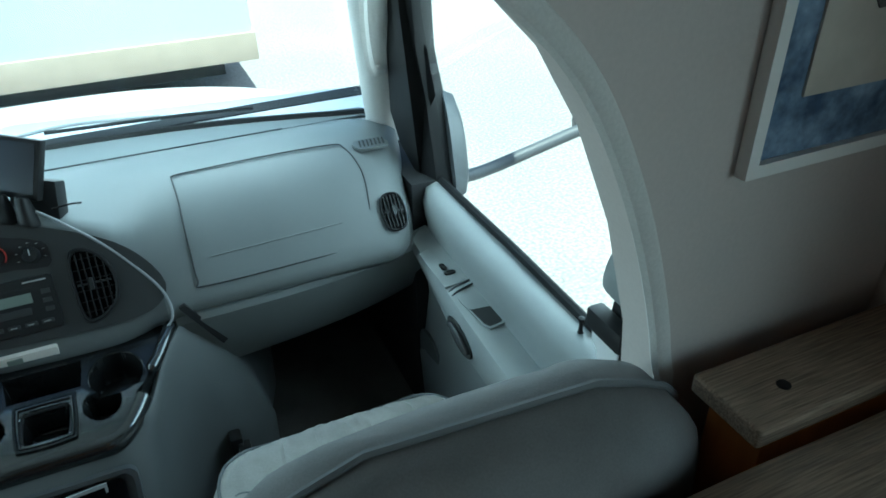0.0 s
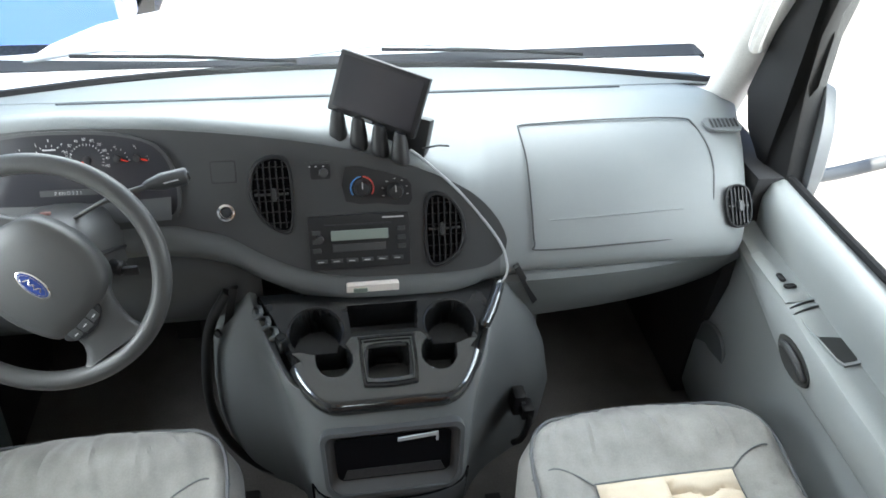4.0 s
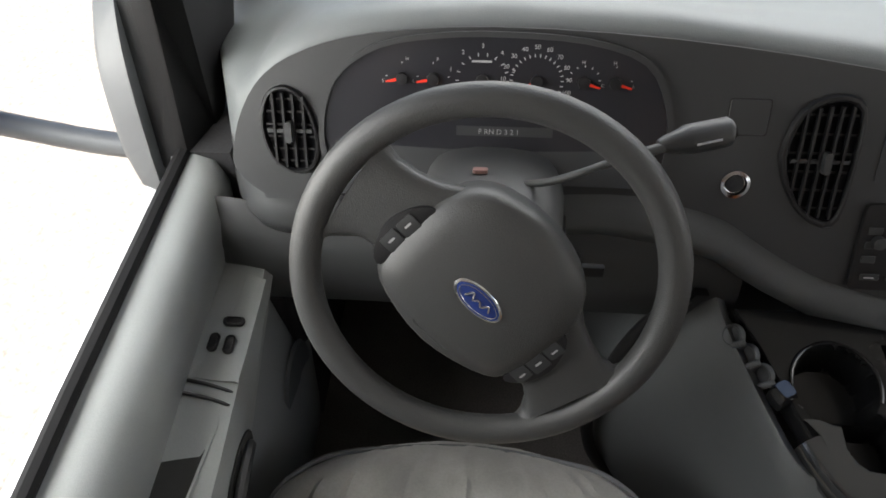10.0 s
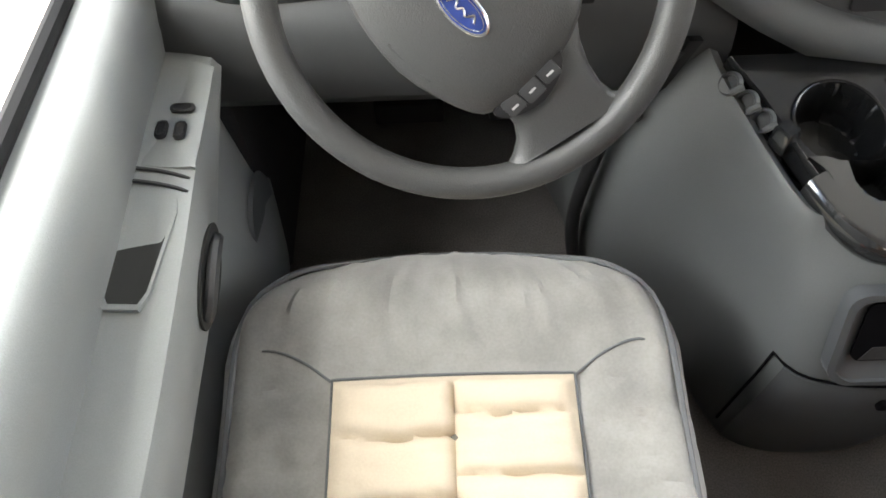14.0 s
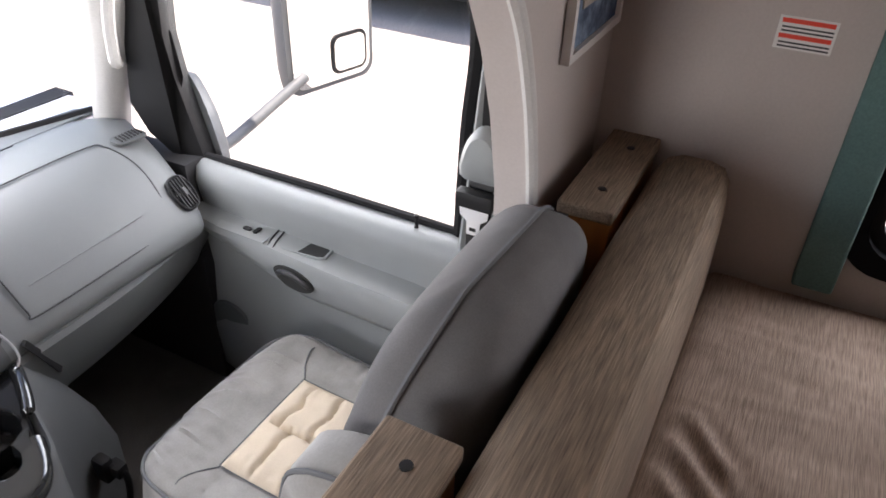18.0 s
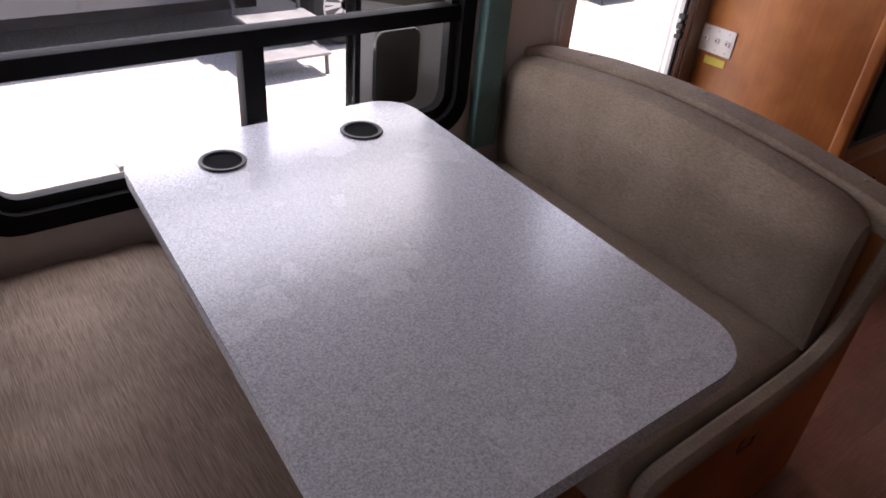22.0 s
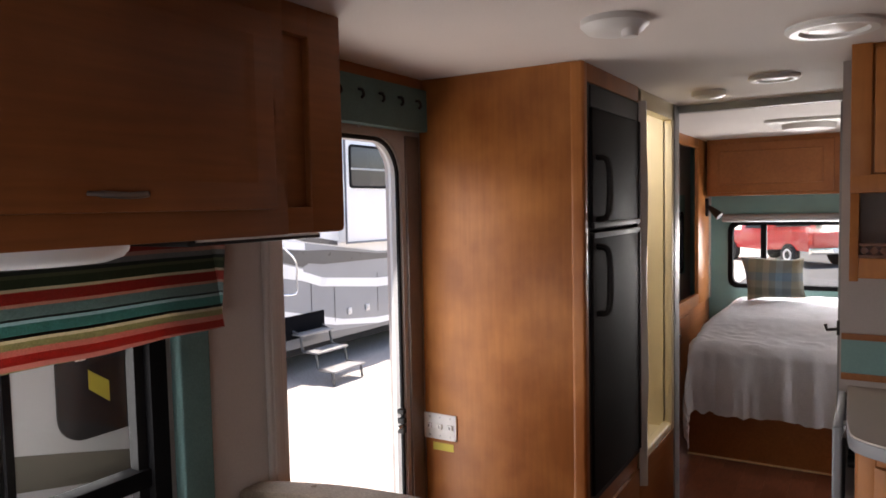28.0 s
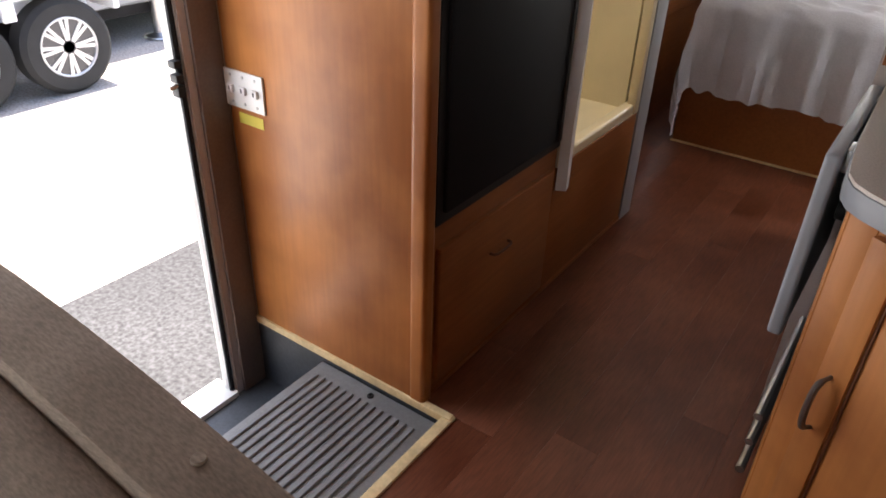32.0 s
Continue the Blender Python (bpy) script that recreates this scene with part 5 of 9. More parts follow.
def monitor():
    e = thing("dash_monitor", "small dark rear-view monitor on a ribbed bracket", "monitor", (0.05, 0.1, 0.69))
    o = Vector((-0.048, 0.128, 0.728))
    ux, uy = (Vector((0.112, 0.046, 0.700)) - o), Vector((0.035, 0.035, 0.108))
    n = ux.cross(uy).normalized()
    if n.y > 0:
        n = -n
    P = lambda a, b, d=0.0: o + ux * a + uy * b + n * d
    part("case", bevelled(plate([P(0, 0), P(1, 0), P(1, 1), P(0, 1)], -n * 0.022), 0.004), DARK, e)
    part("screen", plate([P(0.05, 0.10, 0.0006), P(0.95, 0.10, 0.0006), P(0.95, 0.93, 0.0006), P(0.05, 0.93, 0.0006)], n * 0.001), SCREEN, e, "blank dark screen")
    part("label_strip", plate([P(0.40, 0.02, 0.0006), P(0.52, 0.02, 0.0006), P(0.52, 0.06, 0.0006), P(0.40, 0.06, 0.0006)], n * 0.0006), WHITE_MARK, e)
    for k in range(4):
        a = 0.06 + k * 0.24
        base = P(a + 0.08, -0.02, 0.004)
        part("bracket_lobe", loft([[base + ux * (u * s) + Vector((0, -0.006 - 0.3 * w, -w)) + n * (v * s) for u, v in [(0.092 * math.copysign(abs(math.cos(t)) ** 0.6, math.cos(t)), 0.020 * math.sin(t)) for t in np.linspace(0, 2 * math.pi, 18, endpoint=False)]] for s, w in ((0.62, -0.010), (0.80, 0.000), (0.98, 0.022), (1.06, 0.038), (1.0, 0.044), (0.8, 0.047))]), DARK, e, "ribbed black bracket lobe")
    part("bracket_back", plate([P(0.55, -0.45, -0.05), P(1.12, -0.40, -0.05), P(1.10, 0.35, -0.025), P(0.6, 0.3, -0.025)], -n * 0.04, 0.006), FASCIA, e)
    c = thing("monitor_cable", "thin black cable hanging from the monitor to the console", "cable", (0.2, -0.02, 0.55))
    part("cable", tube(smooth_path([(0.105, 0.035, 0.685), (0.135, 0.030, 0.66), (0.20, 0.012, 0.60), (0.25, -0.015, 0.545), (0.285, -0.04, 0.50), (0.298, -0.06, 0.465), (0.296, -0.075, 0.44), (0.285, -0.08, 0.425)], 6), 0.0028, 6), SATIN, c)
    part("aerial_lead", tube([(0.13, 0.05, 0.677), (0.165, 0.06, 0.676), (0.185, 0.058, 0.675)], 0.002, 6), DARK, c)


monitor()


def cab_door(s):
    """Inner door panel with sill, armrest, pull, handle and switches; s: 1 passenger, -1 driver."""
    X = lambda v: 0.022 + s * v
    name = "passenger" if s > 0 else "driver"
    e = thing("cab_door", f"grey vinyl {name} door panel with armrest and window switches", "car door", (X(0.93), -0.35, 0.1))
    prof = [(0.962, 0.545), (0.93, 0.545), (0.905, 0.535), (0.895, 0.50), (0.900, 0.46), (0.907, 0.43), (0.905, 0.38), (0.898, 0.30), (0.905, 0.22), (0.89, 0.10), (0.87, 0.02), (0.88, -0.14), (0.93, -0.2)]
    rows = []
    for y in np.linspace(0.10, -0.72, 30):
        k = max(0.0, (y - 0.02) / 0.08)
        rows.append([(X(v + 0.02 * k), y, z + (0.004 if z > 0.5 else 0) * math.sin(y * 4)) for v, z in prof])
    part("door_panel", loft(rows, closed=False), GREY_DOOR, e, "", 75)
    part("sill_seal", tube([(X(0.955), 0.06, 0.548), (X(0.958), -0.30, 0.552), (X(0.958), -0.70, 0.549)], 0.010, 8), RUBBER, e, "black window sill seal")
    # armrest: a long shelf, swelling rearwards
    arm = []
    for y, top, inn, low in ((0.095, 0.418, 0.870, 0.37), (0.05, 0.418, 0.856, 0.36), (-0.04, 0.416, 0.846, 0.345), (-0.12, 0.415, 0.842, 0.325), (-0.22, 0.412, 0.838, 0.295), (-0.30, 0.407, 0.836, 0.275), (-0.45, 0.399, 0.834, 0.275), (-0.60, 0.395, 0.834, 0.27), (-0.66, 0.392, 0.838, 0.27), (-0.68, 0.380, 0.86, 0.28)):
        arm.append([(X(0.91), y, top + 0.012), (X(inn + 0.03), y, top + 0.006), (X(inn + 0.008), y, top), (X(inn), y, top - 0.016), (X(inn + 0.008), y, low + 0.03), (X(inn + 0.03), y, low), (X(0.91), y, low - 0.02)])
    part("armrest", loft(arm), GREY_DOOR, e, "long grey armrest")
    for y in (-0.205, -0.222):
        part("armrest_seam", tube(smooth_path([(X(0.905), y, 0.426), (X(0.878), y - 0.002, 0.421), (X(0.852), y - 0.006, 0.412), (X(0.846), y - 0.008, 0.392), (X(0.852), y - 0.01, 0.362)], 4), 0.0025, 6), FASCIA, e)
    bez = part("switch_bezel", plate([(X(0.874 + a), y, 0.4165 + 0.10 * (a if a > 0 else 0.4 * a)) for a, y in smooth_outline([(-0.022, -0.045), (0.016, -0.035), (0.028, -0.06), (0.029, -0.19), (0.022, -0.200), (-0.024, -0.200), (-0.029, -0.19), (-0.027, -0.06)], 3)], (0, 0, 0.0045), 0.0015), GREY_DOOR, e, "switch bezel")
    spots = ((0.871, -0.118, 0), (0.889, -0.150, 1), (0.868, -0.152, 1)) if s < 0 else ((0.873, -0.13, 1), (0.878, -0.158, 0))
    for v, y, upright in spots:
        w, h = (0.013, 0.026) if upright else (0.028, 0.013)
        part("window_switch", loft([[(X(v) + a * q, y + b * q, 0.4235 + z) for a, b in rounded(w, h, 0.0055, 4)] for q, z in ((1.0, 0), (1.0, 0.003), (0.75, 0.0045), (0.6, 0.003))]), DARK, bez, "black window switch")
    pocket = [(0.862, -0.246), (0.902, -0.246), (0.906, -0.27), (0.908, -0.355), (0.902, -0.366), (0.874, -0.366), (0.868, -0.352), (0.860, -0.262)]
    lip = part("pull_pocket", ring([(v + (v - 0.884) * 0.16, y + (y + 0.306) * 0.10) for v, y in pocket], pocket, lambda v, y: (X(v), y, 0.4095 + 0.12 * (v - 0.86)), (0, 0, 0.0055)), GREY_DOOR, e, "rim of the pull pocket")
    # A flat dark sheet gives the pocket's shade in place of depth.
    part("pocket_floor", plate([(X(v), y, 0.4095 + 0.12 * (v - 0.86)) for v, y in pocket], (0, 0, 0.0032)), POCKET_SHADE, lip, "flat dark sheet standing for the pull pocket's shade")
    crescent = smooth_outline([(0.0, 0.020), (0.03, 0.034), (0.075, 0.032), (0.112, 0.010), (0.118, -0.014), (0.085, -0.030), (0.04, -0.026), (0.008, -0.006)], 3)
    # The release recess is a proud plate, its shade put into the colour.
    cup = part("handle_cup", plate([(X(0.8385), -0.236 - a, 0.345 + b) for a, b in crescent], (-s * 0.004, 0, 0), 0.001), POCKET_SHADE, e, "dark plate standing for the shade of the door release recess")
    part("inside_handle", tube(smooth_path([(X(0.834), -0.246, 0.352), (X(0.828), -0.27, 0.366), (X(0.826), -0.305, 0.366), (X(0.828), -0.335, 0.352), (X(0.834), -0.346, 0.340)], 4), [0.004] + [0.0075] * 15 + [0.004], 8), FASCIA, cup, "dark inside door release handle")
    if s > 0:
        part("lock_pin", lathe([(0.006, 0), (0.0045, 0.002), (0.0035, 0.022), (0.006, 0.026), (0.006, 0.032), (0.0, 0.035)], 12, (0.975 - 0.02, -0.592, 0.545)), DARK, e, "black lock pin")
    part("speaker_grille", lathe([(0.075, 0), (0.07, 0.006), (0.0, 0.009)], 28, (X(0.888), 0.0, 0.05), (-s, 0, 0)), GREY_PALE, e)
    return e


POCKET_SHADE = material("pocket_shade", (0.040, 0.041, 0.040), 0.9, spec=0.1)
MIRROR_SHELL = material("mirror_shell_plastic", (0.10, 0.105, 0.11), 0.45, spots=0.05)
cab_door(1)
cab_door(-1)


def seat(cx, yf, zt, label, s, lean=0.15):
    """A captain's chair: cushion with bolsters and pleated cream insert, back, belt buckle; s: side of the buckle."""
    e = thing("captain_seat", label, "seat", (cx, yf - 0.3, FLOOR_CAB))
    hw, d = (0.285, 0.53) if s < 0 else (0.298, 0.545)
    def height(u, v):  # u across -1..1, v from the front edge 0..1
        z = zt - 0.03 + 0.035 * abs(u) ** 2.2 - 0.02 * v
        f = max(0.0, 1 - v / 0.22)
        z -= 0.075 * f ** 2.4
        z += 0.016 * math.exp(-((v - 0.22) / 0.14) ** 2)
        q = max(0.0, (abs(u) - 0.80) / 0.20)
        return z - 0.07 * q ** 2.5
    def outline(v):
        return hw * (1.0 - 0.30 * (1 - min(1.0, v / 0.30)) ** 2.0)
    rows = []
    vs = [0, 0.01, 0.03, 0.06, *np.linspace(0.1, 1.0, 50)]
    us = np.linspace(-1, 1, 81)
    for v in vs:
        w = outline(v)
        bow = 0.055
        row = []
        for u in us:
            y = yf - d * v - bow * (u * u) * (1 - v)
            z = height(u, v)
            z += 0.004 * noise.noise(Vector((cx + u * 5, v * 7, 1.0))) + 0.003 * noise.noise(Vector((u * 16, v * 9 + cx, 3.0))) * (1.5 if v < 0.35 else 0.7)
            fold = noise.noise(Vector((u * 7 + cx * 9, v * 2.5, 8.0)))
            z += 0.006 * max(0.0, 1 - abs(fold) * 9) * max(0.0, 1 - abs(v - 0.20) / 0.22) * (1 if abs(u) < 0.8 else 0)
            if abs(u) > 0.52 and v > 0.40:
                pull = noise.noise(Vector((u * 2.5 + cx * 5, v * 15 + 1.2 * u, 6.0)))
                z -= 0.006 * max(0.0, 1 - abs(pull) * 8) * min(1.0, (abs(u) - 0.52) / 0.1)
            row.append((cx + u * w, y, z))
        rows.append([(cx - w * 0.97, rows_y(yf, d, v, bow), zt - 0.17), *row, (cx + w * 0.97, rows_y(yf, d, v, bow), zt - 0.17)])
    front = [(x, y, zt - 0.17) for x, y, z in rows[0]]
    part("cushion", loft([front, *rows], closed=False), SUEDE, e, "worn grey suede cushion")
    # pleated insert
    V0 = 0.42
    pl = []
    for v in np.linspace(V0, 1.0, 60):
        row = []
        for u in np.linspace(-0.50, 0.50, 31):
            wob = 0.16 * noise.noise(Vector((u * 6, v * 4 + cx * 3, 5.0)))
            pleat = abs(((v - V0) * 7.2 + (0.35 if u > 0 else 0.0) + wob) % 1 - 0.5) * 2
            pucker = max(0.0, noise.noise(Vector((u * 10 + cx, v * 34, 2.0)))) * (math.exp(-((abs(u) - 0.5) / 0.14) ** 2) + math.exp(-(u / 0.12) ** 2))
            puff = 0.020 * (1 - pleat ** 10) - 0.014 * math.exp(-(u / 0.014) ** 2) - 0.012 * pucker
            edge = min(1, (0.50 - abs(u)) / 0.05, (v - V0) / 0.03 + 0.0)
            row.append((cx + u * hw, yf - d * v - 0.04 * u * u * (1 - v), height(u, v) + 0.004 + (puff + 0.004 * noise.noise(Vector((u * 9, v * 12, cx)))) * max(0, edge)))
        pl.append(row)
    part("insert", loft(pl, closed=False), CREAM, e, "cream pleated seat insert", 70)
    part("insert_seam", tube([(cx + u * hw, yf - d * v - 0.04 * u * u * (1 - v), height(u, v) + 0.004) for u, v in [(-0.505, q) for q in np.linspace(1, V0 - 0.005, 10)] + [(p, V0 - 0.005) for p in np.linspace(-0.50, 0.50, 9)] + [(0.505, q) for q in np.linspace(V0 - 0.005, 1, 10)]], 0.0016, 6), PIPING, e)
    part("piping", tube(smooth_path([(cx + u * outline(v) * 0.985, yf - d * v - 0.04 * u * u * (1 - v), height(u * 0.97, max(v, 0.03)) - 0.004) for u, v in [(-0.93, 1.0), (-0.93, 0.6), (-0.92, 0.25), (-0.86, 0.1), (-0.6, 0.045), (0.0, 0.03), (0.6, 0.045), (0.86, 0.1), (0.92, 0.25), (0.93, 0.6), (0.93, 1.0)]], 4), 0.004, 6), PIPING, e)
    for sx in (-1, 1):
        part("bolster_seam", tube(smooth_path([(cx + sx * u * hw, yf - d * v - 0.03 * u * u, height(u, v) + 0.0015) for u, v in ((0.51, V0 - 0.005), (0.64, V0 - 0.06), (0.78, V0 - 0.09), (0.93, V0 - 0.085))], 4), 0.0018, 6), PIPING, e)
    # backrest
    yb, H = yf - 0.550, 0.665
    rings = []
    for k in range(21):
        t = k / 20
        w = (0.285 + 0.018 * math.sin(math.pi * min(1, t * 1.3))) * (1.0 if t < 0.72 else max(0.18, (1 - ((t - 0.72) / 0.29) ** 2.4)) ** 0.5)
        y, z = yb - 0.02 - lean * t, zt - 0.05 + H * t
        th = 0.105 * (1 - 0.25 * t)
        if t > 0.9:
            th *= max(0.3, 1 - ((t - 0.9) / 0.1) ** 2 * 0.7)
        slim = 0.42 + 0.55 * min(1.0, t / 0.7)  # the front face recedes towards the cushion
        rings.append([(cx + (0.012 if s < 0 else 0.0) + w * math.copysign(abs(math.cos(a)) ** 0.5, math.cos(a)), y + (th * slim if math.sin(a) > 0 else th + 0.75 * lean * (1 - t)) * math.copysign(abs(math.sin(a)) ** 0.7, math.sin(a)) + 0.012 * (1 if math.sin(a) > 0 else 0) * (abs(math.cos(a)) ** 2) + 0.012 * abs(noise.noise(Vector((5 * math.cos(a) + cx, 3 * math.sin(a), 4.0 * t)))) * math.sin(a), z) for a in np.linspace(0, 2 * math.pi, 36, endpoint=False)])
    part("backrest", loft(rings), SUEDE_DARK, e, "grey cloth seat back", 60)
    edge = [Vector(r[0 if s < 0 else 35]) for r in rings[2:]] + [Vector(r[18 if s < 0 else 19]) for r in rings[:1:-1]]
    part("back_piping", tube([p + Vector((0.003 if k < len(edge) // 2 else -0.003, -0.002, 0.002)) for k, p in enumerate(edge)], 0.0045, 6), PIPING, e)
    part("side_cover", merged(box(cx + s * 0.295, yf - 0.62, zt - 0.33, cx + s * 0.318, yf - 0.34, zt - 0.17, 0.01, 3)), SATIN_SEAT, e, "grey plastic seat side cover")
    part("base", merged(box(cx - 0.23, yf - 0.52, FLOOR_CAB, cx + 0.23, yf - 0.08, zt - 0.15, 0.02)), DARK, e, "black seat pedestal")
    part("slide_rail", box(cx + s * 0.25, yf - 0.5, FLOOR_CAB, cx + s * 0.29, yf - 0.02, FLOOR_CAB + 0.06, 0.006), DARK, e)
    b = part("belt_buckle", merged(box(cx + s * 0.292, yf - 0.47, zt - 0.12, cx + s * 0.322, yf - 0.41, zt + 0.0, 0.006)), DARK, e, "black belt buckle")
    part("release_button", box(cx + s * 0.294, yf - 0.437, zt - 0.006, cx + s * 0.320, yf - 0.408, zt + 0.018, 0.005), RED, b, "red release button")
    part("belt_stalk", tube(smooth_path([(cx + s * 0.307, yf - 0.45, zt - 0.10), (cx + s * 0.32, yf - 0.50, zt - 0.17), (cx + s * 0.31, yf - 0.52, zt - 0.25)], 5), 0.016, 8), DARK, e)
    # folded armrest: a thick rounded pad with a recline knob on its outer face
    shape = smooth_outline([(-0.50, 0.42), (-0.40, 0.64), (0.0, 0.72), (0.4, 0.70), (0.5, 0.55), (0.5, -0.5), (0.34, -0.64), (-0.34, -0.62), (-0.5, -0.42)], 3)
    arm_y, arm_z, arm_x = (yb - 0.128, zt + 0.275, 0.07) if s < 0 else (yb - 0.150, zt + 0.245, 0.055)
    def pad(q, o):
        return [(cx + s * (o + arm_x), arm_y - 0.17 * a * q - 0.055 * b, arm_z + 0.30 * b * q) for a, b in shape]
    ar = part("armrest", loft([pad(0.55, 0.20), pad(0.9, 0.205), pad(1.0, 0.225), pad(1.0, 0.285), pad(0.95, 0.305), pad(0.6, 0.312)]), SUEDE, e, "upright folded grey suede armrest", 60)
    part("armrest_piping", tube([(x - s * 0.004, y, z) for x, y, z in pad(0.98, 0.30)], 0.004, 6, closed=True), PIPING, ar)
    split = lambda b: -0.14 + 0.16 * b  # seam between the grey front and the cream rear of the face
    face = [(0.94 * p, 0.95 * q) for p, q in shape if 0.94 * p > split(0.95 * q)]
    part("armrest_panel", plate([(cx + s * (arm_x + 0.309), arm_y - 0.17 * p - 0.055 * q, arm_z + 0.30 * q) for p, q in face], (s * 0.006, 0, 0), 0.002), CREAM, ar, "cream panel of the armrest")
    part("recline_knob", lathe([(0.022, 0), (0.022, 0.008), (0.018, 0.014), (0.006, 0.012), (0.0, 0.010)], 20, (cx + s * (arm_x + 0.316), arm_y - 0.012, arm_z + 0.05), (s, 0, 0)), DARK, ar, "black round recline knob")
    return e


def rows_y(yf, d, v, bow):
    return yf - d * v - bow * (1 - v)


SATIN_SEAT = material("seat_trim_plastic", (0.24, 0.245, 0.25), 0.5, spots=0.06)
seat(-0.553, -0.120, 0.207, "driver's grey suede captain seat with cream pleated insert", 1)
seat(0.560, -0.203, 0.225, "passenger's grey suede captain seat with cream pleated insert", -1, 0.19)


def seat_belt():
    e = thing("seat_belt", "passenger seat belt with white-backed tongue on the pillar", "seat belt", (0.9, -0.78, 0.5))
    part("guide_slot", loft([[(0.915 - 0.004, -0.775 + a, 0.95 + b) for a, b in rounded(0.03 * q, 0.26 * q, 0.014 * q, 5)] if i == 0 else [(0.905, -0.775 + a, 0.95 + b) for a, b in rounded(0.03 * q, 0.26 * q, 0.014 * q, 5)] for i, q in enumerate((1.0, 0.92))]), DARK, e, "black belt slot")
    part("guide_cover", loft([[(0.915 - o, -0.775 + a * q, 0.79 + b * q + 0.02 * (1 - q)) for a, b in smooth_outline([(-0.05, -0.04), (0.0, -0.05), (0.05, -0.04), (0.04, 0.03), (0.015, 0.065), (-0.015, 0.065), (-0.04, 0.03)], 3)] for o, q in ((0.0, 1.0), (0.03, 0.95), (0.045, 0.7), (0.05, 0.2))]), GREY_DOOR, e, "grey belt guide cover")
    part("webbing", loft([[(0.895 - 0.03 * t, -0.75 - 0.01 * t, z), (0.895 - 0.03 * t, -0.80 - 0.01 * t, z), (0.891 - 0.03 * t, -0.80 - 0.01 * t, z), (0.891 - 0.03 * t, -0.75 - 0.01 * t, z)] for t, z in ((0, 0.78), (0.5, 0.70), (1.0, 0.64), (1.0, 0.3))]), DARK, e, "black belt webbing")
    part("tongue_body", box(0.850, -0.815, 0.70, 0.878, -0.735, 0.735, 0.006), DARK, e)
    part("tongue", plate([(0.858, -0.775 + a, 0.68 + b) for a, b in ((-0.032, 0.022), (0.032, 0.022), (0.030, 0.0), (0.015, -0.012), (0.014, -0.042), (-0.014, -0.042), (-0.015, -0.012), (-0.030, 0.0))], (0.003, 0, 0), 0.001), STEEL_BRIGHT, e, "shiny belt tongue")
    part("tongue_slot", box(0.8565, -0.782, 0.648, 0.8635, -0.768, 0.655, 0), DARK, e)


STEEL_BRIGHT = material("bright_steel", (0.85, 0.85, 0.85), 0.35, 0.3)
seat_belt()


# outside of the cab: wipers and mirrors
def wiper(x0, x1):
    e = thing("windscreen_wiper", "black windscreen wiper parked on the glass", "wiper", (x0, 0.58, 0.63), group="wipers")
    part("arm", tube(smooth_path([(x0, 0.60, 0.62), ((x0 + x1) / 2, 0.575, 0.655), (x1, 0.555, 0.648)], 6), 0.0045, 8), SATIN, e)
    part("blade", tube(smooth_path([(x1 - 0.28, 0.555, 0.652), (x1, 0.55, 0.645), (x1 + 0.24, 0.525, 0.640)], 6), 0.005, 8), RUBBER, e)


wiper(-0.10, 0.38)
wiper(-0.75, -0.35)


def wing_mirror(s):
    X = lambda v: 0.022 + s * v
    e = thing("wing_mirror", "grey trailer-tow wing mirror on a long arm", "mirror", (X(1.2), 0.1, 0.7))
    part("base", loft([[(X(0.985 + o), 0.085 + a * q, 0.60 + b * q) for a, b in smooth_outline([(-0.055, -0.10), (0.0, -0.105), (0.05, -0.08), (0.055, 0.10), (0.03, 0.16), (-0.01, 0.10), (-0.04, 0.0)], 3)] for o, q in ((0.0, 1.0), (0.03, 0.9), (0.045, 0.6))]), MIRROR_SHELL, e)
    part("arm", tube(smooth_path([(X(0.99), 0.09, 0.525), (X(1.10), 0.10, 0.525), (X(1.28), 0.11, 0.555), (X(1.46), 0.115, 0.59)], 6), 0.017, 10), MIRROR_SHELL, e)
    c = Vector((X(1.58 if s > 0 else 1.44), 0.10, 0.76))
    turn = Matrix.Rotation(radians(-s * 14), 3, "Z")
    P = lambda a, d, b: c + turn @ Vector((a, d, b))
    o = rounded(0.36, 0.46, 0.05, 5)
    part("shell", loft([[P(a * q, d, b * q) for a, b in o] for d, q in ((-0.01, 1.0), (0.03, 1.0), (0.08, 0.85), (0.11, 0.4))]), MIRROR_SHELL, e, "grey mirror shell")
    part("mirror_glass", plate([P(a * 0.9, -0.012, b * 0.93) for a, b in o], turn @ Vector((0, -0.002, 0))), MIRROR, e, "mirror glass")
    part("spotter", plate([P(s * 0.07 + a, -0.0145, -0.13 + b) for a, b in rounded(0.15, 0.13, 0.03, 4)], turn @ Vector((0, -0.004, 0)), 0.001), DARK, e, "convex spotter mirror frame")
    part("spotter_glass", plate([P(s * 0.07 + a, -0.019, -0.13 + b) for a, b in rounded(0.13, 0.11, 0.025, 4)], turn @ Vector((0, -0.001, 0))), MIRROR, e)


MIRROR = material("mirror_silver", (0.9, 0.9, 0.9), 0.02, 1.0)
wing_mirror(1)
wing_mirror(-1)


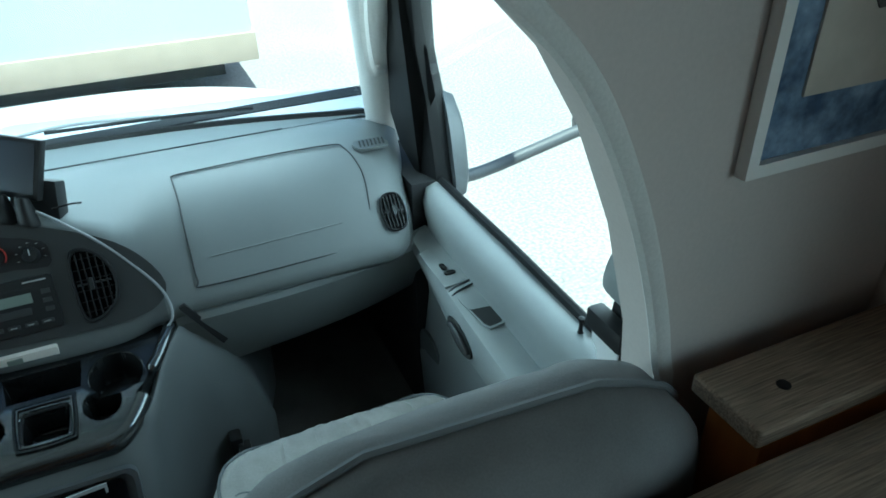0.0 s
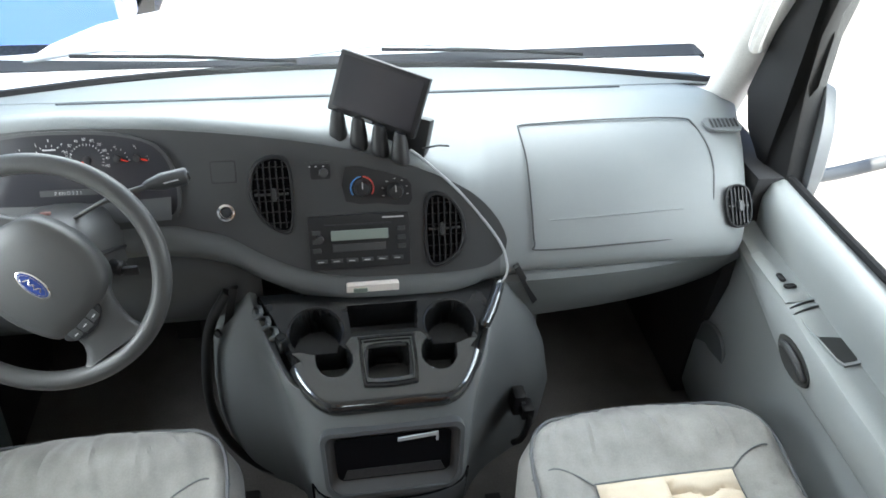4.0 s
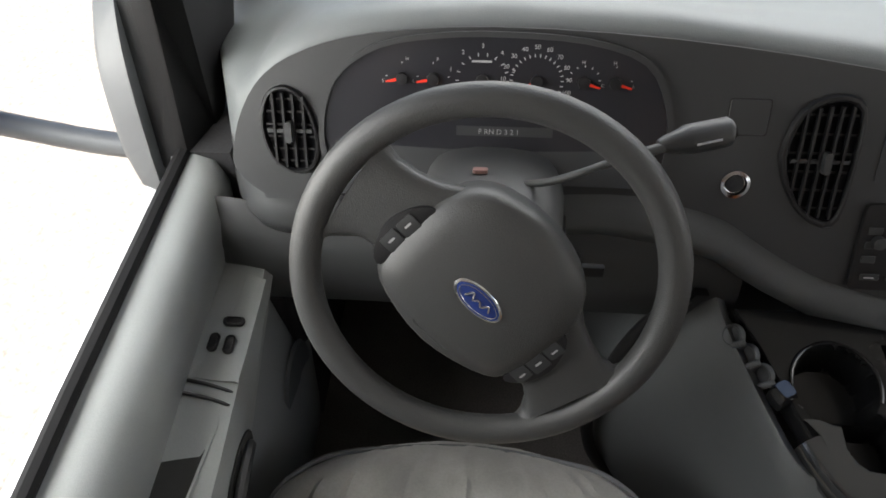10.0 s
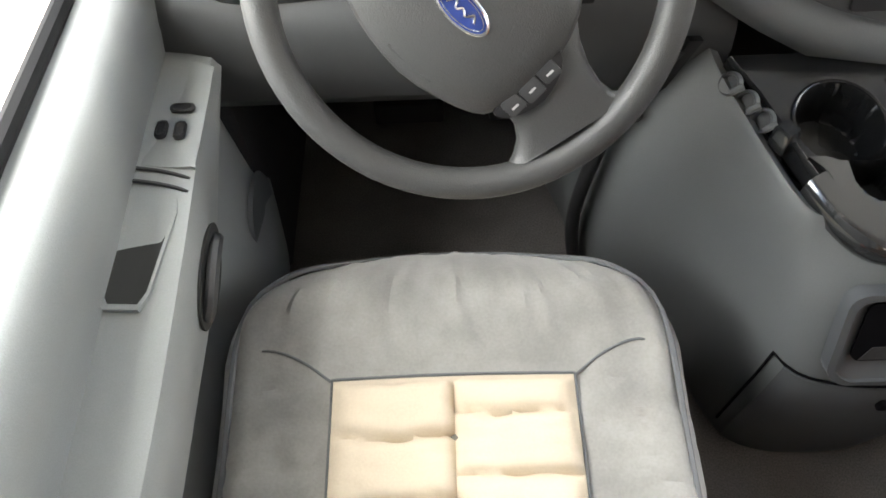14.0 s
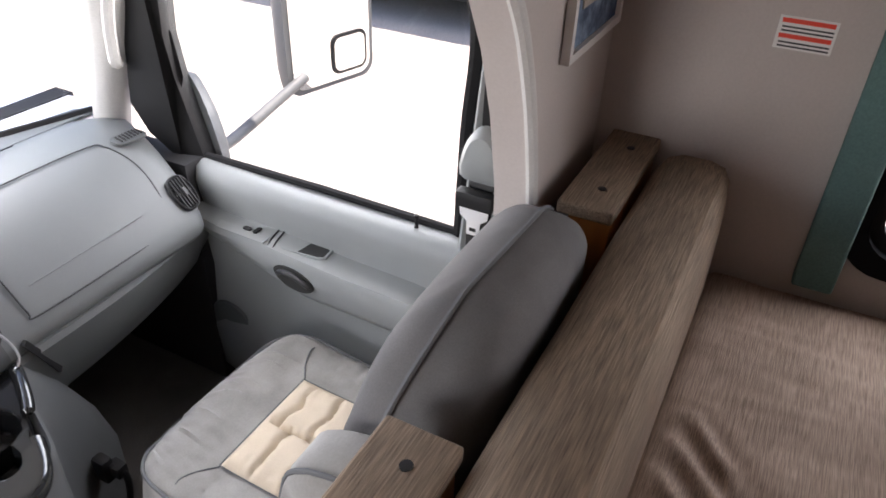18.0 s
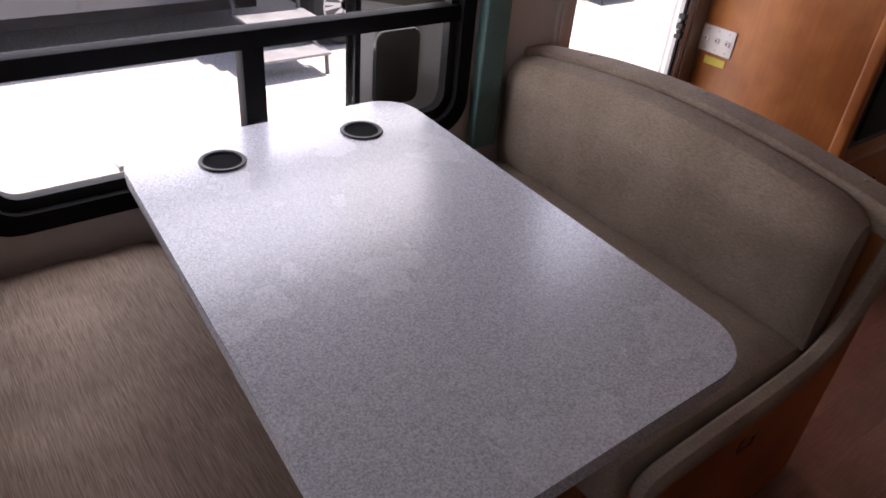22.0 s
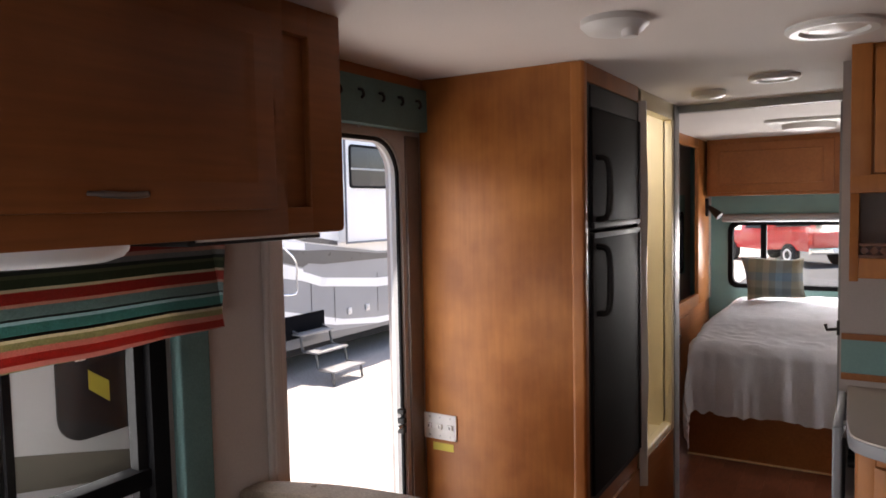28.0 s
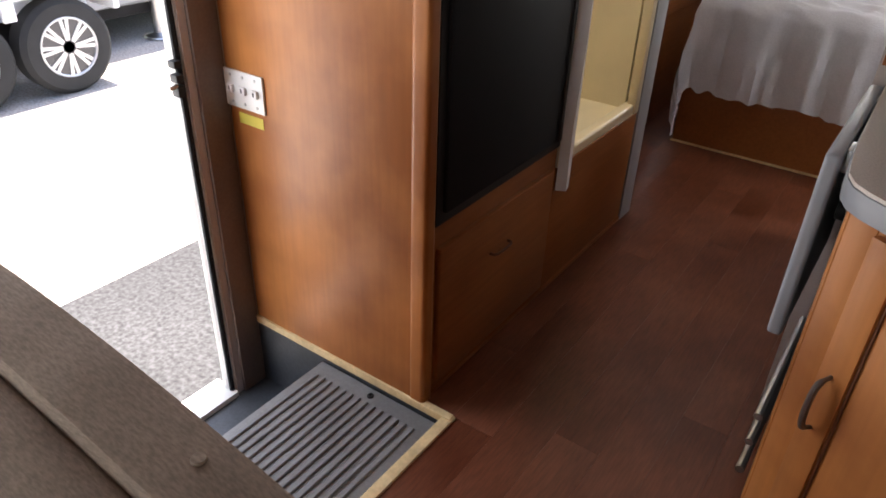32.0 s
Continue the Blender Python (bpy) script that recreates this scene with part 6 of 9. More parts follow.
# ---- living area ----
def dinette_window():
    e = thing("window_dinette", "black-framed sliding dinette window, upper pane over two lower panes", "window", (RIGHT, -2.07, 0.6), kind="structure")
    place = lambda u, v: (RIGHT - 0.012, u, v)
    out = [(-2.075 + a, 0.975 + b) for a, b in rounded(1.29, 0.79, 0.10)]
    inn = [(-2.075 + a, 0.975 + b) for a, b in rounded(1.20, 0.70, 0.07)]
    part("window_frame", ring(out, inn, place, (0.085, 0, 0)), ALU_BLACK, e)
    inn2 = [(-2.075 + a, 0.975 + b) for a, b in rounded(1.15, 0.65, 0.05)]
    part("inner_track", ring([(a, b) for a, b in inn], inn2, lambda u, v: (RIGHT + 0.012, u, v), (0.03, 0, 0)), RUBBER, e)
    part("rail", box(RIGHT + 0.0, -2.68, 0.905, RIGHT + 0.05, -1.48, 0.95, 0.006), ALU_BLACK, e)
    part("mullion", box(RIGHT + 0.0, -2.10, 0.62, RIGHT + 0.045, -2.045, 0.91, 0.006), ALU_BLACK, e)
    part("latch", box(RIGHT - 0.006, -2.09, 0.70, RIGHT + 0.002, -2.065, 0.73, 0.003), DARK, e)
    for y0, y1, z0, z1 in ((-2.68, -1.48, 0.94, 1.34), (-2.68, -2.08, 0.61, 0.91), (-2.06, -1.48, 0.61, 0.91)):
        p = part("pane", mesh([(RIGHT + 0.03, y0, z0), (RIGHT + 0.03, y1, z0), (RIGHT + 0.03, y1, z1), (RIGHT + 0.03, y0, z1)], [(0, 1, 2, 3)]), PANE, e)
        p.visible_shadow = False


dinette_window()

# teal side curtains and the striped valance
for _y0, _y1, _z in ((-1.455, -1.375, 0.53), (-2.825, -2.735, 0.52)):
    _c = thing("side_curtain", "dull teal padded fabric panel beside the window", "curtain", (RIGHT - 0.02, (_y0 + _y1) / 2, _z), group="teal side panels")
    part("panel", box(RIGHT - 0.042, _y0, _z, RIGHT - 0.004, _y1, 1.45, 0.008, 3), TEAL, _c)

_reds, _teals = (0.30, 0.035, 0.025), (0.075, 0.205, 0.185)
VALANCE = striped("valance_stripes", [(0.0, (0.42, 0.2, 0.17)), (0.04, _reds), (0.115, (0.42, 0.17, 0.14)), (0.165, (0.26, 0.24, 0.13)), (0.22, (0.48, 0.42, 0.3)), (0.25, (0.02, 0.018, 0.015)), (0.275, _teals), (0.36, (0.3, 0.42, 0.42)),
                                       (0.39, (0.04, 0.05, 0.05)), (0.41, (0.15, 0.21, 0.2)), (0.50, (0.45, 0.24, 0.18)), (0.525, _reds), (0.62, (0.48, 0.42, 0.3)), (0.645, (0.045, 0.06, 0.03)), (0.725, (0.10, 0.11, 0.06)),
                                       (0.755, (0.03, 0.035, 0.03)), (0.79, (0.2, 0.2, 0.2)), (0.84, (0.45, 0.24, 0.19)), (0.88, _reds), (0.95, (0.24, 0.25, 0.15))], "z", 0.228, start=1.262)


def valance():
    e = thing("valance", "striped red, teal and green fabric window valance", "valance", (1.14, -2.1, 1.25))
    rows = []
    for k in range(61):
        y = -1.365 - k * (2.812 - 1.365) / 60
        w = 0.006 * math.sin(k * 0.5) + 0.004 * noise.noise(Vector((k * 0.3, 0, 0)))
        sag = 0.012 * math.sin(math.pi * k / 60)
        rows.append([(1.155 + w, y, 1.478), (1.148 + w, y, 1.44), (1.135 + w, y, 1.38), (1.125 + 1.2 * w, y, 1.32), (1.118 + 1.5 * w, y, 1.270 - sag)])
    front = loft(rows, closed=False)
    bmesh.ops.solidify(front, geom=front.faces[:], thickness=0.01)
    part("front", front, VALANCE, e)
    for name, y, s in (("near_return", -1.365, 1), ("far_return", -2.812, -1)):
        r = loft([[(x, y + s * 0.022 * (1 - k / 4), z - (0.07 * (1 - (x - 1.12) / 0.1) * (k / 4) if s > 0 else 0)) for x in (1.12, 1.15, 1.18, 1.21)] for k, z in enumerate((1.478, 1.42, 1.37, 1.32, 1.27))], closed=False)
        bmesh.ops.solidify(r, geom=r.faces[:], thickness=0.008)
        part(name, r, VALANCE, e)
    part("mount_board", box(1.14, -2.80, 1.478, RIGHT, -1.38, 1.492, 0.003), DARK, e)


valance()


BRONZE = material("dark_bronze", (0.16, 0.13, 0.115), 0.4, 0.8, spots=0.1)


def raised_door(e, name, x, y0, y1, z0, z1, mat, handle_y=None):
    """A cabinet door with rails, stiles and a raised panel, facing -x."""
    d = part(name, box(x - 0.02, y0, z0, x, y1, z1, 0.006), mat, e)
    a, b = 0.055, 0.075
    part("raised_panel", loft([[(x - 0.021, y0 + a, z0 + a), (x - 0.021, y1 - a, z0 + a), (x - 0.021, y1 - a, z1 - a), (x - 0.021, y0 + a, z1 - a)],
                               [(x - 0.0195, y0 + a + 0.008, z0 + a + 0.008), (x - 0.0195, y1 - a - 0.008, z0 + a + 0.008), (x - 0.0195, y1 - a - 0.008, z1 - a - 0.008), (x - 0.0195, y0 + a + 0.008, z1 - a - 0.008)],
                               [(x - 0.027, y0 + b + 0.02, z0 + b + 0.02), (x - 0.027, y1 - b - 0.02, z0 + b + 0.02), (x - 0.027, y1 - b - 0.02, z1 - b - 0.02), (x - 0.027, y0 + b + 0.02, z1 - b - 0.02)]]), mat, d)
    if handle_y is not None:
        part("handle", tube(smooth_path([(x - 0.02, handle_y - 0.055, z0 + 0.032), (x - 0.042, handle_y - 0.035, z0 + 0.03), (x - 0.046, handle_y, z0 + 0.028), (x - 0.042, handle_y + 0.035, z0 + 0.03), (x - 0.02, handle_y + 0.055, z0 + 0.032)], 4),
                            [0.004] * 3 + [0.006] * 11 + [0.004] * 3, 8), BRONZE, d, "dark bronze bow handle")
    return d


def overhead_cabinet():
    e = thing("overhead_cabinet", "cherry wood overhead cabinet with raised-panel lift door", "cabinet", (1.05, -2.37, 1.49))
    part("body", merged(box(0.905, -3.0, 1.50, RIGHT, -1.78, CEIL, 0.004)), WOOD_SHADED, e)
    stiles = [box(0.885, y0, 1.492, 0.906, y1, CEIL - 0.001, 0.002) for y0, y1 in ((-2.805, -1.92), (-1.83, -1.766))]
    end_stile = plate([(0.885, -2.885, 1.492), (0.885, -2.985, 1.492), (0.885, -2.997, 1.496), (0.885, -3.0, 1.508), (0.885, -3.0, CEIL - 0.001), (0.885, -2.885, CEIL - 0.001)], (0.021, 0, 0), 0.005, 3)
    rails = [box(0.8855, y0 - 0.003, z0, 0.906, y1 + 0.003, z1, 0.002) for y0, y1 in ((-1.92, -1.83), (-2.885, -2.805)) for z0, z1 in ((1.4925, 1.552), (1.935, CEIL - 0.002))]
    part("face_frame", merged(end_stile, *stiles, *rails), WOOD_SHADED, e)
    raised_door(e, "door", 0.884, -2.752, -1.979, 1.548, 1.957, WOOD_SHADED, -2.38)
    e2 = thing("overhead_cabinet", "shorter cherry wood overhead cabinet beside the cab", "cabinet", (1.05, -1.3, 1.5))
    part("body", box(0.945, -1.71, 1.51, RIGHT, -0.91, 1.955, 0.004), WOOD_SHADED, e2)
    part("face_frame", merged(box(0.925, -1.711, 1.50, 0.947, -0.905, 1.547, 0.001), box(0.925, -1.711, 1.90, 0.947, -0.905, 1.955, 0.001), box(0.925, -1.711, 1.545, 0.947, -1.65, 1.902, 0), box(0.925, -1.03, 1.545, 0.947, -0.905, 1.902, 0)), WOOD_SHADED, e2)
    raised_door(e2, "door", 0.924, -1.652, -1.02, 1.545, 1.90, WOOD_SHADED, -1.34)
    part("partition", box(0.875, -1.765, 1.462, RIGHT, -1.712, CEIL, 0.006), WOOD_SHADED, e2, "upright wood divider reaching below the cabinets")
    part("crown", box(0.945, -1.715, 1.955, RIGHT, -0.91, CEIL, 0.0), CEILING, e2, "pale ceiling cove over the cabinet")
    t = thing("drop_down_screen", "flat dark folded screen under the overhead cabinet", "screen", (1.0, -2.8, 1.487))
    part("case", box(0.92, -2.95, 1.478, 1.15, -2.56, 1.489, 0.004), DARK, t)
    part("bright_edge", box(0.915, -2.94, 1.486, 0.921, -2.58, 1.491, 0.001), WHITE, t)
    l = thing("under_cabinet_lamp", "white oval under-cabinet light fixture", "lamp", (1.03, -2.33, 1.49))
    part("lens", loft([[(1.02 + a * s, -2.345 + b * s, z) for a, b in oval(0.075, 0.155, 32)] for s, z in ((1.0, 1.492), (0.98, 1.478), (0.9, 1.466), (0.7, 1.458), (0.2, 1.455))]), WHITE, l)


overhead_cabinet()


def dinette_table():
    e = thing("dinette_table", "grey-white speckled laminate dinette table with rounded corners", "table", (0.62, -2.05, 0))
    w, d = 1.13, 0.72
    o = [(0.605 + a, -2.052 + b - 0.060 * a) for a, b in rounded(w, d, 0.10, 8)]
    part("tabletop", plate([(x, y, 0.743) for x, y in o], (0, 0, 0.004)), TABLETOP, e)
    part("edge_band", bevelled(plate([(x, y, 0.712) for x, y in o], (0, 0, 0.031)), 0.004, 2, 60), TABLE_EDGE, e)
    for y in (-1.905, -2.245):
        c = part("cup_ring", lathe([(0.034, 0.7475), (0.047, 0.7475), (0.050, 0.750), (0.048, 0.7525), (0.041, 0.752), (0.040, 0.749), (0.0395, 0.7482)], 32, (1.025, y, 0)), DARK, e, "black plastic cup holder ring")
    # Flat black discs put the cup wells' shade onto the tabletop.
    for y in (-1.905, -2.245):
        part("cup_liner", lathe([(0.0405, 0.7485), (0.0395, 0.7487), (0.036, 0.7478), (0.0, 0.7476)], 28, (1.025, y, 0)), RECESS_SHADE, e, "flat black disc standing for the cup well's shade")
    for x in (0.42, 0.84):
        part("leg", merged(lathe([(0.028, 0.0), (0.028, 0.71)], 16, (x, -2.02, 0)), lathe([(0.08, 0), (0.08, 0.01), (0.03, 0.03)], 20, (x, -2.02, 0))), DARK, e, "black metal table leg")
    part("wall_cleat", box(1.165, -2.38, 0.70, RIGHT, -1.73, 0.714, 0.003), WHITE, e)


dinette_table()


BENCH_CREASES = ((0.72, -1.27, 0.60, -1.36, 0.007), (0.66, -1.24, 0.50, -1.40, 0.006), (0.58, -1.24, 0.47, -1.33, 0.007), (0.50, -1.23, 0.30, -1.32, 0.005), (0.42, -1.40, 0.52, -1.52, 0.004))


def front_bench():
    e = thing("dinette_bench", "brown woven fabric dinette bench backing onto the cab", "bench", (0.65, -1.45, 0))
    part("base", box(0.09, -1.74, 0, RIGHT, -0.95, 0.36, 0.006), WOOD_LONG, e, "cherry wood bench base")
    part("seat_cushion", cushion(0.085, -1.80, 0.36, 1.215, -1.20, 0.512, 0.012, 0.035, 0.004, 3.0, 150, 90, BENCH_CREASES), WEAVE, e)
    # backrest: leaning block with a rounded top
    prof = [(-1.055, 0.40), (-1.055, 0.735), (-1.07, 0.76), (-1.10, 0.772), (-1.16, 0.772), (-1.19, 0.762), (-1.205, 0.735), (-1.212, 0.66), (-1.215, 0.49), (-1.215, 0.40)]
    xs = [0.085, 0.092, 0.11, *np.linspace(0.16, 1.12, 22), 1.175, 1.198, 1.21]
    rings = []
    for x in xs:
        d = min(x - 0.085, 1.21 - x)
        q = 0.03 * (1 - min(d / 0.06, 1)) ** 2
        rings.append([(x, y + (0.02 if y < -1.13 else -0.02) * (q / 0.03) * 0.8, z - q * (1 if z > 0.7 else 0) + 0.004 * noise.noise(Vector((x * 5, y * 5, z * 5)))) for y, z in prof])
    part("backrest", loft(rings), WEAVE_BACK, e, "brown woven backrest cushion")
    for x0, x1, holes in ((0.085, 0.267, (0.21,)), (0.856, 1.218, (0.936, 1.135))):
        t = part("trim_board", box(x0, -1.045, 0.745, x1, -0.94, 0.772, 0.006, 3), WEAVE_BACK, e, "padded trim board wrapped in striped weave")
        part("board_support", box(x0 + 0.015, -1.04, 0.36, x1 - 0.01, -0.96, 0.745, 0.004), WOOD, e)
        for h in holes:
            part("screw_hole", lathe([(0.0085, 0.0), (0.0085, 0.0015), (0.006, 0.0018)], 14, (h, -1.0, 0.7715)), DARK, t)
    part("seam", tube([(0.088, -1.205, 0.762), (0.088, -1.19, 0.50)], 0.004, 6), WEAVE, e)


front_bench()


def rear_bench():
    e = thing("dinette_bench", "taupe woven fabric dinette bench with arched back beside the door", "bench", (0.65, -2.75, 0))
    part("base", box(0.10, -2.90, 0, RIGHT, -2.31, 0.34, 0.006), WOOD_LONG, e, "cherry wood bench base")
    part("base_latch", ring(rounded(0.06, 0.045, 0.008, 3), rounded(0.045, 0.03, 0.006, 3), lambda u, v: (0.0845, -2.63 + u, 0.337 + v), (-0.004, 0, 0)), WOOD_DARK, e, "recessed latch in the bench end")
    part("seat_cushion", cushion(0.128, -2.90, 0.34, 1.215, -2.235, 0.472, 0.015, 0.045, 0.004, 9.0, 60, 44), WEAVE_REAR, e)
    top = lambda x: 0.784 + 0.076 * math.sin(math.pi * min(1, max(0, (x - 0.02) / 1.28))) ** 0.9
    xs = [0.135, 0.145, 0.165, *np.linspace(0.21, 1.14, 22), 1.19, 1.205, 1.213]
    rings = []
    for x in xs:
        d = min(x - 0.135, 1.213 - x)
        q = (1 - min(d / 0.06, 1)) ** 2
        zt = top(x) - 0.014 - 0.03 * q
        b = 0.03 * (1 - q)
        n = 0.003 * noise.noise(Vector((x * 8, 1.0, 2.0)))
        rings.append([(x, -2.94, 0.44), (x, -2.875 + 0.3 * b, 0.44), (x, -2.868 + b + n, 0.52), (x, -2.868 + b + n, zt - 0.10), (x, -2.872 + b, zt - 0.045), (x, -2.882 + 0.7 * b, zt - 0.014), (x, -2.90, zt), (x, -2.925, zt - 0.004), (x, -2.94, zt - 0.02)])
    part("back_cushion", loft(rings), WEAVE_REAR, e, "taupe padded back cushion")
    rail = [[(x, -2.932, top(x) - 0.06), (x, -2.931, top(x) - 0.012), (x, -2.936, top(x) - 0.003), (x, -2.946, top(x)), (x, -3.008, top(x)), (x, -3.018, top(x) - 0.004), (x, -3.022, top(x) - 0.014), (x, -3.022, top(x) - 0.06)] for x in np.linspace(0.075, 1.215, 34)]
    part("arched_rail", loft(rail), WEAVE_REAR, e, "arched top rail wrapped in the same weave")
    part("back_panel", plate([(0.09, -2.975, 0.0), (1.21, -2.975, 0.0)] + [(x, -2.975, top(x) - 0.05) for x in np.linspace(1.21, 0.09, 20)], (0, -0.042, 0)), WOOD, e, "wood back panel")
    # upholstered end strip: down the back, round the corner and along the seat
    line = smooth_path([Vector((0, y, z)) for y, z in ((-2.985, 0.775), (-2.968, 0.72), (-2.945, 0.62), (-2.90, 0.53), (-2.83, 0.478), (-2.70, 0.462), (-2.50, 0.457), (-2.34, 0.452), (-2.29, 0.443), (-2.268, 0.425), (-2.26, 0.40))], 4)
    strip = []
    for k, p in enumerate(line):
        d = (line[min(k + 1, len(line) - 1)] - line[max(k - 1, 0)]).normalized()
        w = Vector((0, d.z, -d.y))
        w = w if w.z > -0.2 and (w.y > 0 or w.z > 0) else -w
        strip.append([Vector((x, 0, 0)) + p + w * o for x, o in ((0.078, -0.045), (0.076, -0.02), (0.079, -0.007), (0.086, 0.0), (0.108, 0.0), (0.116, -0.007), (0.119, -0.02), (0.119, -0.045))])
    part("end_strip", loft(strip), WEAVE_REAR, e, "padded end strip round the seat's aisle side")
    part("end_panel", plate([(0.085, y, z - 0.02) for y, z in ((p.y, p.z) for p in line)] + [(0.085, -2.30, 0.36), (0.085, -2.30, 0.0), (0.085, -2.99, 0.0)], (0.03, 0, 0)), WOOD, e, "cherry wood bench end panel")
    for x in (1.0, 0.62, 0.2):
        part("button", lathe([(0.008, 0), (0.007, 0.003), (0.0, 0.004)], 12, (x, -2.985, top(x))), WEAVE_REAR, e)


rear_bench()


# picture and stickers on the walls
def picture():
    e = thing("framed_picture", "blue and white framed print of a shell", "picture", (1.06, -0.905, 1.0))
    place = lambda u, v: (u, -0.902, v)
    part("frame", ring([(0.893, 1.005), (1.20, 1.005), (1.20, 1.40), (0.893, 1.40)], [(0.908, 1.02), (1.185, 1.02), (1.185, 1.385), (0.908, 1.385)], place, (0, -0.016, 0)), WHITE, e)
    part("mat_board", box(0.908, -0.909, 1.02, 1.185, -0.905, 1.385, 0), BLUE_MARBLE, e, "mottled blue mount")
    part("print", box(0.955, -0.912, 1.085, 1.14, -0.908, 1.32, 0), PAPER, e, "off-white print")
    sh = [(1.05 + 0.05 * r * math.cos(a), -0.914, 1.22 + 0.06 * r * math.sin(a)) for a, r in ((-2.0, 1), (-1.57, 0.9), (-1.1, 1), (-0.3, 1.1), (0.3, 1.15), (0.9, 1.2), (1.57, 1.25), (2.2, 1.2), (2.8, 1.15), (3.4, 1.1))]
    part("shell_shape", plate(sh, (0, 0.002, 0)), SHELL, e, "striped grey shell shape")


BLUE_MARBLE = material("blue_marbled_paper", (0.06, 0.12, 0.24), 0.7, spots=0.5, spot_size=25, grain=0.2, grain_size=90, other=(0.22, 0.30, 0.42))
PAPER = material("print_paper", (0.5, 0.46, 0.4), 0.8, spots=0.08, spot_size=20)
SHELL = material("shell_ink", (0.09, 0.08, 0.075), 0.8, spots=0.3, grain=0.6, grain_size=60, stretch=(3, 1, 0.4))
picture()
_l = thing("warning_label", "white safety label with red headings and unreadable lines", "label", (RIGHT - 0.002, -1.25, 1.0))
part("sheet", box(RIGHT - 0.002, -1.305, 1.0, RIGHT, -1.205, 1.06, 0), WHITE, _l)
for _k in range(2):
    part("heading", box(RIGHT - 0.003, -1.30, 1.048 - _k * 0.028, RIGHT - 0.0018, -1.21, 1.056 - _k * 0.028, 0), RED, _l)
    for _j in range(2):
        part("text_bar", box(RIGHT - 0.003, -1.30, 1.039 - _k * 0.028 - _j * 0.007, RIGHT - 0.0018, -1.212, 1.042 - _k * 0.028 - _j * 0.007, 0), FASCIA, _l)


# entry door, frame, hooks
def doorway():
    e = thing("door_frame_entry", "white aluminium entry door frame", "door frame", (RIGHT, -3.43, 0), kind="structure")
    part("front_jamb", merged(box(RIGHT - 0.012, -3.12, -0.25, RIGHT + 0.09, -3.098, 1.80, 0.003), box(RIGHT - 0.016, -3.10, -0.2, RIGHT + 0.0, -3.045, 1.80, 0.006, 3), box(RIGHT - 0.02, -3.085, -0.2, RIGHT - 0.01, -3.06, 1.80, 0.004)), WALLPAPER, e)
    arc = [(-3.74 + 0.13 - 0.13 * math.cos(radians(a)), 1.66 + 0.13 * math.sin(radians(a))) for a in range(0, 91, 10)]
    part("rear_jamb", tube([(RIGHT + 0.03, -3.74, -0.24)] + [(RIGHT + 0.03, y, z) for y, z in arc] + [(RIGHT + 0.03, -3.25, 1.79)], 0.022, 8), WHITE, e, "white aluminium jamb")
    part("seal", tube([(RIGHT + 0.012, -3.728, -0.24)] + [(RIGHT + 0.012, y + 0.010, z - 0.01) for y, z in arc] + [(RIGHT + 0.012, -3.25, 1.778)], 0.008, 6), RUBBER, e, "black rubber door seal")
    part("inner_liner", box(RIGHT - 0.01, -3.845, -0.3, RIGHT + 0.01, -3.762, 1.80, 0.003), SATIN_BROWN, e, "brown-grey liner strip")
    part("threshold", box(RIGHT - 0.01, -3.735, -0.25, RIGHT + 0.09, -3.125, -0.222, 0.003), WHITE, e)
    for z, h in ((0.80, 0.018), (0.765, 0.02), (0.73, 0.026)):
        part("latch_part", box(RIGHT - 0.006, -3.728, z, RIGHT + 0.02, -3.706, z + h, 0.003), DARK, e, "black strike latch piece")
    part("latch_pin", tube([(RIGHT + 0.006, -3.712, 0.755), (RIGHT + 0.006, -3.690, 0.755)], [0.007, 0.005], 8), STEEL, e)


SATIN_BROWN = material("brown_liner", (0.16, 0.12, 0.10), 0.5, spots=0.1, grain=0.1)
doorway()


def open_door():
    """The entry door, swung open against the outside of the side wall."""
    e = thing("entry_door", "white entry door standing open outside the dinette window", "door", (1.36, -2.75, -0.4))
    o = [(-2.735 + a, 0.63 + b) for a, b in rounded(0.64, 2.12, 0.12)]
    part("leaf", plate([(1.345, y, z) for y, z in o], (0.04, 0, 0), 0.006), RV_WHITE, e)
    part("edge_trim", ring(o, [(-2.735 + a, 0.63 + b) for a, b in rounded(0.605, 2.085, 0.105)], lambda u, v: (1.34, u, v), (0.05, 0, 0)), ALU_BLACK, e)
    w = [(-2.71 + a, 1.27 + b) for a, b in rounded(0.36, 0.49, 0.06)]
    part("door_window", plate([(1.338, y, z) for y, z in w], (0.008, 0, 0)), SCREEN, e, "dark tinted door window")
    part("window_sticker", plate([(1.336, -2.655, 1.10), (1.336, -2.605, 1.14), (1.336, -2.605, 1.185), (1.336, -2.655, 1.15)], (0.002, 0, 0)), YELLOW, e)
    part("window_sticker", plate([(1.336, -2.60, 1.21), (1.336, -2.575, 1.21), (1.336, -2.575, 1.225), (1.336, -2.60, 1.225)], (0.002, 0, 0)), WHITE, e)
    part("stripe", plate([(1.3415, -3.04, 0.83), (1.3415, -2.425, 0.955), (1.3415, -2.425, 1.035), (1.3415, -3.04, 0.885)], (0.004, 0, 0)), COACH_TAUPE, e)
    p = [(-2.548 + a, 0.757 + b) for a, b in rounded(0.15, 0.22, 0.03)]
    part("pocket", plate([(1.325, y, z) for y, z in p], (0.018, 0, 0), 0.006), DARK, e, "black moulded pocket on the door")


COACH_TAUPE = material("taupe_stripe", (0.20, 0.185, 0.15), 0.4, spots=0.05)
open_door()


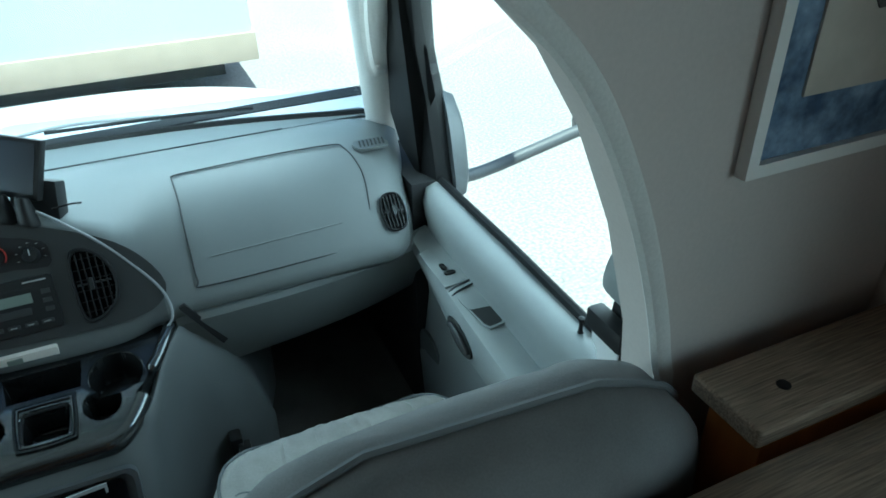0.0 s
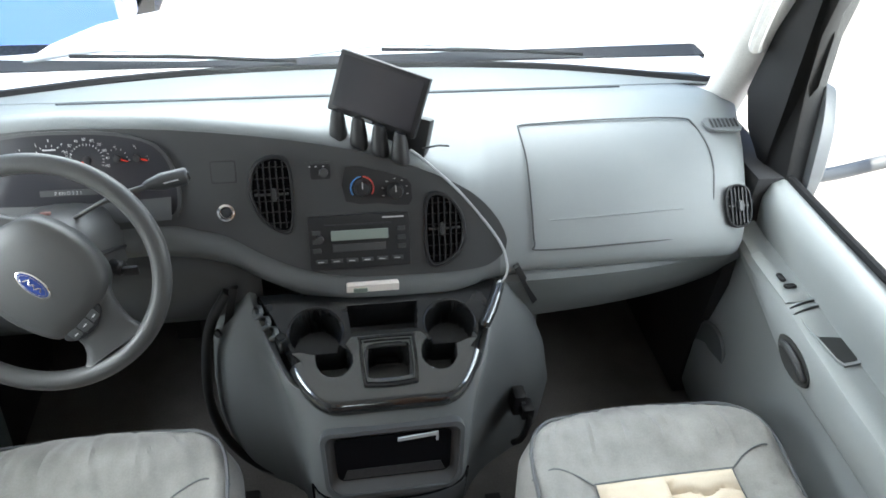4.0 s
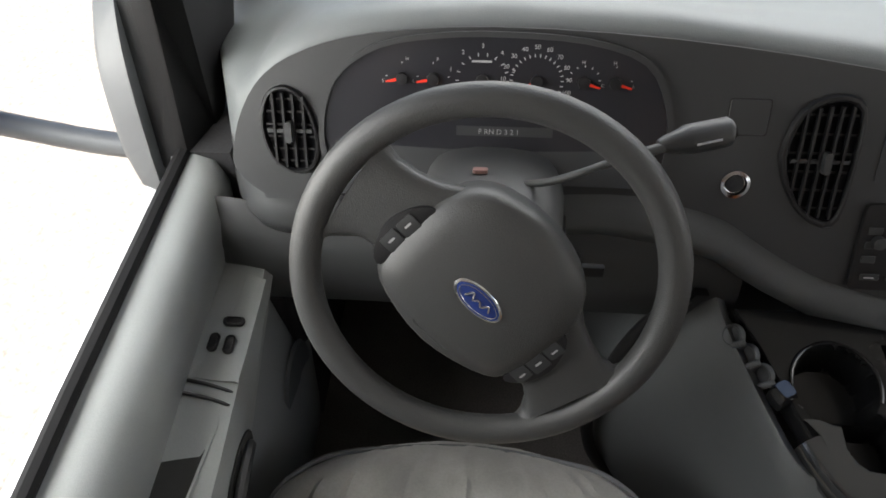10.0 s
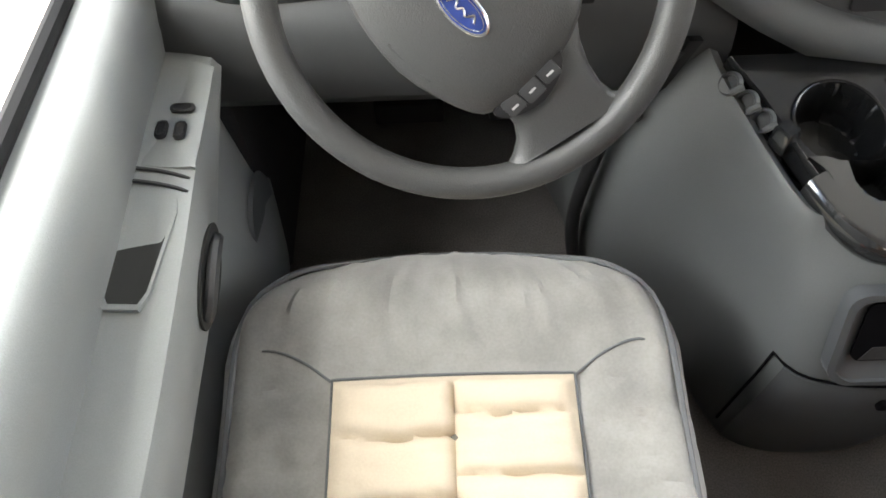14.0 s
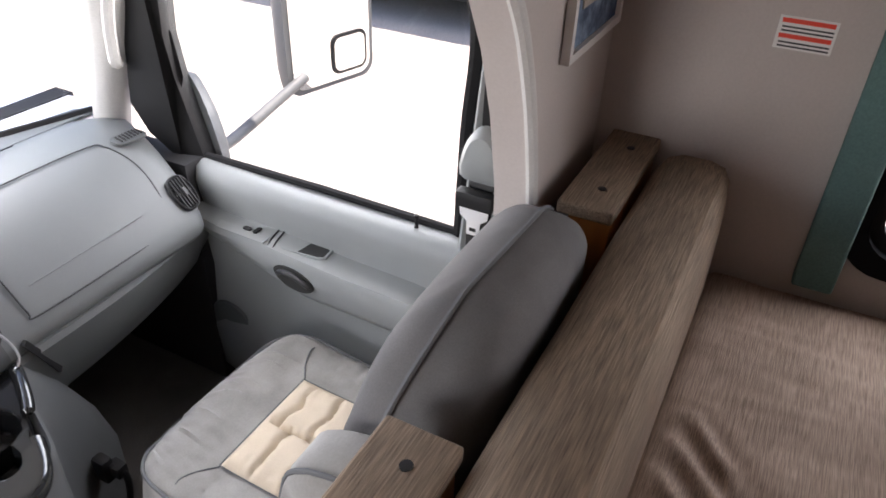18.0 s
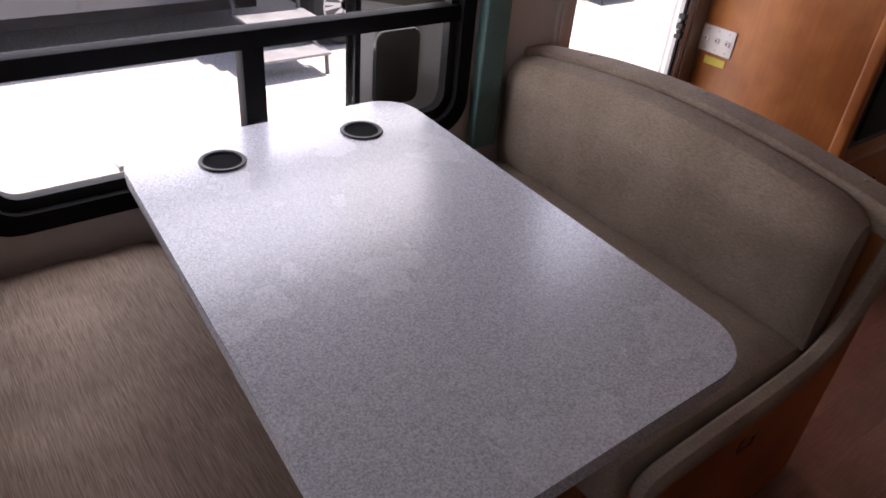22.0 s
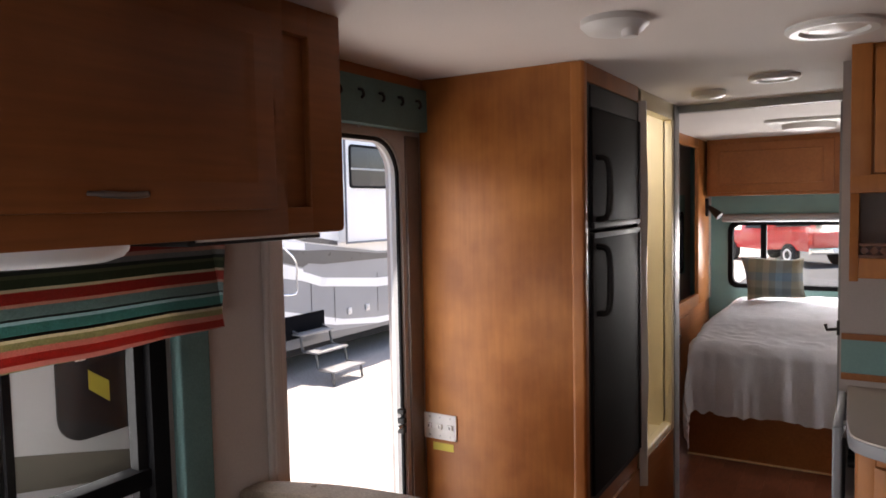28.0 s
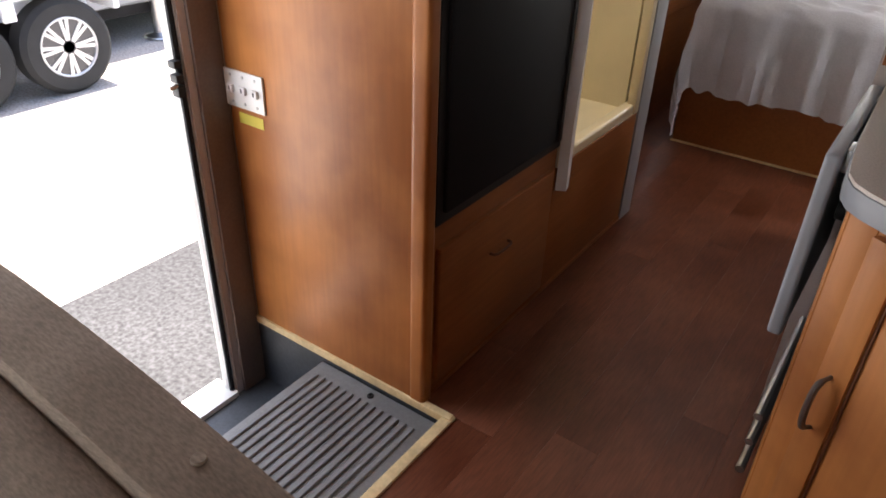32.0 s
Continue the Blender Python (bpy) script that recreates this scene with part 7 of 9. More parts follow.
def coat_hooks():
    e = thing("coat_hook_board", "teal painted board with coat hooks above the door", "coat rack", (RIGHT - 0.02, -3.55, 1.82))
    part("board", box(RIGHT - 0.05, -3.843, 1.815, RIGHT - 0.002, -3.10, 1.965, 0.004), TEAL, e)
    for y in (-3.33, -3.44, -3.55, -3.66, -3.77):
        part("hook", tube(smooth_path([(RIGHT - 0.05, y, 1.92), (RIGHT - 0.065, y, 1.915), (RIGHT - 0.07, y, 1.90), (RIGHT - 0.062, y, 1.892)], 4), 0.005, 8), DARK, e)
    part("top_strip", box(RIGHT - 0.03, -3.843, 1.965, RIGHT - 0.002, -3.0, CEIL, 0.003), WOOD_LONG, e, "wood strip under the ceiling")
    part("grab_loop", tube(smooth_path([(RIGHT - 0.01, -3.35, 1.81), (RIGHT - 0.03, -3.37, 1.835), (RIGHT - 0.03, -3.47, 1.835), (RIGHT - 0.01, -3.49, 1.81)], 4), 0.006, 8), SATIN, e)


coat_hooks()


def fridge_tower():
    e = thing("fridge_cabinet", "floor-to-ceiling cherry wood cabinet end beside the entry door", "cabinet", (0.9, -4.15, 0))
    part("side_panel", merged(box(0.60, -3.875, 0.0, RIGHT - 0.012, -3.845, CEIL, 0.003)), WOOD, e)
    part("corner_post", box(0.578, -3.882, 0.0, 0.625, -3.842, CEIL, 0.012, 4), WOOD, e)
    part("carcass", box(0.62, -4.50, 0.0, RIGHT, -3.875, 0.52, 0), WOOD, e)
    part("top_box", merged(box(0.585, -4.50, 1.945, RIGHT, -3.88, CEIL, 0.002)), WOOD, e)
    part("base_panel", box(0.592, -4.50, 0.02, 0.62, -3.88, 0.515, 0.003), WOOD_LONG, e)
    d = part("drawer_front", box(0.577, -4.47, 0.05, 0.594, -3.90, 0.455, 0.006), WOOD_LONG, e)
    part("drawer_pull", tube(smooth_path([(0.578, -4.13, 0.335), (0.56, -4.14, 0.335), (0.56, -4.21, 0.335), (0.578, -4.22, 0.335)], 3), 0.004, 6), WOOD_DARK, d)
    part("plinth", box(0.587, -5.12, 0.0, 0.60, -3.88, 0.018, 0.003), WOOD_LONG, e)
    f = thing("refrigerator", "black two-door absorption refrigerator built into the cabinet", "refrigerator", (0.9, -4.18, 0.52))
    part("body", box(0.60, -4.49, 0.52, 1.18, -3.89, 1.94, 0), FRIDGE, f)
    part("frame", ring([(-4.49, 0.522), (-3.885, 0.522), (-3.885, 1.94), (-4.49, 1.94)], [(-4.465, 0.55), (-3.91, 0.55), (-3.91, 1.86), (-4.465, 1.86)], lambda u, v: (0.582, u, v), (0.02, 0, 0)), DARK, f)
    for z0, z1 in ((0.55, 1.448), (1.462, 1.862)):
        dd = part("door", box(0.572, -4.465, z0, 0.602, -3.91, z1, 0.006), FRIDGE, f, "black textured fridge door")
        part("door_trim", merged(box(0.567, -4.467, z0, 0.60, -4.45, z1, 0.003), box(0.567, -4.465, z0 if z0 > 1 else z1 - 0.02, 0.60, -3.91, z0 + 0.02 if z0 > 1 else z1, 0.003)), DARK, dd)
        hz = (1.17, 1.40) if z0 < 1 else (1.49, 1.70)
        part("handle", tube(smooth_path([(0.575, -3.95, hz[0]), (0.535, -3.95, hz[0] + 0.015), (0.528, -3.95, (hz[0] + hz[1]) / 2), (0.535, -3.95, hz[1] - 0.015), (0.575, -3.95, hz[1])], 5), 0.011, 8), DARK, dd, "black loop handle")
    part("top_grille", box(0.578, -4.46, 1.865, 0.60, -3.91, 1.935, 0.004), DARK, f)
    s = thing("switch_panel", "white triple toggle switch plate on the wood panel", "switch", (1.14, -3.845, 0.73))
    part("plate", box(1.072, -3.845, 0.682, 1.212, -3.838, 0.778, 0.003), WHITE, s)
    for k in range(3):
        t = part("toggle", box(1.086 + k * 0.044, -3.838, 0.722, 1.108 + k * 0.044, -3.829, 0.742, 0.003), WHITE, s)
        part("legend", box(1.094 + k * 0.044, -3.8377, 0.728, 1.098 + k * 0.044, -3.8275, 0.738, 0), FASCIA, t)
        for z in (0.696, 0.765):
            part("screw", lathe([(0.004, 0), (0.003, 0.002)], 10, (1.097 + k * 0.044, -3.838, z), (0, 1, 0)), STEEL, s)
    y = thing("warning_tape", "small yellow warning sticker under the switches", "sticker", (1.13, -3.84, 0.65))
    part("tape", box(1.088, -3.8447, 0.640, 1.175, -3.843, 0.668, 0), YELLOW, y)


fridge_tower()


def shower():
    e = thing("shower_stall", "cream moulded shower stall with open white door panel", "shower", (0.9, -4.8, 0))
    part("base_front", box(0.592, -5.12, 0.0, 0.63, -4.50, 0.44, 0.003), WOOD_LONG, e, "cherry wood front under the shower")
    for b in (box(1.16, -5.13, 0.43, 1.19, -4.51, CEIL, 0), box(0.64, -4.53, 0.43, 1.16, -4.505, CEIL, 0), box(0.64, -5.135, 0.43, 1.16, -5.115, CEIL, 0)):
        part("wall_panel", b, CREAM_PLASTIC, e)
    part("tub", merged(box(0.60, -5.12, 0.42, 1.17, -4.51, 0.445, 0.004), box(0.597, -5.12, 0.43, 0.64, -4.51, 0.475, 0.012, 3)), CREAM_PLASTIC, e)
    part("jamb", merged(box(0.590, -5.125, 0.44, 0.625, -5.09, CEIL, 0.006), box(0.590, -4.56, 0.44, 0.64, -4.51, CEIL, 0.006), box(0.59, -5.12, 1.93, 0.64, -4.51, CEIL, 0.004)), CREAM_PLASTIC, e)
    part("door_panel", loft([[(0.585, -4.50, z), (0.555 - 0.004 * math.sin(z * 9), -4.515, z), (0.565, -4.55, z), (0.592, -4.565, z)] for z in np.linspace(0.375, 1.95, 18)]), WHITE, e, "white door edge hanging open")


shower()
_d = thing("shower_skylight", "white framed skylight over the shower stall", "skylight", (0.9, -4.82, CEIL))
part("frame", ring([(0.7, -5.02), (1.1, -5.02), (1.1, -4.62), (0.7, -4.62)], [(0.72, -5.0), (1.08, -5.0), (1.08, -4.64), (0.72, -4.64)], lambda a, b: (a, b, CEIL - 0.012), (0, 0, 0.012)), WHITE, _d)


# bedroom
def bed():
    e = thing("bed", "bed with a crumpled white linen spread on a wood box base", "bed", (0.0, -6.85, 0))
    part("base", merged(box(-0.74, -7.62, 0.0, 0.715, -6.045, 0.44, 0.004)), WOOD_LONG, e, "cherry wood bed box")
    part("base_trim", box(-0.74, -6.047, 0.0, 0.72, -6.035, 0.012, 0.003), PINE, e)
    part("mattress", box(-0.76, -7.62, 0.44, 0.655, -6.02, 0.695, 0.06, 4), LINEN, e)
    verts, nx, ny = [], 150, 150
    fold_r, front_y, half, mid = 0.075, -5.955, 0.71, -0.055
    def fold(d):
        a = min(d / fold_r, math.pi / 2)
        return fold_r * math.sin(a), fold_r * (1 - math.cos(a)) + max(0.0, d - fold_r * math.pi / 2)
    for j in range(ny):
        for i in range(nx):
            u, v = mid - 1.16 + 2.32 * i / (nx - 1), -5.545 - 2.11 * j / (ny - 1)
            x, y = u, v
            over, front = max(0.0, abs(u - mid) - half + 0.025), max(0.0, v - front_y + 0.055)
            back = min(1.0, max(0.0, (-6.0 - v) / 0.5))
            z = 0.712 + 0.085 * back * back * (3 - 2 * back) * (1 - 0.25 * min(1.0, abs(u - mid) / half) ** 3)
            ridge = noise.noise(Vector((u * 5, v * 2.2, 0.3))) + 0.6 * abs(noise.noise(Vector((u * 13, v * 4.5, 2.0)))) + 0.35 * noise.noise(Vector((u * 30, v * 30, 4)))
            edge = min(1.0, max(0.0, (v + 6.35) / 0.3))
            z += 0.010 * ridge + 0.022 * edge * abs(noise.noise(Vector((u * 8 + v * 5, v * 14, 7.0))))
            ox, dz1 = fold(over)
            oy, dz2 = fold(front)
            side = math.copysign(1.0, u - mid)
            if over > 0:
                x = mid + side * (half - 0.025 + ox + (0.020 * math.sin(v * 27 + 2 * math.sin(v * 7)) + 0.012 * noise.noise(Vector((v * 16, z, 3.0)))) * min(1, over * 4))
            if front > 0:
                drape = 0.55 * math.sin(u * 31 + 1.8 * math.sin(u * 7)) + 0.9 * noise.noise(Vector((u * 17, front * 2.0, 5.0))) + 0.4 * noise.noise(Vector((u * 40, front * 5.0, 1.0)))
                y = front_y - 0.055 + oy + 0.022 * drape * min(1, front * 4)
            z -= max(dz1, dz2) + 0.55 * min(dz1, dz2)
            if front > 0.30:
                z += 0.010 * noise.noise(Vector((u * 22, 0.0, 8.0))) * (front - 0.30) / 0.1
            verts.append((x, y, z))
    faces = [(j * nx + i, j * nx + i + 1, (j + 1) * nx + i + 1, (j + 1) * nx + i) for j in range(ny - 1) for i in range(nx - 1)]
    s = thing("bedspread", "wrinkled white linen bedspread hanging over the bed edge", "bedspread", (0, -6.8, 0.72))
    bm = mesh(verts, faces)
    bmesh.ops.solidify(bm, geom=bm.faces[:], thickness=0.006)
    part("cloth", bm, LINEN, s)
    p = thing("pillow", "plaid blue, green and tan throw pillow against the rear window", "pillow", (0.38, -7.40, 0.75))
    rings = []
    for k in range(21):
        t = -1 + 2 * k / 20
        ring_of = []
        for a, b in [(c / 10, 1) for c in range(-10, 11)] + [(c / 10, -1) for c in range(9, -10, -1)]:
            h = 0.075 * max(0.0, (1 - t * t) * (1 - a * a)) ** 0.42 + 0.003
            dent = 0.010 * noise.noise(Vector((a * 2.2, t * 2.2, b * 3.0)))
            ring_of.append(((0.208 - 0.016 * (1 - t * t)) * a * (1 + 0.05 * t) + 0.012 * t, (h + dent) * b, (0.158 - 0.014 * (1 - a * a)) * t + 0.010 * a * t + 0.006 * math.sin(3 * a)))
        rings.append(ring_of)
    bm = loft(rings)
    bm.transform(Matrix.Translation((0.388, -7.42, 0.955)) @ Matrix.Rotation(radians(3), 4, "Y") @ Matrix.Rotation(radians(16), 4, "X"))
    part("cover", bm, PLAID, p)


def plaid():
    """Two sets of woven stripes laid across one another."""
    m = striped("plaid_cover", [(0.0, (0.14, 0.15, 0.11)), (0.16, (0.24, 0.22, 0.15)), (0.35, (0.10, 0.15, 0.20)), (0.55, (0.16, 0.26, 0.33)), (0.7, (0.13, 0.15, 0.15)), (0.85, (0.30, 0.27, 0.20))], "x", 0.30, start=0.16)
    n, link = m.node_tree.nodes, m.node_tree.links.new
    first = next(k for k in n if k.type == "VALTORGB" and k.outputs[0].is_linked and len(k.color_ramp.elements) == 6)
    sep = next(k for k in n if k.type == "SEPXYZ")
    div, fr, ramp, mix = n.new("ShaderNodeMath"), n.new("ShaderNodeMath"), n.new("ShaderNodeValToRGB"), n.new("ShaderNodeMix")
    div.operation, div.inputs[1].default_value, fr.operation = "DIVIDE", 0.26, "FRACT"
    ramp.color_ramp.interpolation = "CONSTANT"
    e = ramp.color_ramp.elements
    for _ in range(3):
        e.new(0.5)
    for k, (p, c) in zip(e, ((0.0, (0.26, 0.24, 0.17)), (0.2, (0.12, 0.13, 0.11)), (0.42, (0.20, 0.21, 0.19)), (0.62, (0.11, 0.18, 0.25)), (0.85, (0.24, 0.23, 0.18)))):
        k.position, k.color = p, (*c, 1)
    mix.data_type = "RGBA"
    mix.inputs[0].default_value = 0.5
    target = first.outputs[0].links[0].to_socket
    link(sep.outputs[2], div.inputs[0]), link(div.outputs[0], fr.inputs[0]), link(fr.outputs[0], ramp.inputs[0])
    link(first.outputs[0], mix.inputs[6]), link(ramp.outputs[0], mix.inputs[7]), link(mix.outputs[2], target)
    return m


PLAID = plaid()
bed()


def bedroom_fittings():
    w = thing("window_bedroom", "black-framed sliding bedroom window in the rear wall", "window", (0, REAR, 0.9), kind="structure")
    place = lambda u, v: (u, REAR + 0.012, v)
    part("window_frame", ring([(a, 1.108 + b) for a, b in rounded(1.51, 0.535, 0.07)], [(a, 1.108 + b) for a, b in rounded(1.44, 0.465, 0.05)], place, (0, -0.07, 0)), ALU_BLACK, w)
    part("mullion", box(0.472, REAR - 0.05, 0.87, 0.515, REAR + 0.01, 1.35, 0.004), ALU_BLACK, w)
    part("mullion", box(-0.515, REAR - 0.05, 0.87, -0.472, REAR + 0.01, 1.35, 0.004), ALU_BLACK, w)
    p = part("pane", mesh([(-0.73, REAR - 0.03, 0.86), (0.73, REAR - 0.03, 0.86), (0.73, REAR - 0.03, 1.36), (-0.73, REAR - 0.03, 1.36)], [(0, 1, 2, 3)]), PANE, w)
    p.visible_shadow = False
    b = thing("roller_blind", "rolled-up grey blind above the bedroom window", "blind", (0, REAR + 0.04, 1.42))
    part("roll", tube([(-0.79, REAR + 0.045, 1.40), (0.79, REAR + 0.045, 1.40)], 0.032, 12), SATIN, b)
    c = thing("overhead_cabinet", "cherry wood overhead cabinet over the bed", "cabinet", (0, -7.5, 1.6))
    part("body", box(-0.9, REAR, 1.575, 0.86, -7.38, CEIL, 0.004), WOOD_LONG, c)
    for x0, x1 in ((0.0, 0.84), (-0.88, -0.04)):
        part("door", merged(box(x0, -7.385, 1.60, x1, -7.36, 1.97, 0.006), box(x0 + 0.07, -7.365, 1.66, x1 - 0.07, -7.352, 1.91, 0.01, 3)), WOOD_LONG, c)
    part("bracket_lamp", merged(box(0.865, -7.50, 1.42, 0.90, -7.46, 1.56, 0.006), tube([(0.87, -7.48, 1.50), (0.81, -7.45, 1.45), (0.775, -7.44, 1.42)], [0.012, 0.028, 0.032], 10)), DARK, c)
    r = thing("bedroom_wardrobe", "cherry wood bedside niche with teal lining and drawer", "wardrobe", (1.05, -6.5, 0))
    part("lower_body", box(0.90, REAR, 0.0, RIGHT, -5.25, 0.76, 0.004), WOOD_LONG, r)
    part("drawer", box(0.885, -6.9, 0.55, 0.902, -6.1, 0.73, 0.005), WOOD_LONG, r)
    part("drawer_knob", lathe([(0.006, 0), (0.006, 0.012), (0.013, 0.018), (0.010, 0.026), (0, 0.028)], 12, (0.885, -6.5, 0.64), (-1, 0, 0)), STEEL, r)
    part("face_frame", merged(box(0.885, -7.60, 0.76, 0.915, -7.20, CEIL, 0.005), box(0.885, -7.22, 0.76, 0.915, -5.25, 0.84, 0.004), box(0.885, -7.22, 1.935, 0.915, -5.25, CEIL, 0.004)), WOOD, r, "wood face frame round the niche")
    part("return_panel", box(0.885, REAR, 0.76, 0.915, -7.60, 1.575, 0), WALLPAPER, r, "white return panel")
    part("niche_lining", merged(box(1.05, -6.48, 0.76, RIGHT, -5.25, CEIL, 0), box(1.05, REAR, 0.76, RIGHT, -7.37, CEIL, 0), box(1.05, -7.37, 0.76, RIGHT, -6.48, 1.00, 0), box(1.05, -7.37, 1.445, RIGHT, -6.48, CEIL, 0)), WALLPAPER, r)
    part("teal_panel", merged(box(1.044, -6.48, 0.97, 1.0505, -6.40, 1.59, 0), box(1.044, -7.47, 0.97, 1.0505, -7.37, 1.59, 0), box(1.044, -7.37, 1.445, 1.0505, -6.48, 1.59, 0)), TEAL_PAINT, r)
    w2 = thing("window_bedside", "small dark-framed bedroom side window", "window", (1.05, -6.92, 0.98), kind="structure")
    part("window_frame", ring([(-6.925 + a, 1.22 + b) for a, b in rounded(0.93, 0.48, 0.05)], [(-6.925 + a, 1.22 + b) for a, b in rounded(0.85, 0.40, 0.04)], lambda u, v: (1.035, u, v), (0.06, 0, 0)), ALU_BLACK, w2)
    part("mullion", box(1.045, -7.20, 1.01, 1.075, -7.165, 1.43, 0.003), ALU_BLACK, w2)
    p = part("pane", mesh([(1.08, -7.37, 1.0), (1.08, -6.48, 1.0), (1.08, -6.48, 1.445), (1.08, -7.37, 1.445)], [(0, 1, 2, 3)]), PANE, w2)
    p.visible_shadow = False


bedroom_fittings()


# kitchen
SPOON = material("spoon_wood", (0.42, 0.29, 0.15), 0.7, spots=0.15, spot_size=30, grain=0.1)


def kitchen():
    e = thing("kitchen_cabinet", "cherry wood kitchen base cabinet with angled front and bow handle", "cabinet", (-0.65, -4.1, 0))
    A, U, O = Vector((-0.20, -3.905, 0)), Vector((-0.818, 0.575, 0)), Vector((0.575, 0.818, 0))
    def slab(u0, u1, o0, o1, z0, z1, bev=0.004):
        """A board on the cabinet's angled front: u along it, o out of it."""
        b = box(u0, o0, z0, u1, o1, z1, bev)
        b.transform(Matrix(((U.x, O.x, 0, A.x), (U.y, O.y, 0, A.y), (0, 0, 1, 0), (0, 0, 0, 1))))
        bmesh.ops.reverse_faces(b, faces=b.faces[:])
        return b
    plan = [(LEFT, -4.42), (-0.20, -4.42), (-0.20, -3.91), (-0.62, -3.615), (LEFT, -3.615)]
    part("body", plate([(x, y, 0.07) for x, y in plan], (0, 0, 0.79)), WOOD, e)
    part("front_frame", merged(slab(-0.012, 0.05, -0.01, 0.008, 0.07, 0.86), slab(0.05, 0.58, -0.01, 0.008, 0.80, 0.86), slab(0.52, 0.58, -0.01, 0.008, 0.07, 0.80), slab(0.05, 0.52, -0.01, 0.008, 0.07, 0.20)), WOOD, e)
    part("end_post", box(-0.203, -3.985, 0.07, -0.190, -3.90, 0.86, 0.003), WOOD, e)
    d = part("door", merged(slab(0.056, 0.112, 0.008, 0.026, 0.205, 0.815), slab(0.44, 0.51, 0.008, 0.026, 0.205, 0.815), slab(0.112, 0.44, 0.008, 0.026, 0.756, 0.815), slab(0.112, 0.44, 0.008, 0.026, 0.205, 0.280)), WOOD, e, "framed cabinet door")
    part("door_panel", slab(0.107, 0.445, 0.004, 0.016, 0.275, 0.76, 0.002), WOOD, d)
    part("panel_bead", merged(slab(0.112, 0.117, 0.010, 0.020, 0.28, 0.756, 0.001), slab(0.435, 0.44, 0.010, 0.020, 0.28, 0.756, 0.001)), WOOD_DARK, d)
    hp = lambda o, z: A + U * 0.082 + O * o + Vector((0, 0, z))
    part("handle", tube(smooth_path([hp(0.024, 0.448), hp(0.05, 0.460), hp(0.056, 0.505), hp(0.05, 0.550), hp(0.024, 0.562)], 4), [0.004] * 3 + [0.006] * 11 + [0.004] * 3, 8), BRONZE, d, "dark bronze bow handle")
    part("kick_board", plate([(x - 0.03, y - 0.03, 0.0) for x, y in plan[1:4]] + [(-0.65, -4.40, 0.0)], (0, 0, 0.07)), DARK, e)
    c = thing("countertop", "beige laminate countertop with grey rounded edge and angled front", "countertop", (-0.67, -4.1, 0.86))
    o = [(LEFT, -4.42), (-0.155, -4.42), (-0.162, -4.0), (-0.168, -3.90), (-0.173, -3.85), (-0.186, -3.818), (-0.208, -3.795), (-0.26, -3.760), (-0.416, -3.662), (-0.60, -3.545), (-0.66, -3.525), (LEFT, -3.525)]
    part("edge", plate([(x, y, 0.858) for x, y in o], (0, 0, 0.036), 0.003), COUNTER_EDGE, c, "grey countertop edge")
    part("surface", plate([(x * 0.997 - 0.002, y - 0.003, 0.894) for x, y in o], (0, 0, 0.006)), COUNTER, c)
    s = thing("sink_cover", "glossy off-white sink with fitted cover", "sink", (-0.56, -3.85, 0.9))
    def turned(w, h, r):
        return [(-0.58 - a * 0.855 + b * 0.518, -3.892 + a * 0.518 + b * 0.855) for a, b in rounded(w, h, r, 8)]
    part("rim", plate([(x, y, 0.899) for x, y in turned(0.56, 0.41, 0.07)], (0, 0, 0.016), 0.008, 3), SINK, s)
    part("cover", plate([(x, y, 0.914) for x, y in turned(0.48, 0.33, 0.05)], (0, 0, 0.010), 0.005, 3), SINK, s)
    part("seam", tube([(x, y, 0.9155) for x, y in turned(0.505, 0.355, 0.06)], 0.004, 6, closed=True), COUNTER_EDGE, s)
    f = thing("counter_flap", "grey fold-down counter extension hanging at the cabinet end", "counter flap", (-0.15, -4.15, 0.45))
    part("leaf", box(-0.154, -4.40, 0.525, -0.128, -3.95, 0.885, 0.008, 3), COUNTER_EDGE, f)
    for y in (-4.35, -4.05):
        part("hinge", box(-0.164, y, 0.84, -0.152, y + 0.05, 0.88, 0.002), STEEL, f)
    k = thing("oven_front", "dark oven front with steel knobs in the cabinet side", "oven", (-0.19, -4.15, 0.2))
    part("panel", box(-0.205, -4.40, 0.14, -0.185, -3.92, 0.84, 0.004), DARK, k)
    for z in (0.33, 0.26, 0.18):
        part("rail", tube([(-0.165, -4.35, z), (-0.165, -3.95, z)], 0.009, 8), STEEL, k)
    for y in (-4.28, -4.16, -4.04):
        part("knob", lathe([(0.02, 0), (0.018, 0.02), (0.0, 0.022)], 14, (-0.186, y, 0.76), (1, 0, 0)), DARK, k)
    j = thing("utensil_jar", "square galvanised tin jar holding wooden utensils", "jar", (-0.36, -4.26, 0.9))
    turn = Matrix.Translation((-0.366, -4.285, 0)) @ Matrix.Rotation(radians(-26), 4, "Z")
    tin = loft([[(a * s, b * s, z) for a, b in rounded(0.108, 0.108, 0.008, 2)] for s, z in ((0.95, 0.9), (0.97, 0.97), (1.0, 1.04), (1.05, 1.046), (1.05, 1.056), (0.95, 1.056), (0.9, 1.03), (0.88, 0.92))])
    tin.transform(turn)
    part("tin", tin, GALVANISED, j)
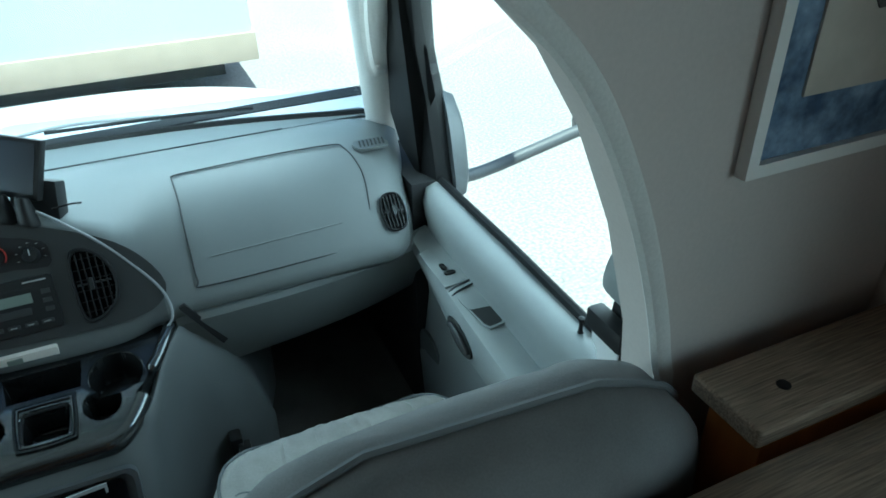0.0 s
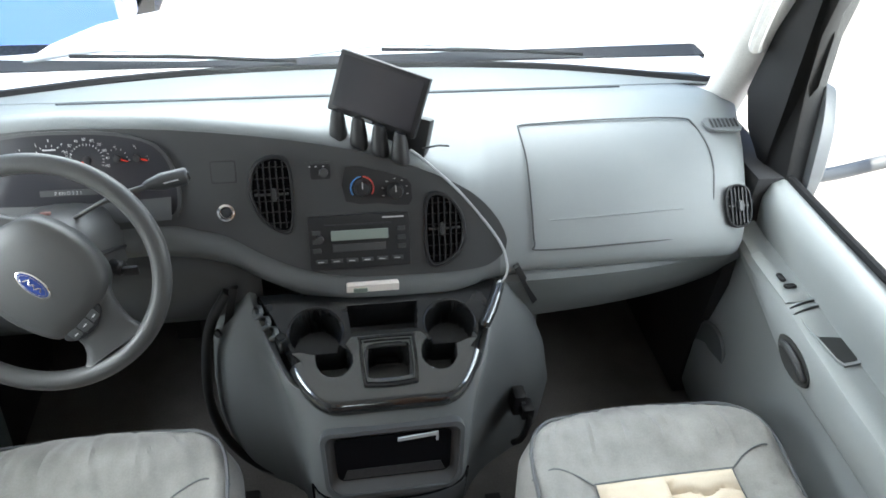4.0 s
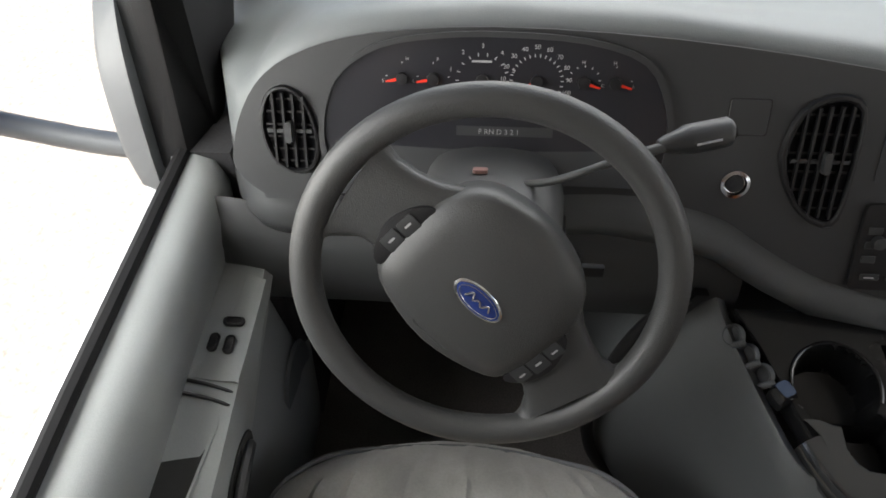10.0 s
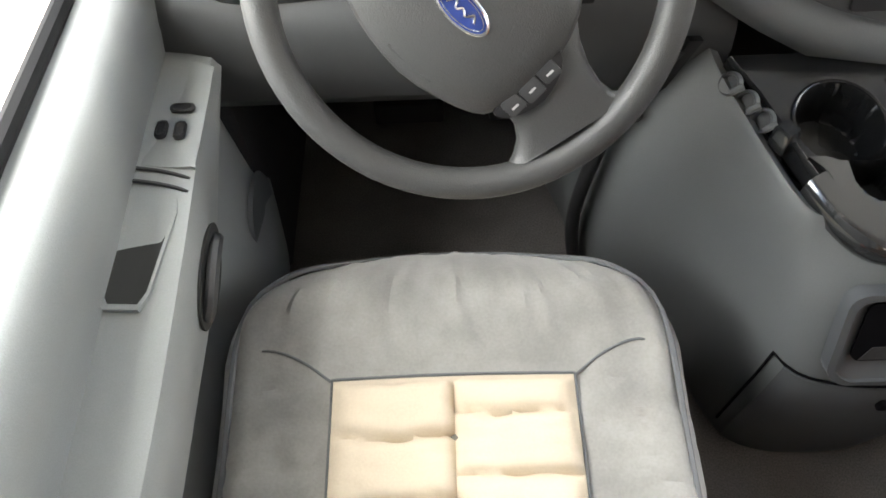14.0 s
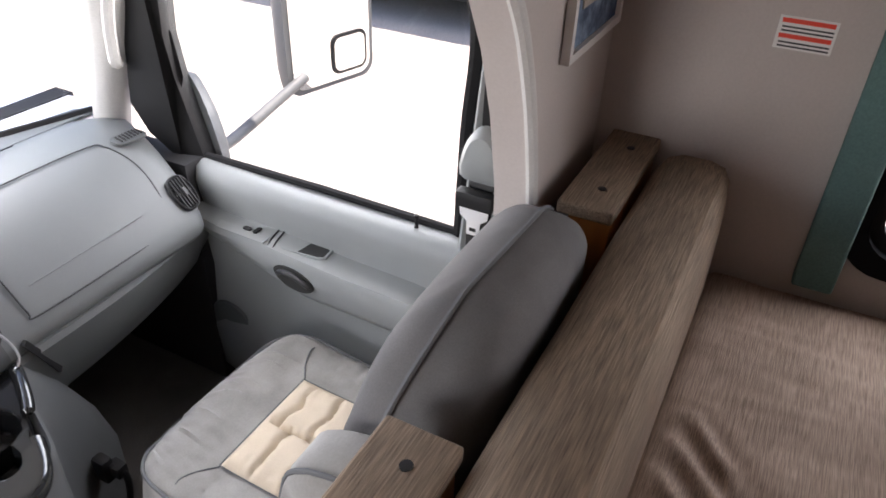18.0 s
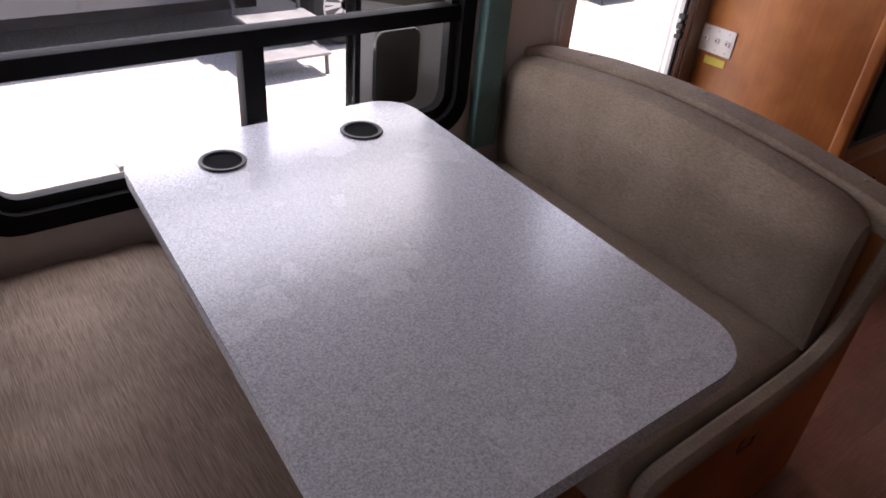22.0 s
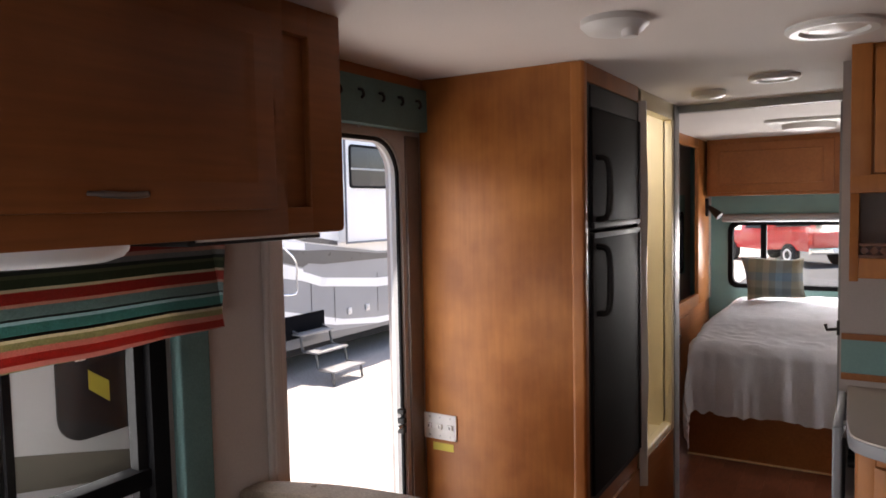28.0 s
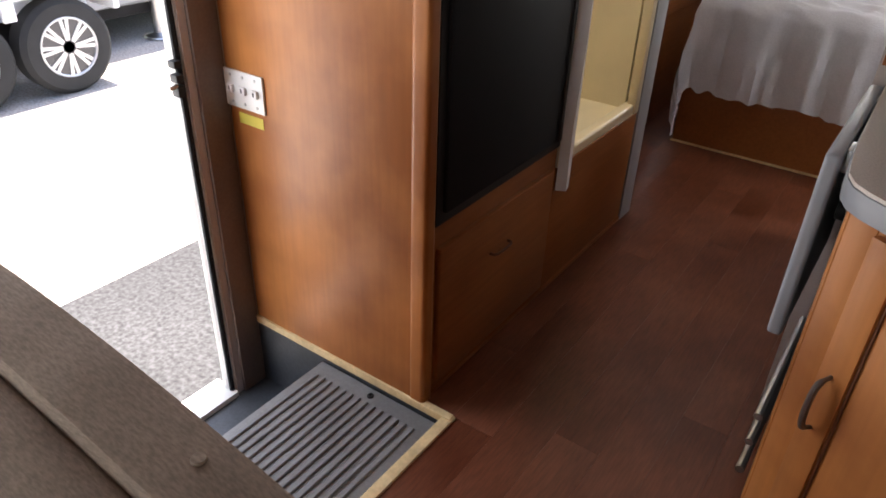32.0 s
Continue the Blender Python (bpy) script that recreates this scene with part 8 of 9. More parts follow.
    for tx, ty, h, w in ((-0.050, 0.012, 1.195, 0.010), (-0.072, -0.012, 1.205, 0.0125), (-0.024, 0.004, 1.178, 0.008), (-0.034, -0.02, 1.165, 0.006)):
        foot, tip = Vector((-0.350, -4.285, 0.93)), Vector((-0.360 + tx, -4.275 + ty, h))
        part("spoon", tube([foot.lerp(tip, q) for q in (0.0, 0.70, 0.82, 0.91, 0.975, 1.0)], [0.0042, 0.0045, 0.6 * w, w, 0.8 * w, 0.3 * w], 10), SPOON, j, "wooden cooking spoon")
    b = thing("backsplash", "teal band between two wood strips on the kitchen wall", "backsplash", (-0.65, -4.42, 0.95))
    part("teal_band", box(LEFT, -4.42, 0.945, -0.135, -4.416, 1.061, 0), TEAL_PAINT, b)
    part("strip", box(LEFT, -4.42, 1.061, -0.135, -4.408, 1.083, 0.003), WOOD_LONG, b)
    part("strip", box(LEFT, -4.42, 0.922, -0.135, -4.408, 0.945, 0.003), WOOD_LONG, b)
    u = thing("overhead_cabinet", "cherry wood kitchen wall cabinet over an open shelf", "cabinet", (-0.65, -4.27, 1.24))
    part("body", merged(box(LEFT, -4.42, 1.56, -0.16, -4.14, CEIL, 0.004), box(LEFT, -4.42, 1.30, -0.185, -4.15, 1.32, 0.004)), WOOD, u)
    part("end_panel", plate([(-0.185, -4.42, 1.29), (-0.185, -4.135, 1.29), (-0.185, -4.135, 1.40), (-0.185, -4.18, 1.48), (-0.185, -4.18, 1.565), (-0.185, -4.42, 1.565)], (0.025, 0, 0), 0.003), WOOD, u, "shaped shelf end panel")
    part("face_frame", merged(box(LEFT, -4.142, 1.56, -0.16, -4.125, 1.615, 0.003), box(-0.215, -4.142, 1.61, -0.16, -4.125, CEIL, 0.003)), WOOD, u)
    for x0, x1 in ((-0.60, -0.222), (-1.05, -0.62)):
        d = part("door", merged(box(x0, -4.135, 1.618, x1, -4.112, 1.985, 0.006), box(x0 + 0.055, -4.116, 1.675, x1 - 0.055, -4.104, 1.93, 0.010, 3)), WOOD, u)
    part("shelf_front", box(LEFT, -4.15, 1.30, -0.185, -4.135, 1.362, 0.003), WOOD, u)
    part("shelf_rail", merged(box(LEFT, -4.15, 1.362, -0.185, -4.14, 1.372, 0.002), box(LEFT, -4.15, 1.398, -0.185, -4.14, 1.408, 0.002), *[plate([(-0.20 - 0.026 * q + a, -4.149, 1.385 + b) for a, b in ((-0.013, 0), (0, 0.014), (0.013, 0), (0, -0.014))], (0, 0.008, 0)) for q in range(36)]), WOOD_DARK, u, "pierced wooden shelf rail")
    part("shelf_back", box(LEFT, -4.418, 1.32, -0.187, -4.412, 1.56, 0), WALLPAPER, u)
    h = thing("door_hook", "small black hook on the door edge", "hook", (-0.13, -4.44, 1.1))
    part("hook", merged(box(-0.135, -4.46, 1.07, -0.12, -4.43, 1.12, 0.003), tube([(-0.125, -4.445, 1.09), (-0.09, -4.445, 1.085), (-0.085, -4.445, 1.105)], 0.006, 8)), DARK, h)


kitchen()


# ceiling fittings
def ceiling_lamp(x, y, r, label="round white recessed ceiling light"):
    e = thing("ceiling_light", label, "ceiling light", (x, y, CEIL), group="ceiling lights")
    part("ring", lathe([(r, 0.0), (r, -0.008), (r * 0.9, -0.016), (r * 0.72, -0.014), (r * 0.66, -0.004)], 32, (x, y, CEIL)), WHITE, e)
    part("lens", lathe([(r * 0.68, -0.004), (r * 0.5, -0.010), (0.0, -0.012)], 24, (x, y, CEIL)), SINK, e)


ceiling_lamp(-0.124, -3.83, 0.12)
ceiling_lamp(0.099, -4.58, 0.09)
_d = thing("smoke_detector", "white domed ceiling detector", "detector", (0.344, -3.42, CEIL))
part("dome", lathe([(0.085, 0), (0.085, -0.015), (0.07, -0.03), (0.04, -0.038), (0.0, -0.04)], 28, (0.344, -3.42, CEIL)), WHITE, _d)
part("knob", lathe([(0.022, 0), (0.02, -0.02), (0, -0.022)], 16, (0.30, -3.40, CEIL - 0.032)), WHITE, _d)
_d = thing("smoke_detector", "small round beige ceiling alarm", "detector", (0.377, -4.82, CEIL))
part("dome", lathe([(0.07, 0), (0.068, -0.02), (0.05, -0.03), (0, -0.032)], 24, (0.377, -4.82, CEIL)), SINK, _d)
_d = thing("ceiling_vent", "square white ceiling vent in the bedroom", "vent", (0.1, -6.4, CEIL))
part("frame", box(-0.12, -6.62, CEIL - 0.02, 0.32, -6.18, CEIL, 0.008), WHITE, _d)
part("dome", lathe([(0.15, 0), (0.14, -0.03), (0.0, -0.04)], 28, (0.1, -6.4, CEIL - 0.02)), WHITE, _d)


# ---- outside ----
tagged(part("ground", mesh([(-400, -400, GROUND), (400, -400, GROUND), (400, 400, GROUND), (-400, 400, GROUND)], [(0, 1, 2, 3)]), ASPHALT, None, "sunlit pale concrete of the sales lot"), kind="structure")
tagged(part("road", box(-1.2, -60, GROUND - 0.02, 2.87, -1.9, GROUND + 0.005, 0), LANE, None, "grey asphalt strip under the motorhome"), kind="structure")


def fold_steps(x, y, s=1, treads=((0.0, 0.20), (0.28, 0.42), (0.52, 0.64))):
    """Fold-out metal entry steps descending towards -x."""
    e = thing("entry_steps", "grey fold-out metal coach steps on the asphalt", "steps", (x, y, GROUND), group="coach steps")
    for dx, z in treads:
        part("tread", box(x + dx, y - 0.32, GROUND + z - 0.025, x + dx + 0.26, y + 0.32, GROUND + z, 0.008), STEP_METAL, e)
    for sy in (-0.3, 0.3):
        part("side_arm", tube([(x + 0.04, y + sy, GROUND), (x + 0.06, y + sy, GROUND + 0.18), (x + 0.30, y + sy, GROUND + 0.20), (x + 0.34, y + sy, GROUND + 0.40), (x + 0.56, y + sy, GROUND + 0.42), (x + 0.60, y + sy, GROUND + 0.62), (x + 0.85, y + sy, GROUND + 0.72)], 0.02, 8), RV_DARK, e)
    return e


STEP_METAL = material("step_metal", (0.22, 0.22, 0.225), 0.5, 0.3, spots=0.15, grain=0.2)


def wheel_at(e, x, y, r, w=0.24):
    t = part("tyre", lathe([(0.0, 0.075), (r * 0.62, 0.07), (r * 0.64, 0), (r * 0.9, 0.0), (r, 0.04), (r, w - 0.04), (r * 0.9, w), (r * 0.62, w)], 40, (x, y, GROUND + r), (1, 0, 0)), TYRE, e)
    part("rim", lathe([(r * 0.63, 0.02), (r * 0.60, 0.035), (r * 0.55, 0.06), (r * 0.2, 0.03), (r * 0.12, 0.02), (0, 0.02)], 32, (x, y, GROUND + r), (1, 0, 0)), RV_DARK, t)
    for k in range(8):
        a = 2 * math.pi * k / 8
        c, s = math.cos(a), math.sin(a)
        part("rim_spoke", plate([(x + 0.012, y + q * c - h * s, GROUND + r + q * s + h * c) for q, h in ((r * 0.14, 0.018), (r * 0.60, 0.042), (r * 0.60, 0.012), (r * 0.3, 0.0), (r * 0.60, -0.012), (r * 0.60, -0.042), (r * 0.14, -0.018))], (0.03, 0, 0)), CHROME_DULL, t)
    part("rim_lip", tube([(x + 0.012, y + r * 0.615 * math.cos(a), GROUND + r + r * 0.615 * math.sin(a)) for a in np.linspace(0, 2 * math.pi, 36, endpoint=False)], 0.012, 6, closed=True), CHROME_DULL, t)


RV_MIST = material("coach_mist_grey", (0.24, 0.245, 0.26), 0.35, coat=0.4, spots=0.06, spot_size=1)
RV_GLASS = material("coach_glass", (0.35, 0.37, 0.38), 0.03, 0.85)
BLUE_PALE = material("pale_blue_paint", (0.45, 0.5, 0.58), 0.4, spots=0.05)
CHROME_DULL = material("alloy", (0.6, 0.6, 0.61), 0.35, 0.6)


def coach(y0, y1, x, height, main, lower, label):
    """A long parked motor coach with its flank at x, facing -x."""
    e = thing("motor_coach", label, "motorhome", (x + 1.2, (y0 + y1) / 2, GROUND))
    part("body", box(x, y0, GROUND + 0.45, x + 2.5, y1, GROUND + height, 0.12, 4), main, e)
    part("lower_skirt", box(x - 0.003, y0 + 0.1, GROUND + 0.42, x + 0.05, y1 - 0.1, GROUND + 1.05, 0.002), lower, e)
    part("chassis", box(x + 0.25, y0 + 0.3, GROUND + 0.25, x + 2.3, y1 - 0.3, GROUND + 0.5, 0), DARK_SOFT, e)
    return e


# grey coach seen from the dinette window
_c = coach(-4.6, 6.5, 6.05, 3.5, RV_GREY, RV_GREY, "long glossy grey motor coach with steps and pale stripe")
part("trim_line", box(6.022, -3.42, -0.02, 6.06, 4.2, 0.015, 0.004), RV_WHITE, _c, "pale lower trim line")
part("stripe", box(6.035, -3.0, GROUND + 1.42, 6.06, 6.3, GROUND + 1.45, 0), RV_WHITE, _c)
part("white_sweep", plate([(6.034, -4.55, GROUND + 2.1), (6.034, 6.0, GROUND + 2.5), (6.034, 6.0, GROUND + 2.9), (6.034, -4.55, GROUND + 2.22)], (0.02, 0, 0)), RV_WHITE, _c)
_cd = part("coach_door", box(6.03, -4.15, GROUND + 0.7, 6.06, -3.35, GROUND + 2.6, 0.02), RV_GREY, _c, "grey coach entry door")
part("door_handle", box(6.0, -3.46, GROUND + 1.5, 6.035, -3.40, GROUND + 1.62, 0.008), STEEL, _cd)
part("grab_rail", tube([(5.99, -3.28, GROUND + 1.1), (5.97, -3.28, GROUND + 1.2), (5.97, -3.28, GROUND + 1.9), (5.99, -3.28, GROUND + 2.0)], 0.015, 8), CHROME, _c)
for _y in (-2.0, 0.5, 3.0):
    part("locker_door", box(6.03, _y - 1.05, GROUND + 0.5, 6.045, _y + 1.05, GROUND + 1.15, 0.01), RV_GREY, _c)
    part("window", box(6.03, _y - 0.7, GROUND + 1.9, 6.05, _y + 0.7, GROUND + 2.6, 0.03), SCREEN, _c)
for _y in (-0.6, 4.6):
    wheel_at(_c, 6.02, _y, 0.46)
fold_steps(4.98, -4.06, 1, ((0.0, 0.20), (0.26, 0.44), (0.50, 0.68), (0.72, 0.92)))
# Black slab put on the flank for the shade inside the step well.
part("door_well", box(6.02, -4.45, GROUND + 0.95, 6.06, -3.75, GROUND + 1.15, 0.01), RECESS_SHADE, _c, "black slab standing for the step well's shade")

# striped fifth-wheel trailer seen through the entry door
_t = coach(-16.0, -5.2, 6.45, 3.9, RV_WHITE, RV_GREY, "white and grey swoosh-striped coach beside the entry door")


def swoosh(pts, mat, d=0.0, label=""):
    part("stripe", plate([(6.436 - d, y, z) for y, z in pts], (0.02, 0, 0)), mat, _t, label)


part("lower_flank", plate([(6.44, -5.3, 1.3), (6.44, -8.1, 1.22), (6.44, -9.0, 1.07), (6.44, -10.7, 0.85), (6.44, -15.5, 0.7), (6.44, -15.5, -0.30), (6.44, -10.7, -0.30), (6.44, -8.44, -0.19), (6.44, -8.25, -0.28), (6.44, -5.3, -0.40)], (0.02, 0, 0)), RV_MIST, _t, "misty grey lower flank")
part("dark_glass", plate([(6.438, -5.3, 1.22), (6.438, -6.9, 1.185), (6.438, -7.4, 1.20), (6.438, -7.9, 1.235), (6.438, -8.13, 1.35), (6.438, -8.10, 2.1), (6.438, -8.0, 2.9), (6.438, -5.3, 2.9)], (0.02, 0, 0)), RV_GLASS, _t, "large dark reflecting glass")
swoosh([(-7.06, 1.185), (-7.93, 1.22), (-9.0, 1.075), (-9.0, 0.974), (-7.06, 1.158)], RV_WHITE)
swoosh([(-5.3, 1.19), (-6.9, 1.16), (-7.06, 1.15), (-8.0, 1.07), (-9.0, 0.96), (-9.4, 0.92), (-8.95, 0.74), (-7.37, 1.126), (-6.7, 1.14), (-5.3, 1.16)], RV_DARK)
swoosh([(-5.3, 1.165), (-7.37, 1.126), (-8.95, 0.715), (-8.95, 0.667), (-7.75, 0.909), (-5.3, 1.13)], RV_WHITE)
swoosh([(-5.3, 1.12), (-6.7, 1.10), (-7.75, 0.90), (-7.5, 0.89), (-5.3, 0.97)], RV_DARK, 0.001)
swoosh([(-5.3, 0.98), (-7.81, 0.887), (-8.95, 0.681), (-9.35, 0.56), (-10.66, 0.43), (-12.5, 0.38), (-12.5, 0.25), (-10.65, 0.291), (-9.3, 0.44), (-8.95, 0.55), (-7.33, 0.854), (-5.3, 0.96)], RV_WHITE, 0.002)
swoosh([(-5.3, 0.99), (-6.7, 0.789), (-7.77, 0.579), (-8.3, 0.488), (-8.14, 0.497), (-7.42, 0.577), (-5.3, 0.79)], RV_WHITE)
swoosh([(-5.3, 0.55), (-6.65, 0.422), (-8.42, 0.215), (-9.79, -0.10), (-10.6, -0.19), (-12.5, -0.25), (-12.5, -0.30), (-10.68, -0.29), (-9.6, -0.16), (-8.43, 0.085), (-7.36, 0.225), (-6.63, 0.309), (-5.3, 0.42)], RV_WHITE)
swoosh([(-8.9, 0.97), (-9.5, 0.947), (-10.69, 0.82), (-12.5, 0.75), (-12.5, 0.68), (-10.69, 0.73), (-9.37, 0.75), (-8.7, 0.83)], RV_DARK, 0.003)
swoosh([(-8.13, 1.345), (-9.0, 1.177), (-9.7, 1.06), (-9.7, 1.0), (-9.0, 1.09), (-8.13, 1.284)], RV_DARK)
swoosh([(-8.10, 2.05), (-8.98, 1.71), (-9.7, 1.5), (-9.7, 1.46), (-8.98, 1.657), (-8.10, 1.93)], RV_GREY)
swoosh([(-8.10, 1.86), (-8.98, 1.60), (-9.0, 1.50), (-8.12, 1.62)], RV_MIST)
swoosh([(-8.5, 1.456), (-8.98, 1.36), (-8.98, 1.345), (-8.5, 1.44)], RV_DARK)
part("slide_room", box(6.30, -13.0, 1.03, 6.5, -9.76, 2.95, 0.03), RV_WHITE, _t, "white slide-out room")
part("slide_seal", tube([(6.30, -9.75, 2.95), (6.30, -9.75, 1.03), (6.30, -13.0, 1.0)], 0.02, 6), RV_GREY, _t)
_w = part("window", box(6.285, -10.75, 1.85, 6.31, -9.86, 2.45, 0.06, 4), SCREEN, _t, "dark trailer window")
part("window_frame", ring([(-10.305 + a, 2.15 + b) for a, b in rounded(0.93, 0.64, 0.07)], [(-10.305 + a, 2.15 + b) for a, b in rounded(0.86, 0.57, 0.05)], lambda u, v: (6.28, u, v), (0.02, 0, 0)), ALU_BLACK, _w)
part("sliding_bar", box(6.278, -10.75, 2.10, 6.29, -9.86, 2.13, 0.003), SATIN, _w)
part("window", box(6.285, -12.6, 1.75, 6.31, -11.4, 2.45, 0.06, 4), SCREEN, _t, "dark trailer window")
part("grab_handle", tube(smooth_path([(6.43, -8.36, 1.06), (6.36, -8.45, 1.06), (6.33, -8.68, 0.86), (6.33, -8.70, 0.62), (6.33, -8.68, 0.42), (6.36, -8.50, 0.41), (6.43, -8.36, 0.41)], 5), 0.014, 8), CHROME, _t, "chrome folding grab handle")
for _y, _z in ((-7.2, 0.30), (-7.67, 0.33), (-9.93, 0.0), (-10.37, 0.0)):
    part("lock", merged(box(6.415, _y - 0.045, _z - 0.05, 6.44, _y + 0.045, _z + 0.05, 0.012, 3), lathe([(0.025, 0), (0.02, 0.012), (0, 0.014)], 14, (6.416, _y, _z), (-1, 0, 0))), CHROME_DULL, _t, "bright compartment latch")
for _y in (-6.95, -7.75, -9.1, -9.6, -10.65):
    part("compartment_seam", box(6.4345, _y - 0.006, -0.1, 6.4365, _y + 0.006, 0.52, 0), RV_DARK, _t)
part("marker_lamp", merged(box(6.41, -8.25, 0.88, 6.44, -8.17, 0.96, 0.012, 3)), RV_WHITE, _t, "small white entry lamp")
part("awning_rod", tube([(6.40, -6.95, 0.77), (6.38, -7.2, 0.80), (6.38, -7.75, 0.80), (6.41, -7.85, 0.79)], 0.010, 8), CHROME, _t)
# Black slab for the step recess's shade; nothing is cut into the flank.
part("step_recess", box(6.425, -9.35, -0.22, 6.45, -8.45, 0.10, 0.01), RECESS_SHADE, _t, "black slab standing for the step recess's shade")
part("jack_leg", merged(tube([(6.6, -7.2, -0.3), (6.6, -7.2, GROUND + 0.05)], 0.05, 12), lathe([(0.16, 0), (0.15, 0.02), (0.05, 0.05)], 20, (6.6, -7.2, GROUND + 0.01))), STEEL, _t, "metal levelling jack")
fold_steps(5.70, -9.0)

# tandem wheels of a low trailer standing before the coach
_v = thing("tandem_trailer", "low white and blue trailer with tandem alloy wheels beside the coach", "trailer", (6.3, -5.3, GROUND))
part("body", box(5.80, -6.05, GROUND + 0.62, 6.30, -4.4, GROUND + 1.0, 0.03), BLUE_PALE, _v, "pale blue trailer side")
part("fender", merged(box(5.60, -6.18, GROUND + 0.80, 6.0, -4.45, GROUND + 0.86, 0.02), box(5.60, -6.22, GROUND + 0.62, 6.0, -6.16, GROUND + 0.85, 0.02), box(5.60, -5.36, GROUND + 0.66, 5.64, -5.26, GROUND + 0.84, 0.01)), RV_WHITE, _v, "white double fender")
part("axle_beam", box(6.0, -6.0, GROUND + 0.3, 6.3, -4.6, GROUND + 0.6, 0.02), DARK_SOFT, _v)
for _y in (-5.72, -4.90):
    wheel_at(_v, 5.62, _y, 0.385)

# vehicles and buildings in front of the bonnet
_b = thing("box_trailer", "white box trailer with tan lower band, parked ahead", "trailer", (0.2, 6.8, GROUND))
part("body", box(-0.9, 4.65, GROUND + 0.51, 1.33, 9.0, GROUND + 3.0, 0.05), RV_WHITE, _b)
part("band", box(-0.92, 4.63, GROUND + 0.32, 1.35, 9.02, GROUND + 0.55, 0.01), TAN, _b)
part("chassis", box(-0.7, 5.0, GROUND + 0.12, 1.1, 8.6, GROUND + 0.33, 0), DARK_SOFT, _b)
_b = thing("parked_car", "blue car parked ahead on the driver's side", "car", (-2.1, 5.3, GROUND))
part("body", loft([[(-3.0 + a, y, GROUND + z) for a, z in ((0.0, 0.3), (0.0, 0.75), (0.15, 0.9), (1.65, 0.9), (1.8, 0.75), (1.8, 0.3))] for y in (3.2, 3.4, 6.8, 7.0)]), BLUE_PAINT, _b)
part("cabin", loft([[(-2.9 + a, y, GROUND + z) for a, z in ((0.05, 0.88), (0.25, 1.42), (1.35, 1.42), (1.55, 0.88))] for y in (4.1, 4.7, 6.0, 6.5)]), SCREEN, _b)
for _x, _y in ((-1.4, 4.0), (-1.4, 6.2), (-3.2, 4.0), (-3.2, 6.2)):
    wheel_at(_b, _x, _y, 0.32, 0.2)

# red pickup far behind the bedroom window, seen from its tail
_r = thing("pickup_truck", "red pickup truck with chrome bumper parked far behind the motorhome", "truck", (0.6, -29.0, GROUND))
_m = Matrix.Translation((0.75, -28.4, GROUND)) @ Matrix.Rotation(radians(222), 4, "Z")


def truck_part(name, bm, mat, label="", parent=None):
    bm.transform(_m)
    return part(name, bm, mat, parent or _r, label)


truck_part("bed_box", loft([[(a, y, z) for a, z in ((-0.95, 0.55), (-1.0, 0.8), (-0.97, 1.2), (0.97, 1.2), (1.0, 0.8), (0.95, 0.55))] for y in (0.0, 0.06, 2.0)]), RED_PAINT)
truck_part("cab", loft([[(a * k, y, z) for a, z in ((-0.95, 0.5), (-1.0, 0.8), (-0.97, 1.2), (-0.78, 1.85), (0.78, 1.85), (0.97, 1.2), (1.0, 0.8), (0.95, 0.5))] for y, k in ((2.03, 0.98), (2.1, 1.0), (3.5, 1.0), (3.7, 0.97))]), RED_PAINT)
truck_part("bonnet", loft([[(a, y, z) for a, z in ((-0.95, 0.5), (-0.98, 0.8), (-0.9, 1.15), (0.9, 1.15), (0.98, 0.8), (0.95, 0.5))] for y in (3.6, 4.9, 5.2)]), RED_PAINT)
truck_part("rear_window", plate([(-0.72, 2.02, 1.3), (0.72, 2.02, 1.3), (0.62, 2.02, 1.75), (-0.62, 2.02, 1.75)], (0, 0.02, 0)), SCREEN)
for _s in (-1, 1):
    truck_part("side_window", plate([(_s * 0.965, 2.25, 1.25), (_s * 0.965, 3.4, 1.25), (_s * 0.83, 3.2, 1.75), (_s * 0.83, 2.35, 1.75)], (_s * 0.02, 0, 0)), SCREEN)
    truck_part("tail_lamp", box(_s * 0.9 - 0.07, -0.02, 0.78, _s * 0.9 + 0.07, 0.05, 1.12, 0.01), NEEDLE)
    for _y in (0.95, 4.3):
        _o = truck_part("tyre", lathe([(0.2, 0), (0.34, 0), (0.39, 0.03), (0.39, 0.21), (0.34, 0.24), (0.2, 0.24)], 28, (_s * 0.80, _y, 0.39), (_s, 0, 0)), TYRE)
        truck_part("rim", lathe([(0.24, 0.2), (0.21, 0.25), (0.06, 0.23), (0, 0.23)], 20, (_s * 0.80, _y, 0.39), (_s, 0, 0)), CHROME_DULL, "", _o)
truck_part("bumper", box(-0.97, -0.16, 0.45, 0.97, 0.0, 0.68, 0.04), CHROME, "chrome rear bumper")
truck_part("number_plate", box(-0.16, -0.165, 0.50, 0.16, -0.155, 0.63, 0), WHITE)
truck_part("tailgate", box(-0.78, -0.025, 0.72, 0.78, 0.02, 1.16, 0.015), RED_PAINT)


